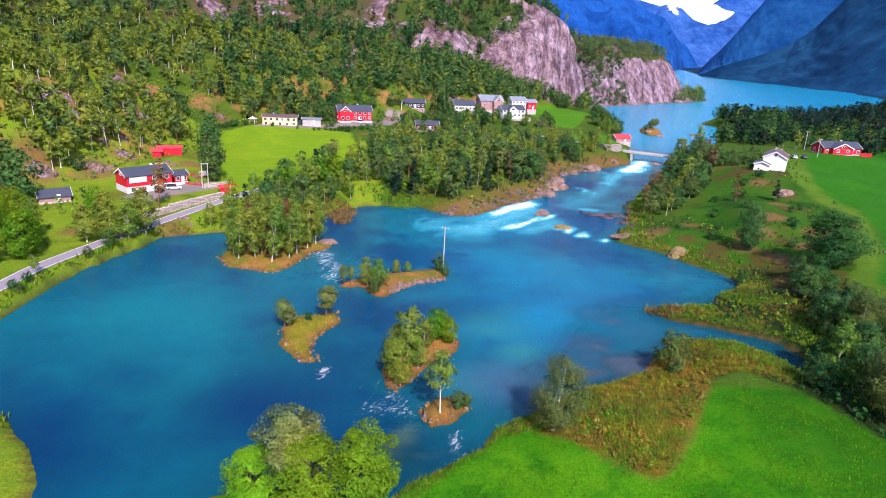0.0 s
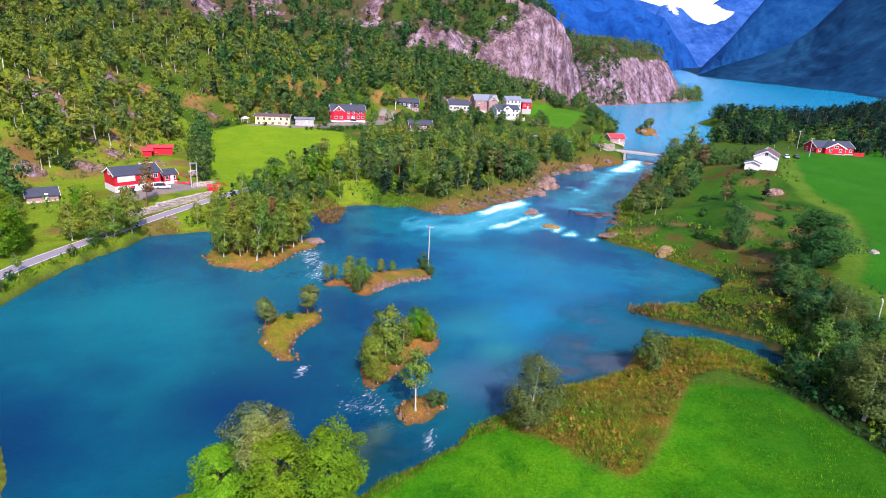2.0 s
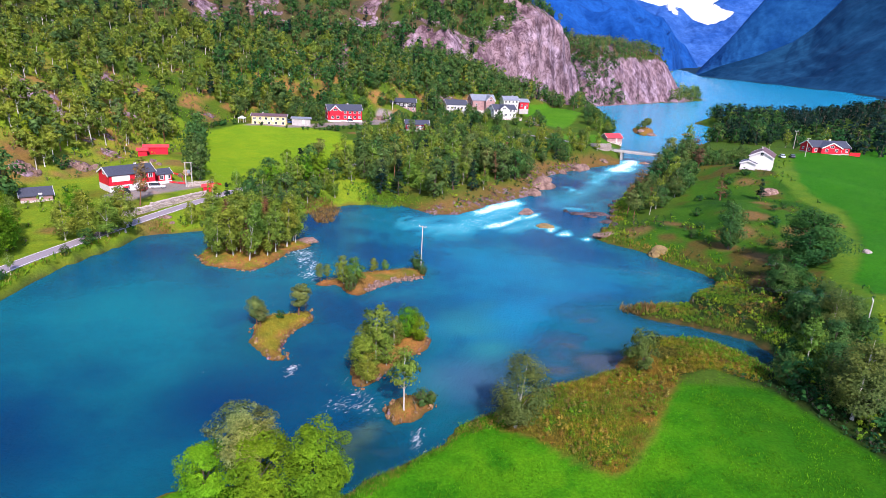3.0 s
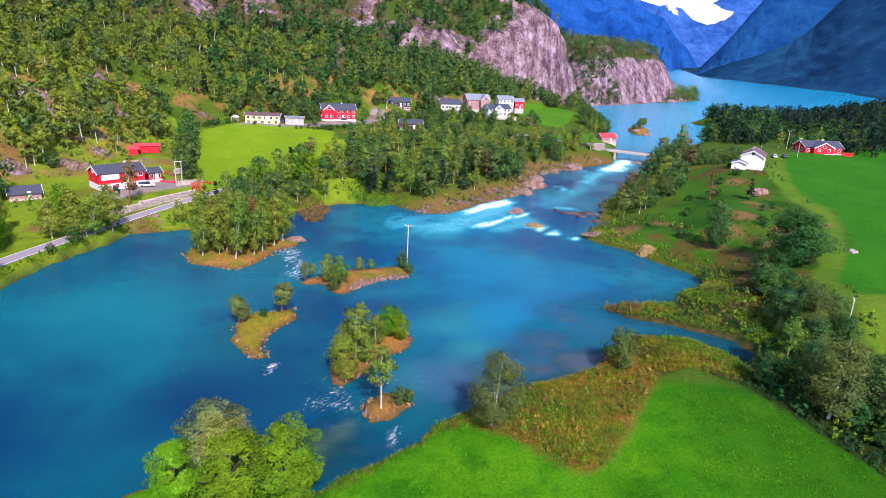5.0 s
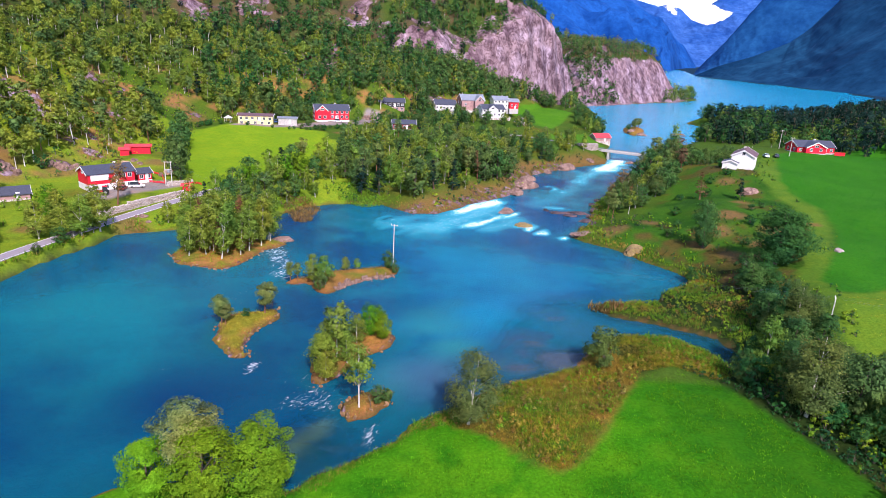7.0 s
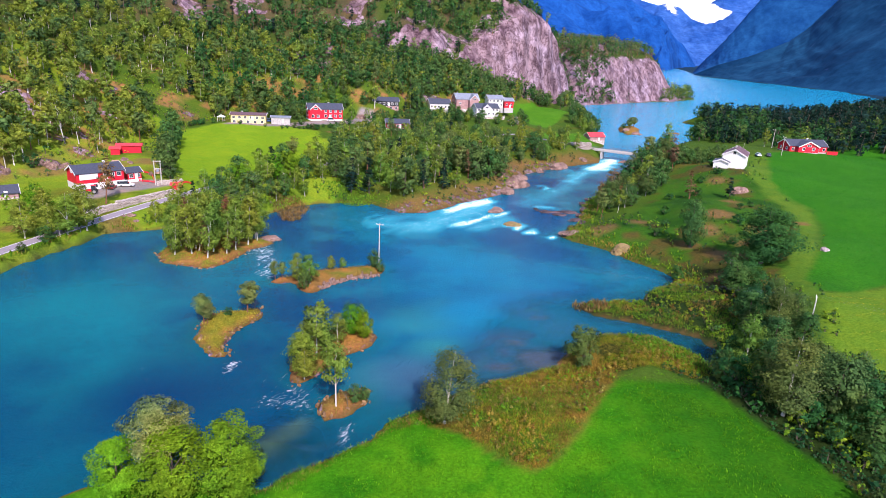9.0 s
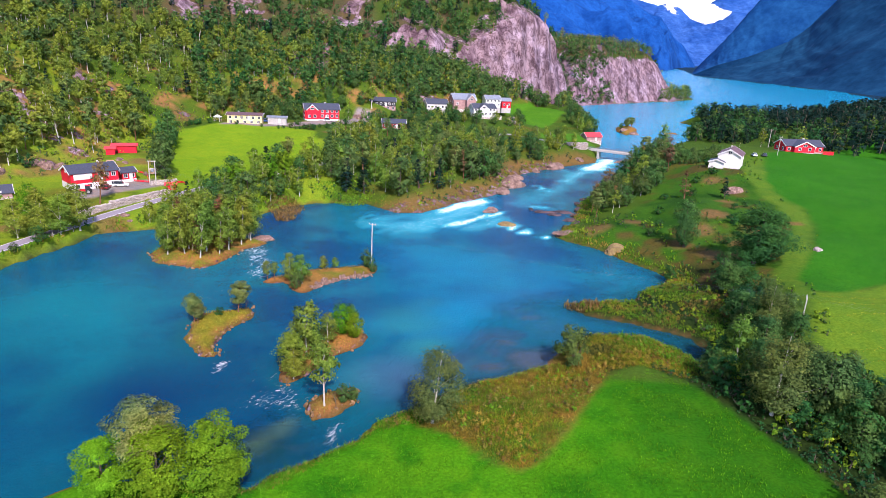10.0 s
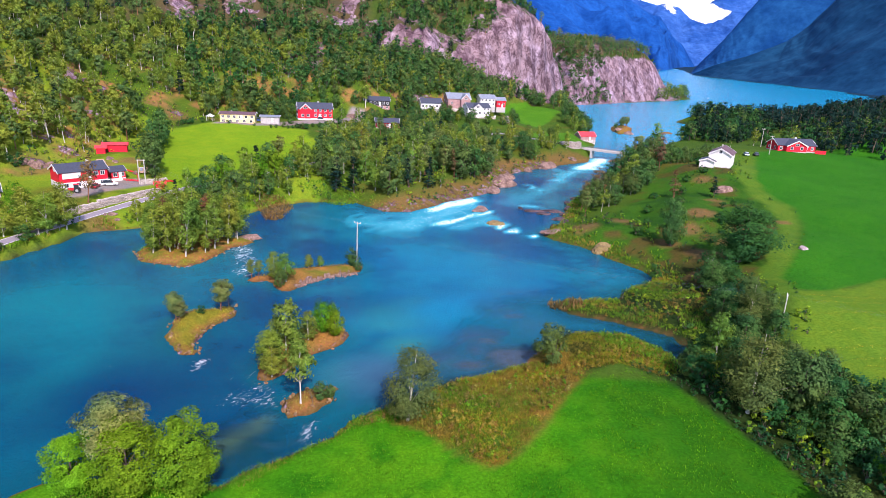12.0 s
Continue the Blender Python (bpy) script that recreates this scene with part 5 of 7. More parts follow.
tufts("green_herbs", scatter(ROUGH_ALL, 0.5, 32, patchy(32, -0.15, 5)), GRASS_HERB, (0.15, 0.45), "rank green herbs and meadowsweet on the bank", 32, 7, 0.11)
FAR_KINDS["rust"] = ("willow", foliage("rusty_bracken", (0.21, 0.14, 0.03), (0.36, 0.235, 0.055), 0.4), 0.10)
FAR_KINDS["herb"] = ("willow", GRASS_HERB, 0.10)
FAR_KINDS["bracken"] = ("willow", GRASS_TAWNY, 0.10)
woods("bank_herbs", scatter(ROUGH_ALL, 1.15, 37, patchy(37, -0.25, 5)), {"herb": 1.6, "bracken": 3, "rust": 1.6, "bush": 0.8}, (0.4, 1.0), "clumps of herbs and bracken beside the meadow", 37, 9, 9)
woods("pasture_herbs", scatter(PASTURE, 2.6, 38, lambda x, y, z: fbm(x, y, 9, 3, 38) > 0.25), {"herb": 2, "dark_bush": 3}, (0.4, 1.3), "clumps of bracken and coarse grass in the pasture", 38, 8, 8)
TONGUE = [(47, 133), (51, 128.5), (60, 125.5), (70, 121), (73, 116), (80, 120), (84, 134), (80, 150), (76, 152), (67, 146), (63, 139), (54, 136)]
tufts("sedge", scatter(TONGUE, 0.55, 33, patchy(33, -0.2)), REED_GREEN, (0.2, 0.6), "yellow-green sedge on the marshy tongue", 33, 7, 0.08)
tufts("sedge", scatter(TONGUE, 0.6, 34, patchy(34, 0.0)), GRASS_TAWNY, (0.2, 0.6), "tawny sedge on the marshy tongue", 34, 6, 0.08)
woods("tongue_herbs", scatter(TONGUE, 1.5, 39, patchy(39, -0.1, 5)), {"herb": 2, "bush": 2, "rust": 1.5}, (0.4, 1.1), "clumps of yellow-green herbs on the marshy tongue", 39, 9, 9)
MEADOW_NEAR = [(-26, 60), (-3, 66), (2, 72), (8, 78), (12, 82), (17, 81), (21, 79.4), (25, 75), (30.7, 71), (33, 72.5), (39, 80.5), (45, 90.5), (49, 99.4), (55, 102), (61.5, 97.6), (65, 87.5), (70, 75), (74, 62), (60, 52), (-10, 52)]
tufts("meadow_grass", scatter(MEADOW_NEAR, 0.5, 35, lambda x, y, z: x + 6 * fbm(x, y, 5, 2, 47) < 50), GRASS_LUSH, (0.06, 0.17), "lush bright green meadow grass", 35, 4, 0.2)
tufts("meadow_clumps", scatter(MEADOW_NEAR, 0.75, 40, patchy(40, -0.05, 4)), foliage("coarse_grass", (0.03, 0.17, 0.003), (0.08, 0.33, 0.006), 0.35), (0.15, 0.34), "coarser darker clumps in the meadow", 40, 5, 0.16)
SHORE_STRIP = [(-30, 58), (-10, 66), (-3, 67.4), (1.5, 72.8), (8.5, 78.6), (10.5, 84), (16, 87.8), (18, 85), (12, 80), (6, 73), (0, 66), (-10, 63)]
tufts("shore_grass", scatter(SHORE_STRIP, 0.5, 36), GRASS_HERB, (0.15, 0.42), "long grass hanging over the water's edge", 36, 9, 0.09)
tufts("shore_grass", scatter(SHORE_STRIP, 0.6, 46, patchy(46, -0.1, 3)), GRASS_TAWNY, (0.15, 0.4), "tawny grass at the water's edge", 46, 8, 0.08)


def reeds(name, area, spacing, mat, height, label, seed):
    p = np.array(area)
    r = np.random.default_rng(seed)
    q = np.stack(np.meshgrid(np.arange(p[:, 0].min(), p[:, 0].max(), spacing), np.arange(p[:, 1].min(), p[:, 1].max(), spacing)), -1).reshape(-1, 2)
    q = q + r.uniform(-0.5, 0.5, q.shape) * spacing
    q = q[inside(area, q[:, 0], q[:, 1]) + fbm(q[:, 0], q[:, 1], 4, 2, seed) > 0.2]
    z = np.maximum(ground(q[:, 0], q[:, 1]), -0.1)
    tufts(name, np.column_stack([q, z]), mat, height, label, seed, 3, 0.14)


reeds("brown_reeds", [(-42, 211), (-37, 199), (-32, 190), (-28, 188), (-27, 203), (-32, 214)], 0.6, REED, (0.5, 1.1), "rust-brown reed bed standing in the shallow bay", 41)
reeds("green_reeds", [(-29, 223), (-23, 218), (-15, 211), (-8, 214), (-6, 222), (-16, 230)], 0.7, REED_GREEN, (0.4, 0.9), "yellow-green reed bed at the head of the bay", 42)
reeds("green_reeds", [(-46, 187), (-40, 195), (-34, 206), (-30, 213), (-36, 216), (-44, 204), (-52, 190)], 0.9, REED_GREEN, (0.6, 1.2), "light green sedge along the bay", 43)
reeds("brown_reeds", [(46, 134.5), (48, 130.5), (53, 129), (55, 134)], 0.6, REED, (0.6, 1.2), "reddish reeds at the tip of the tongue", 44)
reeds("green_reeds", [(56, 121), (62, 117), (68, 110), (70, 103), (66, 101), (60, 108), (54, 114)], 0.7, REED_GREEN, (0.3, 0.7), "bright green sedge along the brook", 45)
for k, area in enumerate((ISLE_GRASS, ISLE_WOODED, ISLE_POLE, ISLE_TREES, ISLE_ROCK)):
    tufts("islet_grass", scatter(area, 0.6, 51 + k, patchy(51 + k, -0.2)), (GRASS_GOLD if k == 0 else GRASS_TAWNY) if k != 1 else GRASS_HERB, (0.12, 0.4), "dry golden grass on the islet" if k != 1 else "green grass under the islet's trees", 51 + k)

tufts("field_grass", scatter([(106, 152), (128, 180), (136, 200), (134, 222), (142, 250), (166, 296), (230, 320), (230, 200), (150, 142)], 1.5, 71), foliage("field_grass", (0.025, 0.14, 0.005), (0.04, 0.19, 0.008)), (0.1, 0.25), "dark green uncut grass of the upper field", 71, 3, 0.3)
swaths = np.array([(x, 84 + 4.2 * k + 0.12 * (x - 100) + 1.5 * math.sin(x * 0.05 + k)) for k in range(11) for x in np.arange(96, 190, 0.8)])
swaths = swaths[inside(MOWN_EAST, swaths[:, 0], swaths[:, 1]) > 1]
tufts("hay_swath", np.column_stack([swaths, ground(swaths[:, 0], swaths[:, 1])]), GRASS_GOLD, (0.08, 0.2), "pale rows of cut hay on the mown field", 72, 4, 0.5)


def fringe(name, line, width, mat, height, label, seed, spacing=0.7, blades=4):
    """Grass along a bank, on its landward side."""
    p = np.array(line, float)
    q = np.stack(np.meshgrid(np.arange(p[:, 0].min() - width, p[:, 0].max() + width, spacing), np.arange(p[:, 1].min() - width, p[:, 1].max() + width, spacing)), -1).reshape(-1, 2)
    r = np.random.default_rng(seed)
    q = q + r.uniform(-0.6, 0.6, q.shape) * spacing
    q = q[seg_dist(line, q[:, 0], q[:, 1]) < width * r.uniform(0.3, 1.2, len(q))]
    z = ground(q[:, 0], q[:, 1])
    ok = (z > 0.05) & (along_road(q[:, 0], q[:, 1])[0] > 2.9) & (fbm(q[:, 0], q[:, 1], 5, 2, seed) > -0.35)
    tufts(name, np.column_stack([q, z])[ok], mat, height, label, seed, blades)


fringe("bank_grass", SHORE_WEST[20:30], 4.5, GRASS_HERB, (0.4, 1.1), "rank yellow-green grass on the bank below the road", 81)
fringe("bank_grass", SHORE_WEST[20:30], 4.0, GRASS_TAWNY, (0.4, 0.9), "tawny grass on the bank below the road", 82, 1.1)
fringe("bank_grass", SHORE_WEST[7:15], 7.0, GRASS_HERB, (0.3, 0.8), "green grass along the wooded shore", 83, 1.6)
fringe("bank_grass", SHORE_WEST[7:15], 5.0, GRASS_TAWNY, (0.3, 0.7), "tawny grass along the wooded shore", 84, 1.3)
fringe("bank_grass", SHORE_EAST[3:12], 5.0, GRASS_TAWNY, (0.3, 0.9), "tawny grass along the pasture's shore", 85, 0.8)
fringe("bank_grass", SHORE_EAST[3:14], 8.0, GRASS_HERB, (0.3, 1.0), "green herbs along the pasture's shore", 86, 1.0)
woods("hedge_herbs", scatter([(75, 60), (71, 74), (66.5, 87.5), (62.5, 97), (56, 103), (60, 104), (66, 96), (70, 88), (75, 75), (79, 60)], 1.3, 88), {"dark_bush": 1}, (0.5, 1.2), "low nettles and brambles along the meadow's edge", 88, 8, 8)
woods("brook_scrub", scatter([(66, 92), (70, 78), (76, 60), (98, 60), (94, 84), (88, 100), (88, 118), (80, 122), (73, 112)], 2.6, 89), {"bush": 2, "dark_bush": 4}, (1.0, 3.0), "dense dark scrub filling the brook's hollow", 89, 10, 6)
woods("farm_scrub", scatter([(-130, 130), (-124, 186), (-108, 196), (-100, 186), (-92, 168), (-92, 130)], 4.0, 90, scrub), {"bush": 3, "dark_bush": 2}, (1.0, 3.0), "bushes in the old farmyard", 90, 9, 6)
woods("road_bank_scrub", scatter([(-85, 100), (-84, 130), (-80, 146), (-75, 166), (-66, 173), (-58, 176), (-62, 184), (-70, 180), (-78, 160), (-84, 136), (-88, 100)], 2.8, 91, scrub), {"bush": 3, "dark_bush": 2}, (0.8, 2.4), "bushes on the bank between road and river", 91, 9, 6)

# ---- paints for buildings and road ----
PAINT_RED = plain("red_boards", (0.62, 0.012, 0.03), 0.6, 0, 1.5, 0.2)
PAINT_WHITE = plain("white_boards", (0.70, 0.66, 0.65), 0.6, 0, 1.5, 0.12)
PAINT_YELLOW = plain("yellow_boards", (0.80, 0.60, 0.28), 0.6, 0, 1.5, 0.15)
PAINT_DARK_RED = plain("dark_red_boards", (0.28, 0.012, 0.025), 0.6, 0, 1.5, 0.2)
PAINT_BLACK = plain("black_boards", (0.025, 0.025, 0.03), 0.6, 0, 1.5, 0.2)
PAINT_PINK = plain("weathered_boards", (0.38, 0.22, 0.21), 0.8, 0, 1.0, 0.3)
ROOF_SLATE = plain("slate_roof", (0.055, 0.06, 0.085), 0.6, 0, 2.5, 0.35, 0.03)
ROOF_BROWN = plain("brown_tile_roof", (0.13, 0.075, 0.085), 0.7, 0, 2.5, 0.3, 0.03)
ROOF_GREY = plain("grey_sheet_roof", (0.27, 0.29, 0.34), 0.45, 0.3, 1.0, 0.2)
ROOF_RED = plain("red_sheet_roof", (0.72, 0.05, 0.06), 0.5, 0, 1.0, 0.15)
CONCRETE = plain("concrete", (0.42, 0.39, 0.37), 0.85, 0, 2.0, 0.25, 0.02)
GLASS = plain("dark_window_glass", (0.03, 0.04, 0.05), 0.08, 0, 1, 0.1)
ASPHALT = plain("worn_asphalt", (0.26, 0.22, 0.25), 0.9, 0, 3.0, 0.2, 0.01)
LINE = plain("road_marking", (0.75, 0.72, 0.7), 0.7, 0, 3, 0.2)
WOOD_POLE = plain("grey_pole_wood", (0.5, 0.46, 0.42), 0.85, 0, 2, 0.25)
WIRE = plain("wire", (0.2, 0.21, 0.23), 0.5, 0.6, 2, 0.1)
RUBBER = plain("rubber", (0.02, 0.02, 0.02), 0.8, 0, 5, 0.2)
RIM = plain("wheel_rim", (0.5, 0.5, 0.52), 0.4, 0.7, 5, 0.2)


def stone_material(name, pale, dark, scale):
    m, ns, ls, b = material(name, 0.9)
    co = ns.new("ShaderNodeTexCoord")
    v, e = node(ns, "TexVoronoi", Scale=scale), node(ns, "TexVoronoi", Scale=scale)
    e.feature = "DISTANCE_TO_EDGE"
    ls.new(co.outputs["Object"], v.inputs["Vector"])
    ls.new(co.outputs["Object"], e.inputs["Vector"])
    info = ns.new("ShaderNodeObjectInfo")
    sep = ns.new("ShaderNodeSeparateColor")
    ls.new(v.outputs["Color"], sep.inputs[0])
    c = mixed(ns, ls, sep.outputs[0], dark, pale)
    c = mixed(ns, ls, math_node(ns, ls, "MULTIPLY", info.outputs["Random"], 0.5), c, mixed(ns, ls, 1.0, c, (0.7, 0.62, 0.55), "MULTIPLY"))
    c = mixed(ns, ls, ramp(ns, ls, e.outputs["Distance"], 0.0, 0.09), mixed(ns, ls, 1.0, c, (0.35, 0.32, 0.3), "MULTIPLY"), c)
    c = mixed(ns, ls, ramp(ns, ls, noise_tex(ns, ls, 1.3, 6), 0.4, 0.7), c, mixed(ns, ls, 1.0, c, (0.7, 0.68, 0.6), "MULTIPLY"))
    ls.new(c, b.inputs["Base Color"])
    bump(ns, ls, b, e.outputs["Distance"], 0.6, 0.1)
    return m


STONE_WALL = stone_material("dry_stone", (0.80, 0.70, 0.67), (0.6, 0.52, 0.5), 1.1)


def rock_material(name, pale, dark, moss):
    m, ns, ls, b = material(name, 0.9)
    big, fine, seam = noise_tex(ns, ls, 0.5, 6, 0.7), noise_tex(ns, ls, 3.0, 6, 0.7), noise_tex(ns, ls, 0.9, 7, 0.75)
    c = mixed(ns, ls, ramp(ns, ls, big, 0.35, 0.65), dark, pale)
    c = mixed(ns, ls, ramp(ns, ls, math_node(ns, ls, "ABSOLUTE", math_node(ns, ls, "SUBTRACT", seam, 0.5)), 0.0, 0.04), mixed(ns, ls, 1.0, c, (0.45, 0.4, 0.38), "MULTIPLY"), c)
    c = mixed(ns, ls, ramp(ns, ls, fine, 0.5, 0.75), c, moss)
    ls.new(c, b.inputs["Base Color"])
    bump(ns, ls, b, math_node(ns, ls, "ADD", seam, fine), 0.8, 0.3)
    return m


STONE_PALE = rock_material("pale_rock", (0.5, 0.42, 0.42), (0.3, 0.23, 0.23), (0.3, 0.25, 0.12))
STONE_GREY = rock_material("river_rock", (0.36, 0.23, 0.19), (0.15, 0.09, 0.08), (0.22, 0.14, 0.05))
STONE_DARK = rock_material("wet_dark_rock", (0.13, 0.085, 0.095), (0.045, 0.035, 0.045), (0.10, 0.06, 0.04))
STONE_MOSS = rock_material("mossy_rock", (0.34, 0.25, 0.1), (0.2, 0.13, 0.06), (0.2, 0.2, 0.04))
STONE_BROWN = rock_material("brown_stone", (0.34, 0.2, 0.1), (0.16, 0.09, 0.05), (0.25, 0.18, 0.05))


# ---- solids ----
def box(size, at=(0, 0, 0), bevel=0.0):
    bm = bmesh.new()
    bmesh.ops.create_cube(bm, size=1.0)
    bmesh.ops.scale(bm, vec=size, verts=bm.verts)
    bmesh.ops.translate(bm, vec=at, verts=bm.verts)
    if bevel:
        bmesh.ops.bevel(bm, geom=bm.edges[:], offset=bevel, segments=2, affect="EDGES")
    return bm


def prism(profile, depth, axis="x"):
    """A profile in (across, z) extruded both ways along an axis."""
    bm = bmesh.new()
    ends = []
    for s in (-0.5, 0.5):
        ends.append([bm.verts.new((s * depth, p, z) if axis == "x" else (p, s * depth, z)) for p, z in profile])
    n = len(profile)
    for k in range(n):
        bm.faces.new((ends[0][k], ends[0][(k + 1) % n], ends[1][(k + 1) % n], ends[1][k]))
    bm.faces.new(ends[0])
    bm.faces.new(ends[1])
    bmesh.ops.recalc_face_normals(bm, faces=bm.faces[:])
    return bm


def window(parent, at, turn, w, h, frame_mat):
    """A framed pane set on a wall, facing local -y."""
    m = Matrix.Translation(at) @ Matrix.Rotation(turn, 4, "Z")
    bm = bmesh.new()
    for sx, sz, cx, cz in ((w + 0.2, 0.12, 0, h / 2 + 0.04), (w + 0.2, 0.12, 0, -h / 2 - 0.04), (0.12, h, -w / 2 - 0.04, 0), (0.12, h, w / 2 + 0.04, 0), (0.06, h, 0, 0)):
        q = box((sx, 0.14, sz), (cx, -0.05, cz))
        me = bpy.data.meshes.new("tmp")
        q.to_mesh(me)
        q.free()
        bm.from_mesh(me)
        bpy.data.meshes.remove(me)
    win = part("window", bm, frame_mat, parent)
    win.matrix_basis = m
    part("pane", box((w, 0.04, h), (0, -0.03, 0)), GLASS, win)


def gable_body(parent, length, width, wall, rise, wall_mat, roof_mat, over=0.45, thick=0.22, at=(0, 0, 0), turn=0.0):
    """Walls with two gables and two roof slopes; the ridge runs along local x."""
    m = Matrix.Translation(at) @ Matrix.Rotation(turn, 4, "Z")
    w = part("wall", prism([(-width / 2, 0), (width / 2, 0), (width / 2, wall), (0, wall + rise), (-width / 2, wall)], length), wall_mat, parent)
    w.matrix_basis = m
    run = math.hypot(width / 2, rise)
    for s in (-1, 1):
        oy, oz = s * width / 2 * (1 + over / run), wall - rise * over / run
        slab = [(0, wall + rise + 0.02), (oy, oz + 0.02), (oy, oz + thick), (0, wall + rise + thick + 0.03)]
        r = part("roof", prism(slab, length + 2 * over), roof_mat, parent)
        r.matrix_basis = m
    for sx in (-1, 1):
        for s in (-1, 1):
            oy, oz = s * width / 2 * (1 + over / run), wall - rise * over / run
            e = prism([(0, wall + rise - 0.2), (oy, oz - 0.2), (oy, oz + thick + 0.04), (0, wall + rise + thick + 0.06)], 0.1)
            b = part("bargeboard", e, ROOF_RED if roof_mat is ROOF_RED and wall_mat is PAINT_RED else PAINT_WHITE, parent)
            b.matrix_basis = m @ Matrix.Translation((sx * (length / 2 + over + 0.06), 0, 0))


def house(name, label, x, y, z, turn, length, width, wall, rise, wall_mat, roof_mat, base=0.6, base_mat=None, rows=((2.0, 4),), gable_rows=(2.0,), chimney=0.2, wing=None, trim=None, sill=2.6):
    """A gabled house. rows: (height, number) of windows on the long sides; gable_rows: heights in the gable ends; wing: (offset, reach, width) of a cross gable."""
    ob = thing(name, Matrix.Translation((x, y, z)) @ Matrix.Rotation(radians(turn), 4, "Z"), label, "house" if "house" in name else "building")
    trim = trim or PAINT_WHITE
    base_mat = base_mat or CONCRETE
    part("foundation", box((length + 0.1, width + 0.1, base + sill), (0, 0, (base - sill) / 2)), base_mat, ob)
    gable_body(ob, length, width, wall, rise, wall_mat, roof_mat, at=(0, 0, base))
    for height, count in rows:
        for k in range(count):
            px = (k + 0.5) / count * length - length / 2
            for s in (-1, 1):
                if wing and s == -1 and abs(px - wing[0]) < wing[2] / 2 + 0.6:
                    continue
                out = 0.05 if height < base else 0
                window(ob, (px, s * (width / 2 + out), height), 0 if s < 0 else math.pi, 1.15, 1.2, trim)
    for height in gable_rows:
        for s in (-1, 1):
            for off in ((-width / 4, width / 4) if height < wall + base - 0.6 else (0,)):
                window(ob, (s * (length / 2 + (0.05 if height < base else 0)), off, height), math.pi / 2 * s, 1.1, 1.15, trim)
    if chimney is not None:
        part("chimney", box((0.7, 0.7, rise * 0.5 + 1.5), (chimney * length, 0.5, base + wall + rise * 0.75)), PAINT_WHITE if wall_mat is PAINT_RED else CONCRETE, ob)
    part("door", box((1.0, 0.08, 2.05), (length * 0.12, -width / 2 - 0.04, base + 1.03), 0.02), trim, ob)
    if wing:
        off, reach, ww = wing
        ry = -width / 2 - reach / 2 + 0.02
        part("wing_foundation", box((ww + 0.1, reach + 0.4, base + sill), (off, ry, (base - sill) / 2 - 0.01)), base_mat, ob)
        gable_body(ob, reach + width * 0.5, ww, wall - 0.02, rise * 0.95, wall_mat, roof_mat, at=(off, ry + width * 0.25, base), turn=math.pi / 2)
        for px in (-ww / 4, ww / 4):
            window(ob, (off + px, -width / 2 - reach - 0.02, base + 1.6), 0, 1.2, 1.25, trim)
        window(ob, (off, -width / 2 - reach - 0.02, base + wall + 0.5), 0, 1.8, 0.9, trim)
    return ob


# west bank, by the road
farmhouse = house("red_house", "red house with white basement storey and slate roof", -95.5, 202.9, 4.3, 48, 14.2, 8.2, 3.3, 1.9, PAINT_RED, ROOF_SLATE, 2.1, PAINT_WHITE, ((1.2, 4),), (5.9,), 0.2)
part("cladding", box((5.4, 0.1, 1.8), (-3.6, -4.2, 4.2), 0.01), PAINT_WHITE, farmhouse, "white boarded front under the eave")
for k in range(3):
    window(farmhouse, (1.6 + 2.0 * k, -4.1, 4.3), 0, 1.2, 1.2, PAINT_WHITE)
house("red_annex", "small low red annex with a dark roof by the yard", -88.6, 212.2, 4.8, 48, 4.5, 5.0, 2.3, 1.2, PAINT_RED, ROOF_SLATE, 0.8, PAINT_WHITE, ((2.0, 2),), (), None)
house("red_shed", "long low bright red shed at the foot of the slope", -104.2, 244, 8.2, 22, 8.2, 4.2, 2.5, 0.5, PAINT_RED, ROOF_RED, 0.3, PAINT_RED, (), (), None, trim=PAINT_RED)
house("red_shed", "tiny bright red tool shed beside the long shed", -106.6, 238, 8.4, 22, 3.0, 2.6, 1.9, 0.5, PAINT_RED, ROOF_RED, 0.2, PAINT_RED, (), (), None, trim=PAINT_RED)
house("red_kiosk", "small bright red hut at the roadside wall", -70.6, 205.2, 4.2, 20, 2.8, 2.2, 1.5, 0.4, PAINT_RED, ROOF_RED, 0.2, PAINT_RED, (), (), None, trim=PAINT_RED)
house("old_barn", "weathered low barn with a dark slate roof", -113, 183, 4.0, 38, 8, 5.5, 1.4, 1.7, PAINT_PINK, ROOF_SLATE, 0.6, STONE_WALL, (), (), None)
# the village row under the hill
house("yellow_house", "long yellow house with white lower storey and flat dark roof", -83, 325, 11.2, 10, 16.5, 8, 2.5, 0.7, PAINT_YELLOW, ROOF_BROWN, 1.6, PAINT_YELLOW, ((0.85, 5), (2.9, 6)), (2.9,), -0.2)
house("garage", "low stone garage with a flat roof", -68.5, 330, 11.2, 12, 9, 6.5, 2.6, 0.4, CONCRETE, ROOF_GREY, 0.4, None, (), (), None)
house("red_house", "large red house with white windows and slate roof", -50.5, 351, 11.3, 20, 18, 8.6, 5.0, 2.6, PAINT_RED, ROOF_SLATE, 1.0, PAINT_WHITE, ((2.6, 7), (5.0, 7)), (2.6, 5.0), 0.12, (-5.5, 1.6, 5.5))
house("black_house", "black house with white trim and slate roof", -22.5, 396, 14.5, 12, 15, 8, 2.9, 1.9, PAINT_BLACK, ROOF_SLATE, 1.8, PAINT_PINK, ((0.9, 5), (3.3, 6)), (3.3,), -0.25)
house("red_cabin", "small dark red cabin with a slate roof", -11, 346, 9.2, 10, 12, 7, 2.6, 1.8, PAINT_DARK_RED, ROOF_SLATE, 0.8, None, ((2.0, 5),), (2.0,), None)
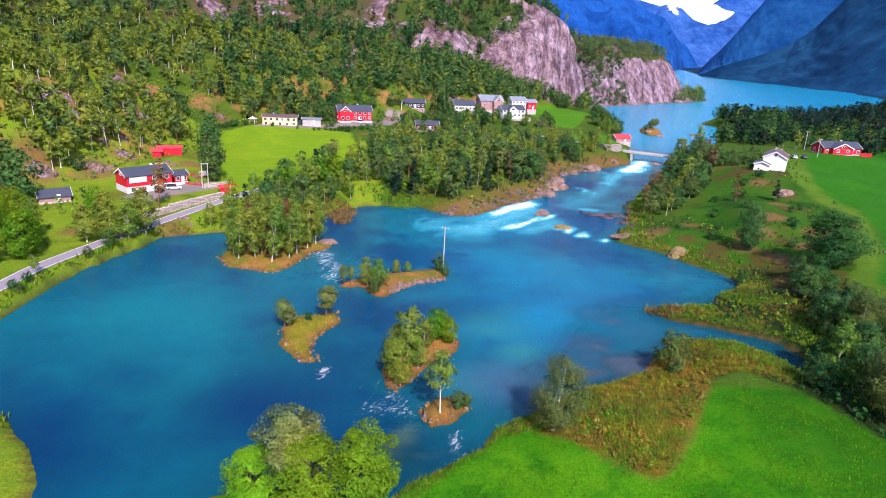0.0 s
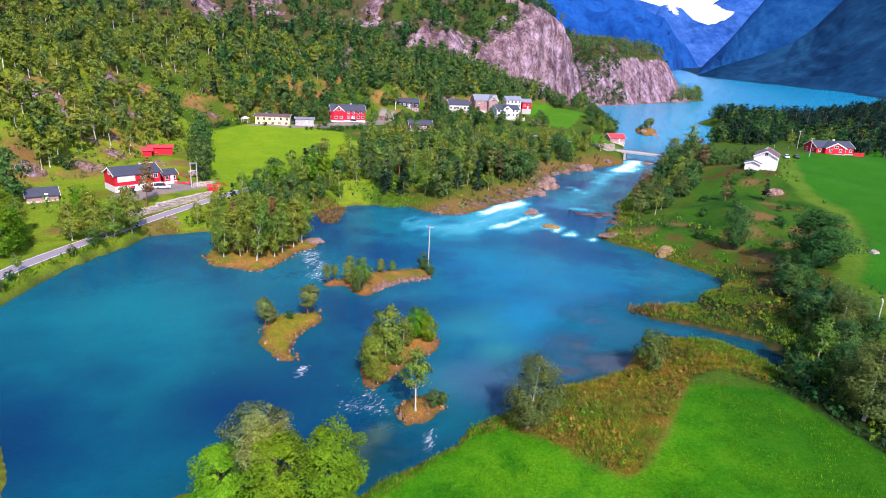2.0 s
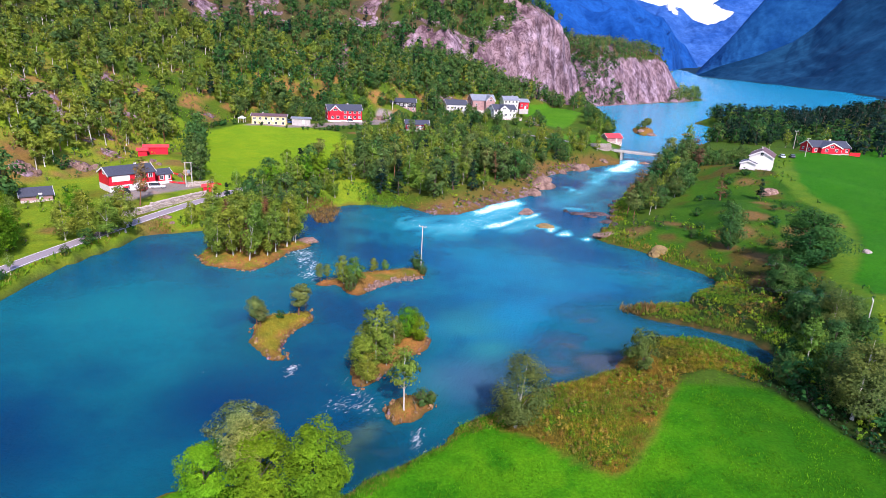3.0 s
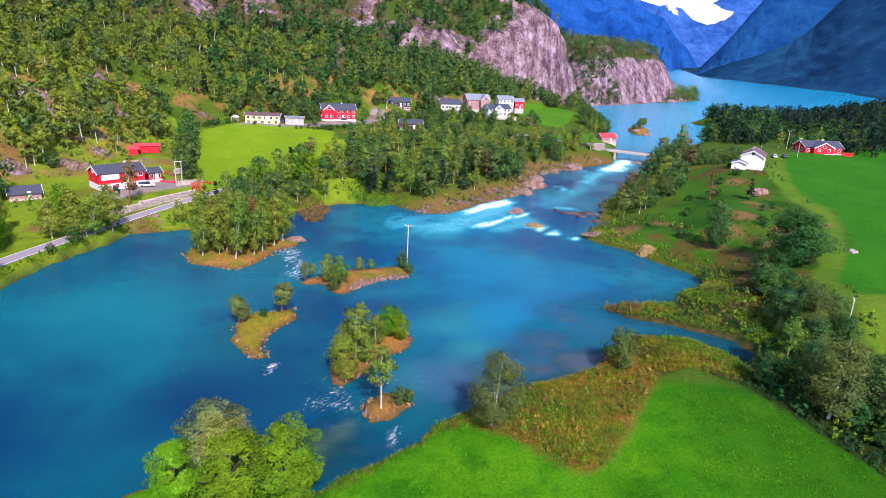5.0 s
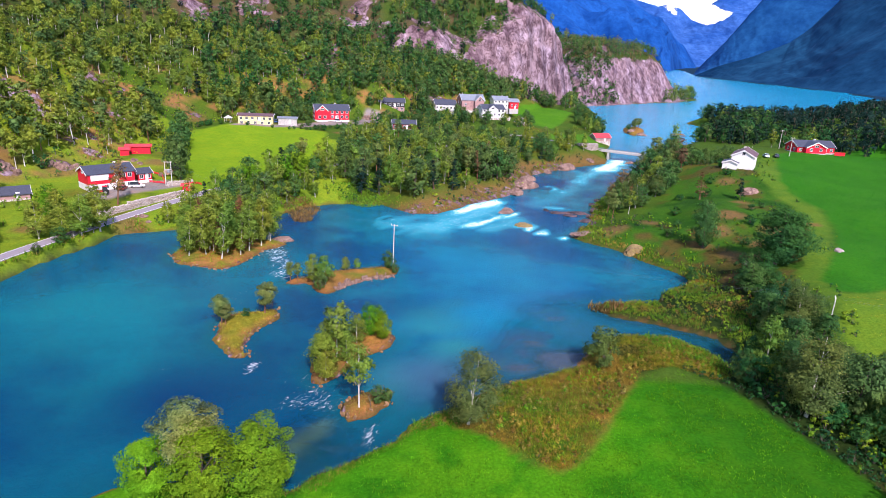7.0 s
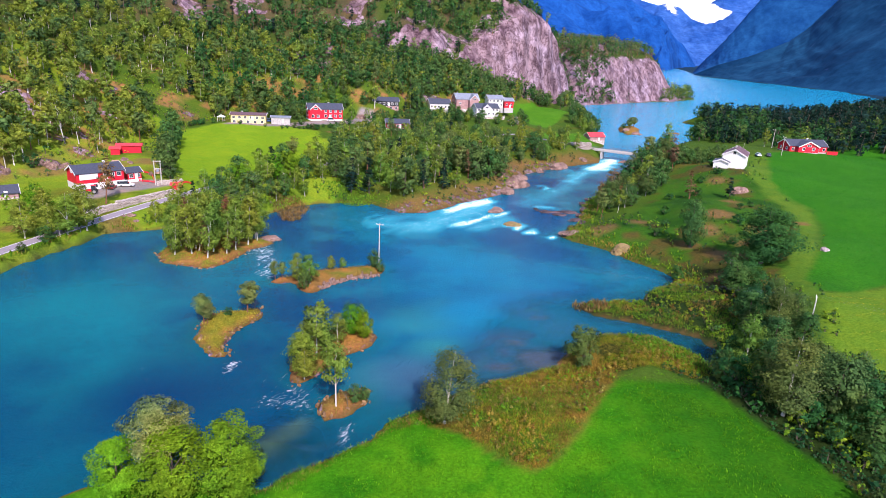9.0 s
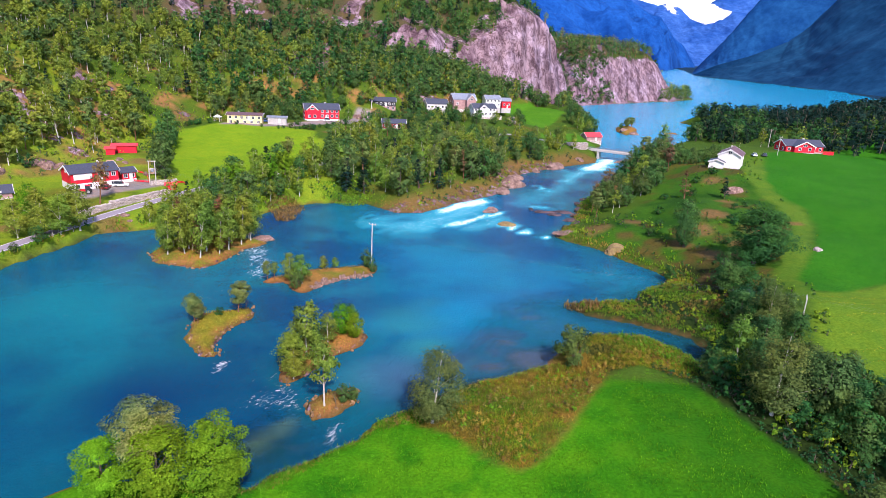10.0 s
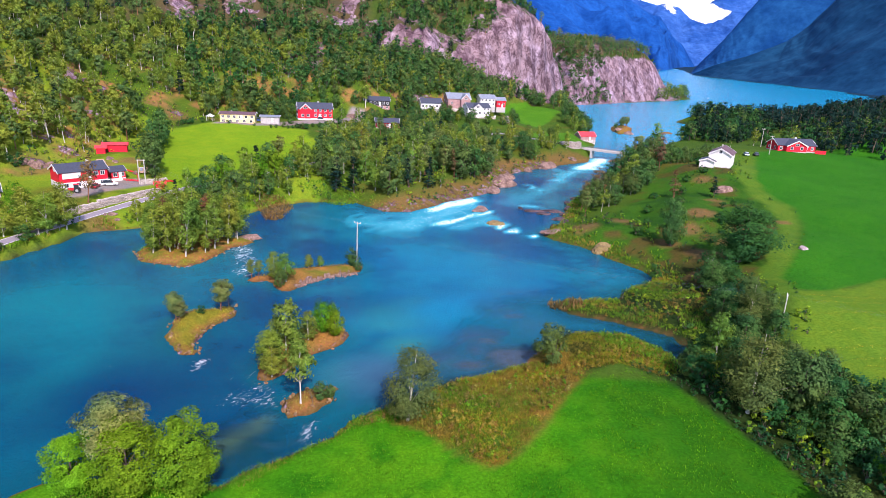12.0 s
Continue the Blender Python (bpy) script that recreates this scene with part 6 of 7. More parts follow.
house("white_barn", "white barn with a black roof", 9, 419, 13.2, 16, 13.5, 9, 3.4, 2.6, PAINT_WHITE, ROOF_SLATE, 0.8, None, ((2.4, 6),), (2.4,), None)
house("grey_barn", "big weathered barn with a grey sheet roof", 26, 432, 13, 16, 15, 11, 6.0, 3.2, PAINT_PINK, ROOF_GREY, 1.0, STONE_WALL, ((4.4, 3),), (5.2,), None, (3.5, 3.0, 6.0))
house("white_house", "white house with a veranda and black roof", 38, 404, 11.6, 20, 14.5, 8.5, 4.6, 2.3, PAINT_WHITE, ROOF_SLATE, 1.4, STONE_WALL, ((2.8, 6), (5.0, 6)), (2.8, 5.0), 0.15, (-1.5, 1.8, 5.5), sill=4)
house("pale_house", "pale house with a grey roof", 46, 453, 13, 16, 10.5, 8, 5.4, 2.2, PAINT_WHITE, ROOF_GREY, 1.0, None, ((2.8, 4), (5.2, 4)), (2.8, 5.2), 0.2)
house("red_annex", "red annex with a grey roof beside the pale house", 55.5, 457, 12.8, 16, 6.5, 7, 4.6, 1.8, PAINT_RED, ROOF_GREY, 0.8, None, ((3, 2),), (), None)
house("white_cabin", "small white cabin high on the slope", -5, 429, lift(-5, 429), 14, 5, 4, 2.0, 1.2, PAINT_WHITE, ROOF_GREY, 0.8, None, ((2.0, 2),), (), None)
house("boathouse", "boathouse with a bright red roof by the lake", 104.5, 395, 2.3, 18, 10, 7, 2.2, 2.0, PAINT_PINK, ROOF_RED, 0.6, STONE_WALL, (), (), None)
# east bank
house("white_house", "white house with basement and brown tiled roof at the field", 132, 260, 12.8, 62, 12.5, 8.4, 2.9, 2.2, PAINT_WHITE, ROOF_BROWN, 2.3, PAINT_WHITE, ((3.8, 4),), (6.2,), 0.18, sill=3)
house("white_annex", "white lean-to with a dark roof against the house", 125.5, 256.5, 12.3, 62, 5.5, 5.5, 2.3, 1.0, PAINT_WHITE, ROOF_SLATE, 0.6, None, ((1.8, 1),), (), None)
house("red_house", "low red house with a front gable and dark roof", 185, 311, 13.5, 8, 19, 9, 2.7, 2.4, PAINT_RED, ROOF_SLATE, 0.5, None, ((1.8, 6),), (1.8,), 0.1, (-1.5, 2.2, 10.0))


def red_fence(x, y, turn, length):
    ob = thing("board_fence", Matrix.Translation((x, y, lift(x, y))) @ Matrix.Rotation(radians(turn), 4, "Z"), "bright red board fence beside the red house", "fence")
    n = int(length / 0.3)
    for k in range(n):
        part("board", box((0.26, 0.05, 1.7), (k * 0.3 - length / 2, 0, 0.85), 0.01), PAINT_RED, ob)
    for zz in (0.4, 1.3):
        part("rail", box((length, 0.06, 0.1), (0, 0.06, zz)), PAINT_RED, ob)


red_fence(197.5, 307, 6, 5.4)


def veranda(x, y, z, turn, length):
    ob = thing("veranda", Matrix.Translation((x, y, z)) @ Matrix.Rotation(radians(turn), 4, "Z"), "white railed veranda on a stone base", "veranda")
    part("stone_base", box((length, 3.2, 5), (0, 0, -2.5)), STONE_WALL, ob)
    part("deck", box((length + 0.3, 3.4, 0.18), (0, 0, 0.09)), PAINT_WHITE, ob)
    for k in range(int(length / 0.5) + 1):
        part("baluster", box((0.1, 0.06, 0.9), (k * 0.5 - length / 2, -1.62, 0.6)), PAINT_WHITE, ob)
    part("handrail", box((length, 0.1, 0.1), (0, -1.62, 1.08)), PAINT_WHITE, ob)


veranda(41.5, 396.5, 12.8, 20, 16)


# ---- road, walls, bridge ----
def ribbon(name, half, rise, mat, label, shift=0.0, lines=None, step=2.0, thick=0.25):
    """A strip along the road's middle line."""
    pts = np.array(ROAD, float)
    s = np.r_[0, np.cumsum(np.hypot(*np.diff(pts[:, :2], axis=0).T))]
    k = np.arange(0, s[-1], step)
    c = np.stack([np.interp(k, s, pts[:, i]) for i in range(3)], -1)
    for _ in range(2):
        c[1:-1] = (c[:-2] + 2 * c[1:-1] + c[2:]) / 4
    d = np.gradient(c[:, :2], axis=0)
    d /= np.linalg.norm(d, axis=1)[:, None]
    n = np.stack([d[:, 1], -d[:, 0]], -1)
    rows = []
    for off, zz in ((shift - half, rise - thick), (shift - half, rise), (shift + half, rise), (shift + half, rise - thick)):
        rows.append(np.column_stack([c[:, :2] + n * off, c[:, 2] + zz]))
    verts = np.stack(rows, 1).reshape(-1, 3)
    quads = [(i * 4 + j, i * 4 + j + 1, i * 4 + j + 5, i * 4 + j + 4) for i in range(len(k) - 1) for j in range(3)]
    return verts, quads


road = tagged(part("road", mesh_of("road", *ribbon("road", 2.0, 0.14, ASPHALT, "")), ASPHALT), "narrow pale asphalt road along the river", "road", kind="structure")
for s in (-1.8, 1.8):
    part("edge_line", mesh_of("edge_line", *ribbon("line", 0.09, 0.155, LINE, "", s, thick=0.02)), LINE, road)


def stone_run(name, line, height, thick, label, mat, seed):
    """A dry-stone wall along a line of (x, y): uneven blocks in courses, all parts of one wall."""
    r = np.random.default_rng(seed)
    ob = thing(name, Matrix.Identity(4), label, "wall", kind="structure")
    shapes = []
    for k in range(6):
        bm = box((1, 1, 1), (0, 0, 0), 0.14)
        for v in bm.verts:
            v.co += Vector(r.uniform(-0.13, 0.13, 3))
        me = bpy.data.meshes.new("stone")
        bm.to_mesh(me)
        bm.free()
        me.materials.append(mat)
        shapes.append(me)
    count = 0
    for (ax, ay), (bx, by) in zip(line[:-1], line[1:]):
        L = math.hypot(bx - ax, by - ay)
        ang = math.atan2(by - ay, bx - ax)
        base = min(lift(ax, ay), lift(bx, by)) - 0.5
        zz = 0.0
        while zz < height + 0.4:
            h = r.uniform(0.32, 0.52)
            at = 0.0
            while at < L:
                w = r.uniform(0.45, 1.3)
                st = part("stone", shapes[int(r.integers(6))], None, ob)
                q = (at + w / 2) / L
                st.matrix_basis = pose(ax + (bx - ax) * q, ay + (by - ay) * q, base + zz + h / 2 + r.uniform(-0.07, 0.07), r.uniform(-5, 5), r.uniform(-7, 7), math.degrees(ang) + r.uniform(-7, 7)) @ Matrix.Diagonal((w * 1.06, thick * r.uniform(0.9, 1.1), h * r.uniform(0.95, 1.3), 1))
                at += w
                count += 1
            zz += h
    return ob


stone_run("retaining_wall", [(-82.5, 173), (-78.6, 181.5), (-74.8, 190), (-69.5, 200)], 2.1, 1.0, "pale dry-stone retaining wall above the road", STONE_WALL, 5)
stone_run("yard_wall", [(-78.5, 208.5), (-73, 214)], 1.2, 0.7, "low pale stone wall at the edge of the yard", STONE_WALL, 6)
stone_run("abutment", [(80, 338), (87, 341), (91.5, 344)], 3.2, 1.6, "dry-stone abutment of the bridge", STONE_WALL, 7)


def bridge(a, b, z):
    ang = math.degrees(math.atan2(b[1] - a[1], b[0] - a[0]))
    L = math.hypot(b[0] - a[0], b[1] - a[1])
    ob = thing("bridge", pose((a[0] + b[0]) / 2, (a[1] + b[1]) / 2, z, 0, 0, ang), "low concrete road bridge over the river outlet", "bridge", kind="structure")
    part("deck", box((L, 4.4, 0.55), (0, 0, -0.28), 0.05), CONCRETE, ob)
    for s in (-1, 1):
        part("edge_beam", box((L, 0.3, 0.4), (0, s * 2.1, 0.2)), CONCRETE, ob)
        part("rail", box((L, 0.08, 0.12), (0, s * 2.1, 1.05)), WIRE, ob)
        for k in range(int(L / 2)):
            part("rail_post", box((0.1, 0.1, 0.8), (k * 2 - L / 2 + 1, s * 2.1, 0.65)), WIRE, ob)
    for px in (-L * 0.27, L * 0.25):
        part("pier", box((1.1, 4.0, 5.0), (px, 0, -3.0), 0.1), CONCRETE, ob)


bridge((90.5, 347), (124, 330), 4.4)


# ---- poles and wires ----
def utility_pole(x, y, z, height, turn, label="grey wooden power pole with a cross-arm", arms=1):
    ob = thing("utility_pole", pose(x, y, z, 0, 0, turn), label, "pole")
    v, q = tube([(0, 0, -0.5), (0, 0, height * 0.5), (0, 0, height)], [0.14, 0.12, 0.1], 10)
    part("pole", mesh_of("pole", v, q, True), WOOD_POLE, ob)
    if not arms:
        return ob
    part("cross_arm", box((1.9, 0.1, 0.12), (0, 0.12, height - 0.25)), WOOD_POLE, ob)
    for k in (-0.85, 0, 0.85):
        v, q = tube([(k, 0.12, height - 0.17), (k, 0.12, height - 0.05), (k, 0.12, height + 0.1)], [0.07, 0.09, 0.04], 6)
        part("insulator", mesh_of("insulator", v, q, True), PAINT_WHITE, ob)
    return ob


utility_pole(1.7, 149.8, 1.3, 10.6, -22)
utility_pole(88.5, 114.8, 4.9, 7.3, 62, "weathered power pole at the field's edge")
utility_pole(-54.8, 246, 5.6, 6.0, 60, "thin pale bare pole in the meadow", 0)
utility_pole(166.2, 292, 13.6, 8.5, 10, "wooden pole by the cars")
utility_pole(-140, 273, lift(-140, 273), 10, 20, "pale power pole on the wooded slope")
utility_pole(176, 322, 13, 9, 10, "wooden pole behind the red house")


def h_frame(x, y):
    ob = thing("transformer_pole", pose(x, y, lift(x, y), 0, 0, 15), "twin-legged transformer pole by the yard", "pole")
    for s in (-1, 1):
        v, q = tube([(s * 0.95, 0, -0.5), (s * 0.95, 0, 4), (s * 0.95, 0, 8.2)], [0.17, 0.15, 0.12], 10)
        part("leg", mesh_of("leg", v, q, True), WOOD_POLE, ob)
    part("top_beam", box((2.6, 0.2, 0.2), (0, 0.1, 8.0)), WOOD_POLE, ob)
    part("brace", box((1.9, 0.15, 0.15), (0, 0.1, 5.6)), WOOD_POLE, ob)
    part("transformer", box((0.9, 0.7, 1.1), (0, 0.3, 5.0), 0.08), ROOF_GREY, ob)


h_frame(-78.2, 209)


def wire_span(a, b, sag, label):
    ob = thing("power_line", Matrix.Identity(4), label, "power line")
    d = (Vector(b) - Vector(a)).normalized()
    side = Vector((d.y, -d.x, 0)).normalized()
    for off in (-0.85, 0, 0.85):
        pts = []
        for k in range(25):
            u = k / 24
            p = Vector(a).lerp(Vector(b), u) + side * off
            p.z -= sag * 4 * u * (1 - u)
            pts.append(p)
        v, q = tube(pts, [0.014] * 25, 3)
        part("wire", mesh_of("wire", v, q), WIRE, ob)


wire_span((1.7, 149.8, 11.9), (88.5, 114.8, 12.3), 2.6, "three thin wires over the pool")
wire_span((1.7, 149.8, 11.9), (-78.2, 209, 12.3), 2.8, "three thin wires over the bay")
wire_span((88.5, 114.8, 12.3), (166.2, 60, 20), 2.0, "three thin wires over the field")


# ---- vehicles ----
def car(x, y, turn, colour, label, tall=1.5, long=4.4, z=None, name="car"):
    """A car: body, glasshouse and four wheels; local +x is its front."""
    ob = thing(name, pose(x, y, (lift(x, y) if z is None else z), 0, 0, turn), label, "car")
    paint = plain("car_paint", colour, 0.3, 0.1, 1.0, 0.05)
    a, h = long / 2, tall
    body = prism([(-a, 0.3), (a, 0.3), (a, 0.62), (a * 0.92, 0.78), (a * 0.45, 0.92), (-a * 0.95, 0.95), (-a, 0.7)], 1.75, "y")
    bmesh.ops.bevel(body, geom=body.edges[:], offset=0.06, segments=2, affect="EDGES")
    part("body", body, paint, ob)
    cab = prism([(-a * 0.9, 0.9), (a * 0.42, 0.9), (a * 0.12, h - 0.06), (-a * 0.72, h - 0.06)], 1.55, "y")
    bmesh.ops.bevel(cab, geom=cab.edges[:], offset=0.05, segments=1, affect="EDGES")
    part("glasshouse", cab, GLASS, ob)
    part("roof", box((a * 0.82, 1.5, 0.08), (-a * 0.3, 0, h - 0.04), 0.03), paint, ob)
    for px in (-a * 0.6, a * 0.62):
        for s in (-1, 1):
            bm = bmesh.new()
            bmesh.ops.create_cone(bm, cap_ends=True, segments=16, radius1=0.33, radius2=0.33, depth=0.22, matrix=pose(px, s * 0.82, 0.33, 90))
            w = part("wheel", bm, RUBBER, ob)
            bm = bmesh.new()
            bmesh.ops.create_cone(bm, cap_ends=True, segments=12, radius1=0.2, radius2=0.18, depth=0.24, matrix=pose(px, s * 0.82, 0.33, 90))
            part("rim", bm, RIM, w)
    for s in (-1, 1):
        part("headlight", box((0.08, 0.35, 0.14), (a - 0.02, s * 0.6, 0.66), 0.02), PAINT_WHITE, ob)
    return ob


car(-87, 205, 20, (0.7, 0.7, 0.72), "white van parked in the gravel yard", 1.9, 4.8)
car(-89.6, 201, 100, (0.35, 0.02, 0.03), "dark red car parked in the yard")
car(-74.5, 331, 12, (0.05, 0.12, 0.35), "blue car parked by the yellow house", 1.7)
car(-45.5, 345, 10, (0.75, 0.75, 0.76), "white van parked by the red house", 2.0, 5.0)
car(-13, 388, 5, (0.5, 0.02, 0.04), "red car parked by the black house")
car(155.5, 291, 80, (0.55, 0.6, 0.66), "silver car parked by the field")
car(159.5, 290, 75, (0.03, 0.035, 0.05), "black car parked by the field")


def tractor(x, y, turn):
    ob = thing("tractor", pose(x, y, lift(x, y), 0, 0, turn), "old red tractor with big black wheels", "tractor")
    part("bonnet", box((1.7, 0.7, 0.8), (0.9, 0, 1.1), 0.08), PAINT_RED, ob)
    part("cab", box((1.3, 1.3, 1.5), (-0.5, 0, 1.8), 0.1), GLASS, ob)
    part("cab_roof", box((1.5, 1.5, 0.12), (-0.5, 0, 2.6), 0.04), PAINT_RED, ob)
    for px, r, w in ((-0.7, 0.8, 0.4), (1.3, 0.48, 0.3)):
        for s in (-1, 1):
            bm = bmesh.new()
            bmesh.ops.create_cone(bm, cap_ends=True, segments=20, radius1=r, radius2=r, depth=w, matrix=pose(px, s * 0.85, r, 90))
            wh = part("wheel", bm, RUBBER, ob)
            bm = bmesh.new()
            bmesh.ops.create_cone(bm, cap_ends=True, segments=14, radius1=r * 0.55, radius2=r * 0.5, depth=w + 0.04, matrix=pose(px, s * 0.85, r, 90))
            part("rim", bm, RIM, wh)


tractor(-91.8, 193.2, 200)


def greenhouse(x, y, turn):
    ob = thing("greenhouse", pose(x, y, lift(x, y), 0, 0, turn), "small grey-blue greenhouse in the garden", "greenhouse")
    part("glazing", prism([(-1.4, 0), (1.4, 0), (1.4, 1.6), (0, 2.5), (-1.4, 1.6)], 4.2), ROOF_GREY, ob)
    for k in range(6):
        part("rib", prism([(-1.46, 0), (-1.38, 0), (-1.38, 1.6), (0, 2.46), (1.38, 1.6), (1.38, 0), (1.46, 0), (1.46, 1.64), (0, 2.58), (-1.46, 1.64)], 0.08), PAINT_WHITE, ob).location.x = k * 0.82 - 2.05
    return ob


greenhouse(-89.4, 214.2, 10)


def rail_fence(line, mat, label, height=0.9):
    ob = thing("garden_fence", Matrix.Identity(4), label, "fence")
    for (ax, ay), (bx, by) in zip(line[:-1], line[1:]):
        L = math.hypot(bx - ax, by - ay)
        ang = math.degrees(math.atan2(by - ay, bx - ax))
        za, zb = lift(ax, ay), lift(bx, by)
        tilt = math.degrees(math.atan2(zb - za, L))
        for zz in (0.3, 0.6):
            part("plank", box((L, 0.06, 0.22)), mat, ob).matrix_basis = pose((ax + bx) / 2, (ay + by) / 2, (za + zb) / 2 + zz, 0, 0, ang) @ Matrix.Rotation(radians(-tilt), 4, "Y")
        for k in range(int(L / 2) + 1):
            q = k / max(1, int(L / 2))
            part("post", box((0.12, 0.12, height + 0.1)), mat, ob).matrix_basis = pose(ax + (bx - ax) * q, ay + (by - ay) * q, za + (zb - za) * q + height / 2 - 0.2)


rail_fence([(-91, 211.7), (-80.4, 211.2), (-84.7, 218.7), (-88.5, 219.5)], PAINT_RED, "low bright red plank fence round the garden")
rail_fence([(-74, 212), (-71, 214.5), (-69, 213)], PAINT_RED, "short bright red plank fence by the road")


# ---- rocks ----
def rock(x, y, w, d, h, turn, mat=STONE_GREY, label="smooth brown boulder washed by the rapids", z=None, seed=0, name="boulder"):
    bm = bmesh.new()
    bmesh.ops.create_icosphere(bm, subdivisions=3, radius=1.0)
    for v in bm.verts:
        k = 1 + 0.4 * noise.noise(v.co * 1.2 + Vector((seed * 3.1, 0, 0))) + 0.3 * (0.35 - abs(noise.noise(v.co * 2.4 + Vector((0, seed * 1.7, 0))))) + 0.12 * noise.noise(v.co * 6 + Vector((seed, 0, 0)))
        v.co = Vector((v.co.x * k * w / 2, v.co.y * k * d / 2, v.co.z * k * h))
    me = bpy.data.meshes.new(name)
    bm.to_mesh(me)
    bm.free()
    me.materials.append(mat)
    ob = new(name, me)
    ob.matrix_basis = pose(x, y, (max(lift(x, y), 0) if z is None else z) - h * 0.25, 0, 0, turn)
    return tagged(ob, label, "rock")


rock(34.8, 216, 7, 4.5, 1.6, 60, seed=1)
rock(39.2, 199, 6, 4, 1.3, 10, STONE_MOSS, "mossy yellow-brown boulder in the river", seed=2)
rock(53, 218, 8, 2.6, 0.9, 8, STONE_DARK, seed=3, label="dark flat rock ledge in the rapids")
rock(60, 219, 8, 3.2, 1.0, -10, STONE_DARK, seed=4, label="dark flat rock ledge in the rapids")
rock(61, 209, 6, 3, 0.9, 20, STONE_DARK, seed=5, label="dark flat rock ledge at the bank")
rock(68, 175, 6.5, 4, 1.7, 15, STONE_MOSS, "broad rounded brown rock on the bank", seed=6)
rock(56, 189.5, 9, 4, 0.8, 20, STONE_GREY, "low pink gravel spit of rock at the river bend", seed=7)
rock(-31, 168, 7, 3.4, 1.1, 40, STONE_GREY, "flat pinkish rock at the tip of the islet", seed=8)
rock(46, 262, 9, 16, 5.0, -20, STONE_GREY, "large pinkish rock outcrop on the wooded shore", seed=9)
rock(40, 246, 6, 7, 2.4, 10, STONE_GREY, "pinkish rock on the wooded shore", seed=10)
rock(70, 306, 14, 6, 3, 40, STONE_GREY, "long pale rock face under the trees", seed=11)
rock(56, 398, 9, 7, 3.4, 30, STONE_PALE, "pale bare rock knoll beside the houses", seed=12)
for k, (x, y, w, h) in enumerate(((50, 274, 7, 2.4), (43.5, 254, 5, 1.6), (61, 293, 5, 1.8), (86, 324, 5, 1.4), (40, 266, 7, 3.6))):
    rock(x - 1.5, y + 1, w, w * 0.8, h, 47 * k, STONE_GREY, "pinkish weathered outcrop on the wooded shore", seed=60 + k, name="outcrop")
rock(121, 227, 8, 4, 2.2, 25, STONE_GREY, "pinkish boulder heap in the pasture", seed=13)
rock(114, 158, 2.5, 2, 1.0, 25, STONE_PALE, "pale boulder at the field's edge", seed=14)
rock(91, 157, 2.4, 2, 1.0, 25, STONE_PALE, "pale boulder in the grass", seed=15)
rock(107, 333, 7, 3, 1.2, 25, seed=16, label="dark rock under the bridge")
for k, (x, y, w, h) in enumerate(((-118, 216, 5, 2.2), (-114.5, 219, 4, 1.6), (-121, 214, 4, 2.0), (-128, 202, 6, 2.2), (-124.5, 203, 3.5, 1.4), (-115, 233, 4.5, 1.4), (-99, 229, 4, 1.0), (-34, 374, 8, 3.0))):
    rock(x, y, w, w * 0.6, h, 40 + 13 * k, STONE_GREY, "pinkish crag of bare rock on the slope", seed=20 + k, name="crag")

for k, (x, y, w) in enumerate(((56.5, 215, 5), (64, 214, 4.5), (66, 222, 4), (62, 203, 4), (57, 197, 3.4), (49, 221, 3), (68, 231, 4), (72, 240, 4.5))):
    rock(x, y, w, w * 0.5, 0.8, 23 * k, STONE_DARK, "dark wet rock ledge at the edge of the rapids", seed=80 + k, name="ledge")


def snag(x, y, height, lean, seed):
    """A bare dead sapling with a few forked twigs."""
    r = np.random.default_rng(seed)
    verts, quads = tube([(0, 0, -0.2), (lean * 0.4, 0, height * 0.5), (lean, 0.1, height)], [0.05, 0.035, 0.012], 5)
    pieces = [(verts, quads)]
    for k in range(7):
        u, a = r.uniform(0.35, 0.9), r.uniform(0, 6.28)
        x0, z0, reach = lean * u, height * u, height * r.uniform(0.18, 0.35)
        pieces.append(tube([(x0, 0, z0), (x0 + reach * 0.5 * math.cos(a), reach * 0.5 * math.sin(a), z0 + reach * 0.45), (x0 + reach * 0.8 * math.cos(a), reach * 0.8 * math.sin(a), z0 + reach)], [0.03, 0.02, 0.008], 4))
    ob = part("dead_sapling", mesh_of("dead_sapling", *join(pieces), True), BARK_GREY)
    ob.matrix_basis = pose(x, y, lift(x, y), 0, 0, float(r.uniform(0, 360)))
    tagged(ob, "bare grey dead sapling on the islet", "tree")


for k, (x, y, h) in enumerate(((5.2, 87.6, 3.2), (4.2, 86.4, 2.4), (6.2, 89.6, 2.2), (-5.2, 92.6, 2.6), (-7.2, 100, 3.4), (-20.4, 121, 2.2))):
    snag(x, y, h, 0.25 * h * (-1) ** k, 300 + k)

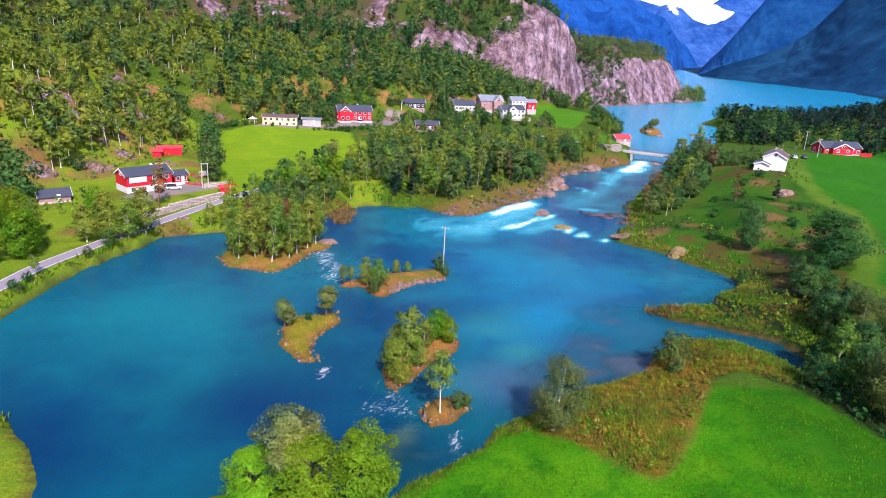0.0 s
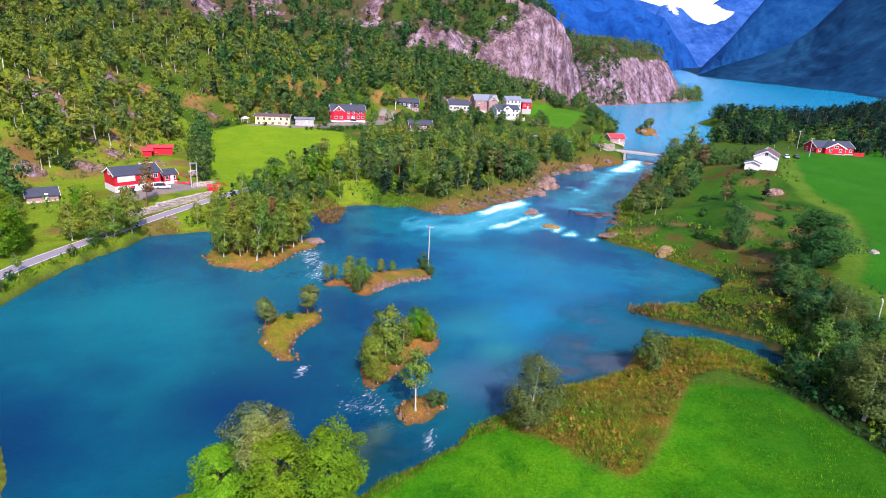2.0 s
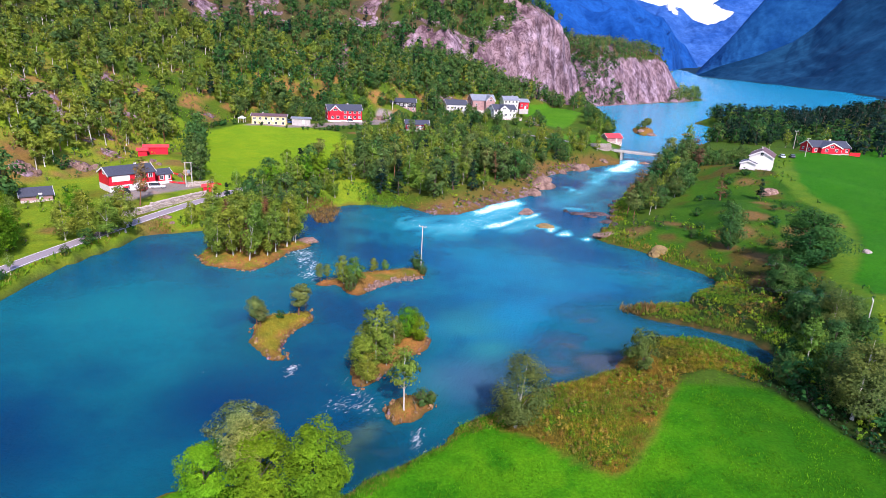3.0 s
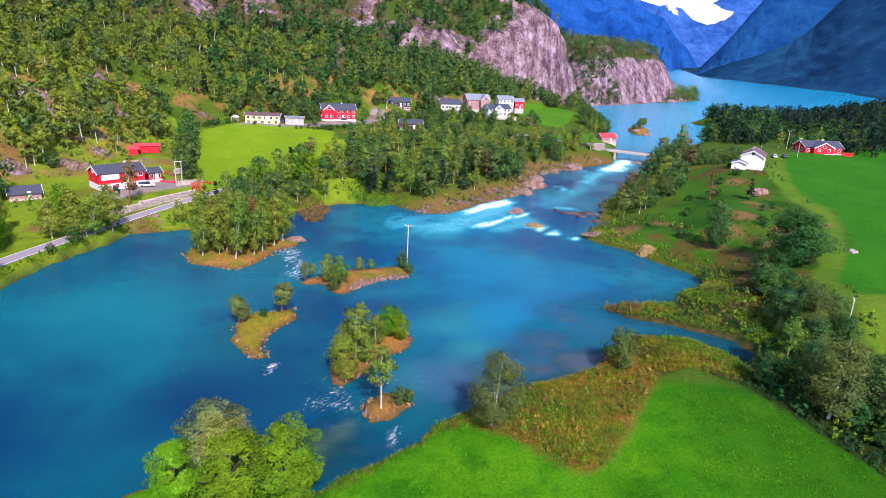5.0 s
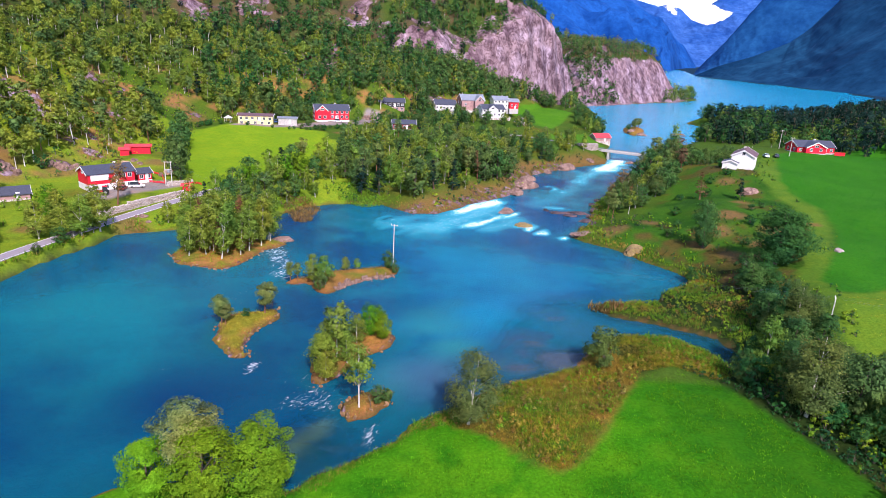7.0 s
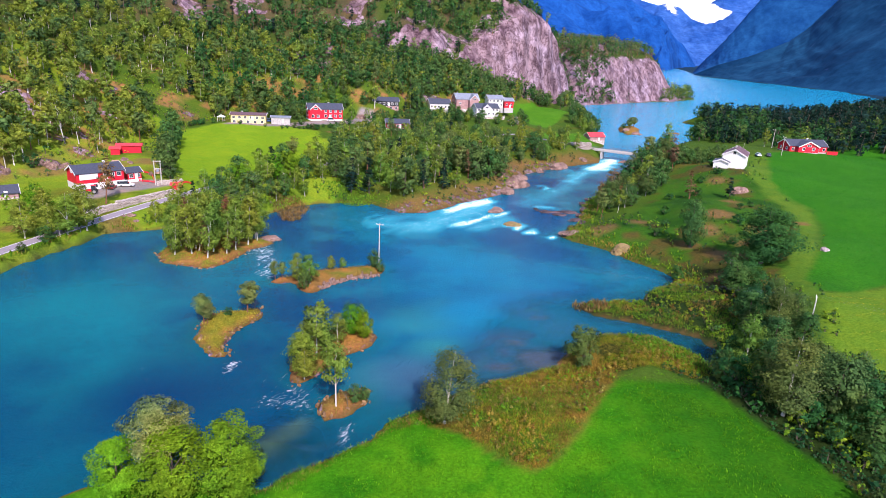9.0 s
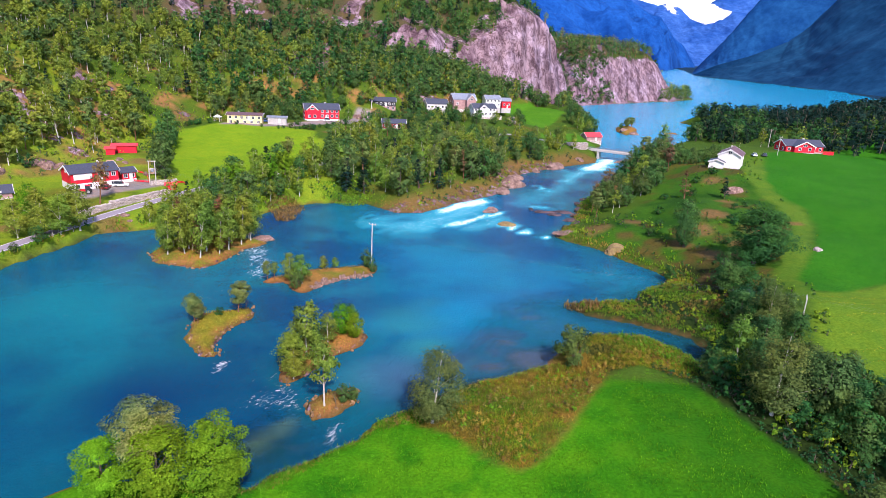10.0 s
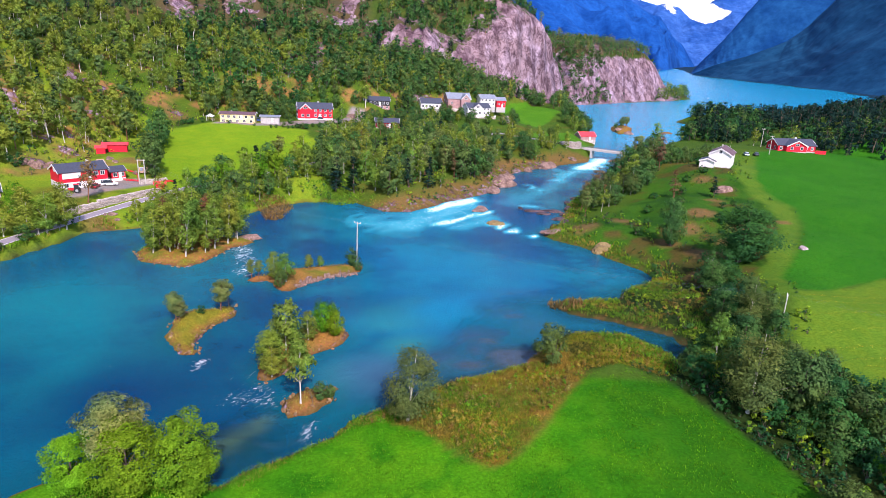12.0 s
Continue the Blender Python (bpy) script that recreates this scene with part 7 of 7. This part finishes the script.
# stones along the causeway of the pole islet
r_st = np.random.default_rng(77)
causeway = thing("stone_causeway", Matrix.Identity(4), "heap of pale broken stones along the islet's edge", "stones")
stone_shapes = []
for k in range(6):
    bm = bmesh.new()
    bmesh.ops.create_icosphere(bm, subdivisions=1, radius=0.5)
    for v in bm.verts:
        v.co *= 1 + float(r_st.uniform(-0.25, 0.25))
    me = bpy.data.meshes.new("stone")
    bm.to_mesh(me)
    bm.free()
    me.materials.append(STONE_GREY)
    stone_shapes.append(me)
for k in range(130):
    u = r_st.uniform(0, 1)
    q = [(-9.6, 134.6), (-4.6, 141.6), (2.6, 145.8)]
    a, b, w = (q[0], q[1], u * 2) if u < 0.5 else (q[1], q[2], u * 2 - 1)
    x, y = a[0] + (b[0] - a[0]) * w + r_st.normal(-0.5, 0.5), a[1] + (b[1] - a[1]) * w + r_st.normal(0.5, 0.5)
    st = part("stone", stone_shapes[k % 6], None, causeway)
    s = r_st.uniform(0.5, 1.2)
    st.matrix_basis = pose(x, y, max(lift(x, y), 0) + s * 0.12, *r_st.uniform(0, 360, 3)) @ Matrix.Diagonal((s, s * 0.8, s * 0.6, 1))
# stones at the water's edge of the other islets
brown_shapes = [me.copy() for me in stone_shapes]
for me in brown_shapes:
    me.materials[0] = STONE_BROWN
for outline, count in ((ISLE_GRASS, 36), (ISLE_TREES, 30), (ISLE_ROCK, 26), (ISLE_WOODED, 46)):
    heap = thing("shore_stones", Matrix.Identity(4), "brown stones along the islet's waterline", "stones")
    for k in range(count):
        i = int(r_st.integers(len(outline)))
        a, b, w = outline[i], outline[(i + 1) % len(outline)], r_st.uniform(0, 1)
        x, y = a[0] + (b[0] - a[0]) * w + r_st.normal(0, 0.35), a[1] + (b[1] - a[1]) * w + r_st.normal(0, 0.35)
        st = part("stone", brown_shapes[k % 6], None, heap)
        s = r_st.uniform(0.4, 1.1)
        st.matrix_basis = pose(x, y, max(lift(x, y), -0.05) + s * 0.1, *r_st.uniform(0, 360, 3)) @ Matrix.Diagonal((s, s * 0.8, s * 0.6, 1))


# ---- small things by the houses ----
def flagpole(x, y, height):
    ob = thing("flagpole", pose(x, y, lift(x, y)), "slender white flagpole beside the white house", "flagpole")
    v, q = tube([(0, 0, -0.3), (0, 0, height * 0.5), (0, 0, height)], [0.07, 0.055, 0.035], 8)
    part("pole", mesh_of("pole", v, q, True), PAINT_WHITE, ob)
    bm = bmesh.new()
    bmesh.ops.create_uvsphere(bm, u_segments=8, v_segments=6, radius=0.1)
    part("finial", bm, PAINT_YELLOW, ob).location = (0, 0, height + 0.05)


flagpole(139, 270, 9)


def gazebo(x, y):
    ob = thing("gazebo", pose(x, y, lift(x, y)), "small open white gazebo by the yellow house", "gazebo")
    for sx in (-1.3, 1.3):
        for sy in (-1.3, 1.3):
            part("post", box((0.14, 0.14, 2.3), (sx, sy, 1.15)), PAINT_WHITE, ob)
    bm = bmesh.new()
    bmesh.ops.create_cone(bm, cap_ends=True, segments=4, radius1=2.5, radius2=0.1, depth=1.1, matrix=pose(0, 0, 2.8, 0, 0, 45))
    part("roof", bm, PAINT_WHITE, ob)


gazebo(-96, 322)


def woodpile(x, y, turn):
    """Stacked split logs."""
    ob = thing("log_pile", pose(x, y, lift(x, y), 0, 0, turn), "pale heap of cut logs beside the yard", "logs")
    bm = bmesh.new()
    bmesh.ops.create_cone(bm, cap_ends=True, segments=8, radius1=0.2, radius2=0.17, depth=2.6, matrix=pose(0, 0, 0, 0, 90))
    me = bpy.data.meshes.new("log")
    bm.to_mesh(me)
    bm.free()
    me.materials.append(plain("cut_log", (0.62, 0.40, 0.26), 0.85, 0, 4, 0.3))
    r = np.random.default_rng(9)
    for row in range(4):
        for k in range(9 - row):
            part("log", me, None, ob).matrix_basis = pose(r.normal(0, 0.12), (k - (9 - row) / 2) * 0.38, 0.2 + row * 0.33, r.uniform(0, 360), 0, r.uniform(-5, 5))


woodpile(-83.5, 221.5, 35)
woodpile(-99.5, 223, 110)
for k, (x, y, w, h) in enumerate(((-78, 186, 2.2, 0.7), (-72, 176.5, 2.6, 0.8), (-70, 175, 1.6, 0.6), (-73.5, 175.2, 1.4, 0.5), (-85, 219, 3.0, 1.2), (-95.5, 226, 2.4, 0.9), (146, 455, 8, 2.2), (141, 462, 6, 1.8))):
    rock(x, y, w, w * 0.7, h, 30 * k, STONE_GREY, "bare pinkish boulder in the grass", seed=40 + k)
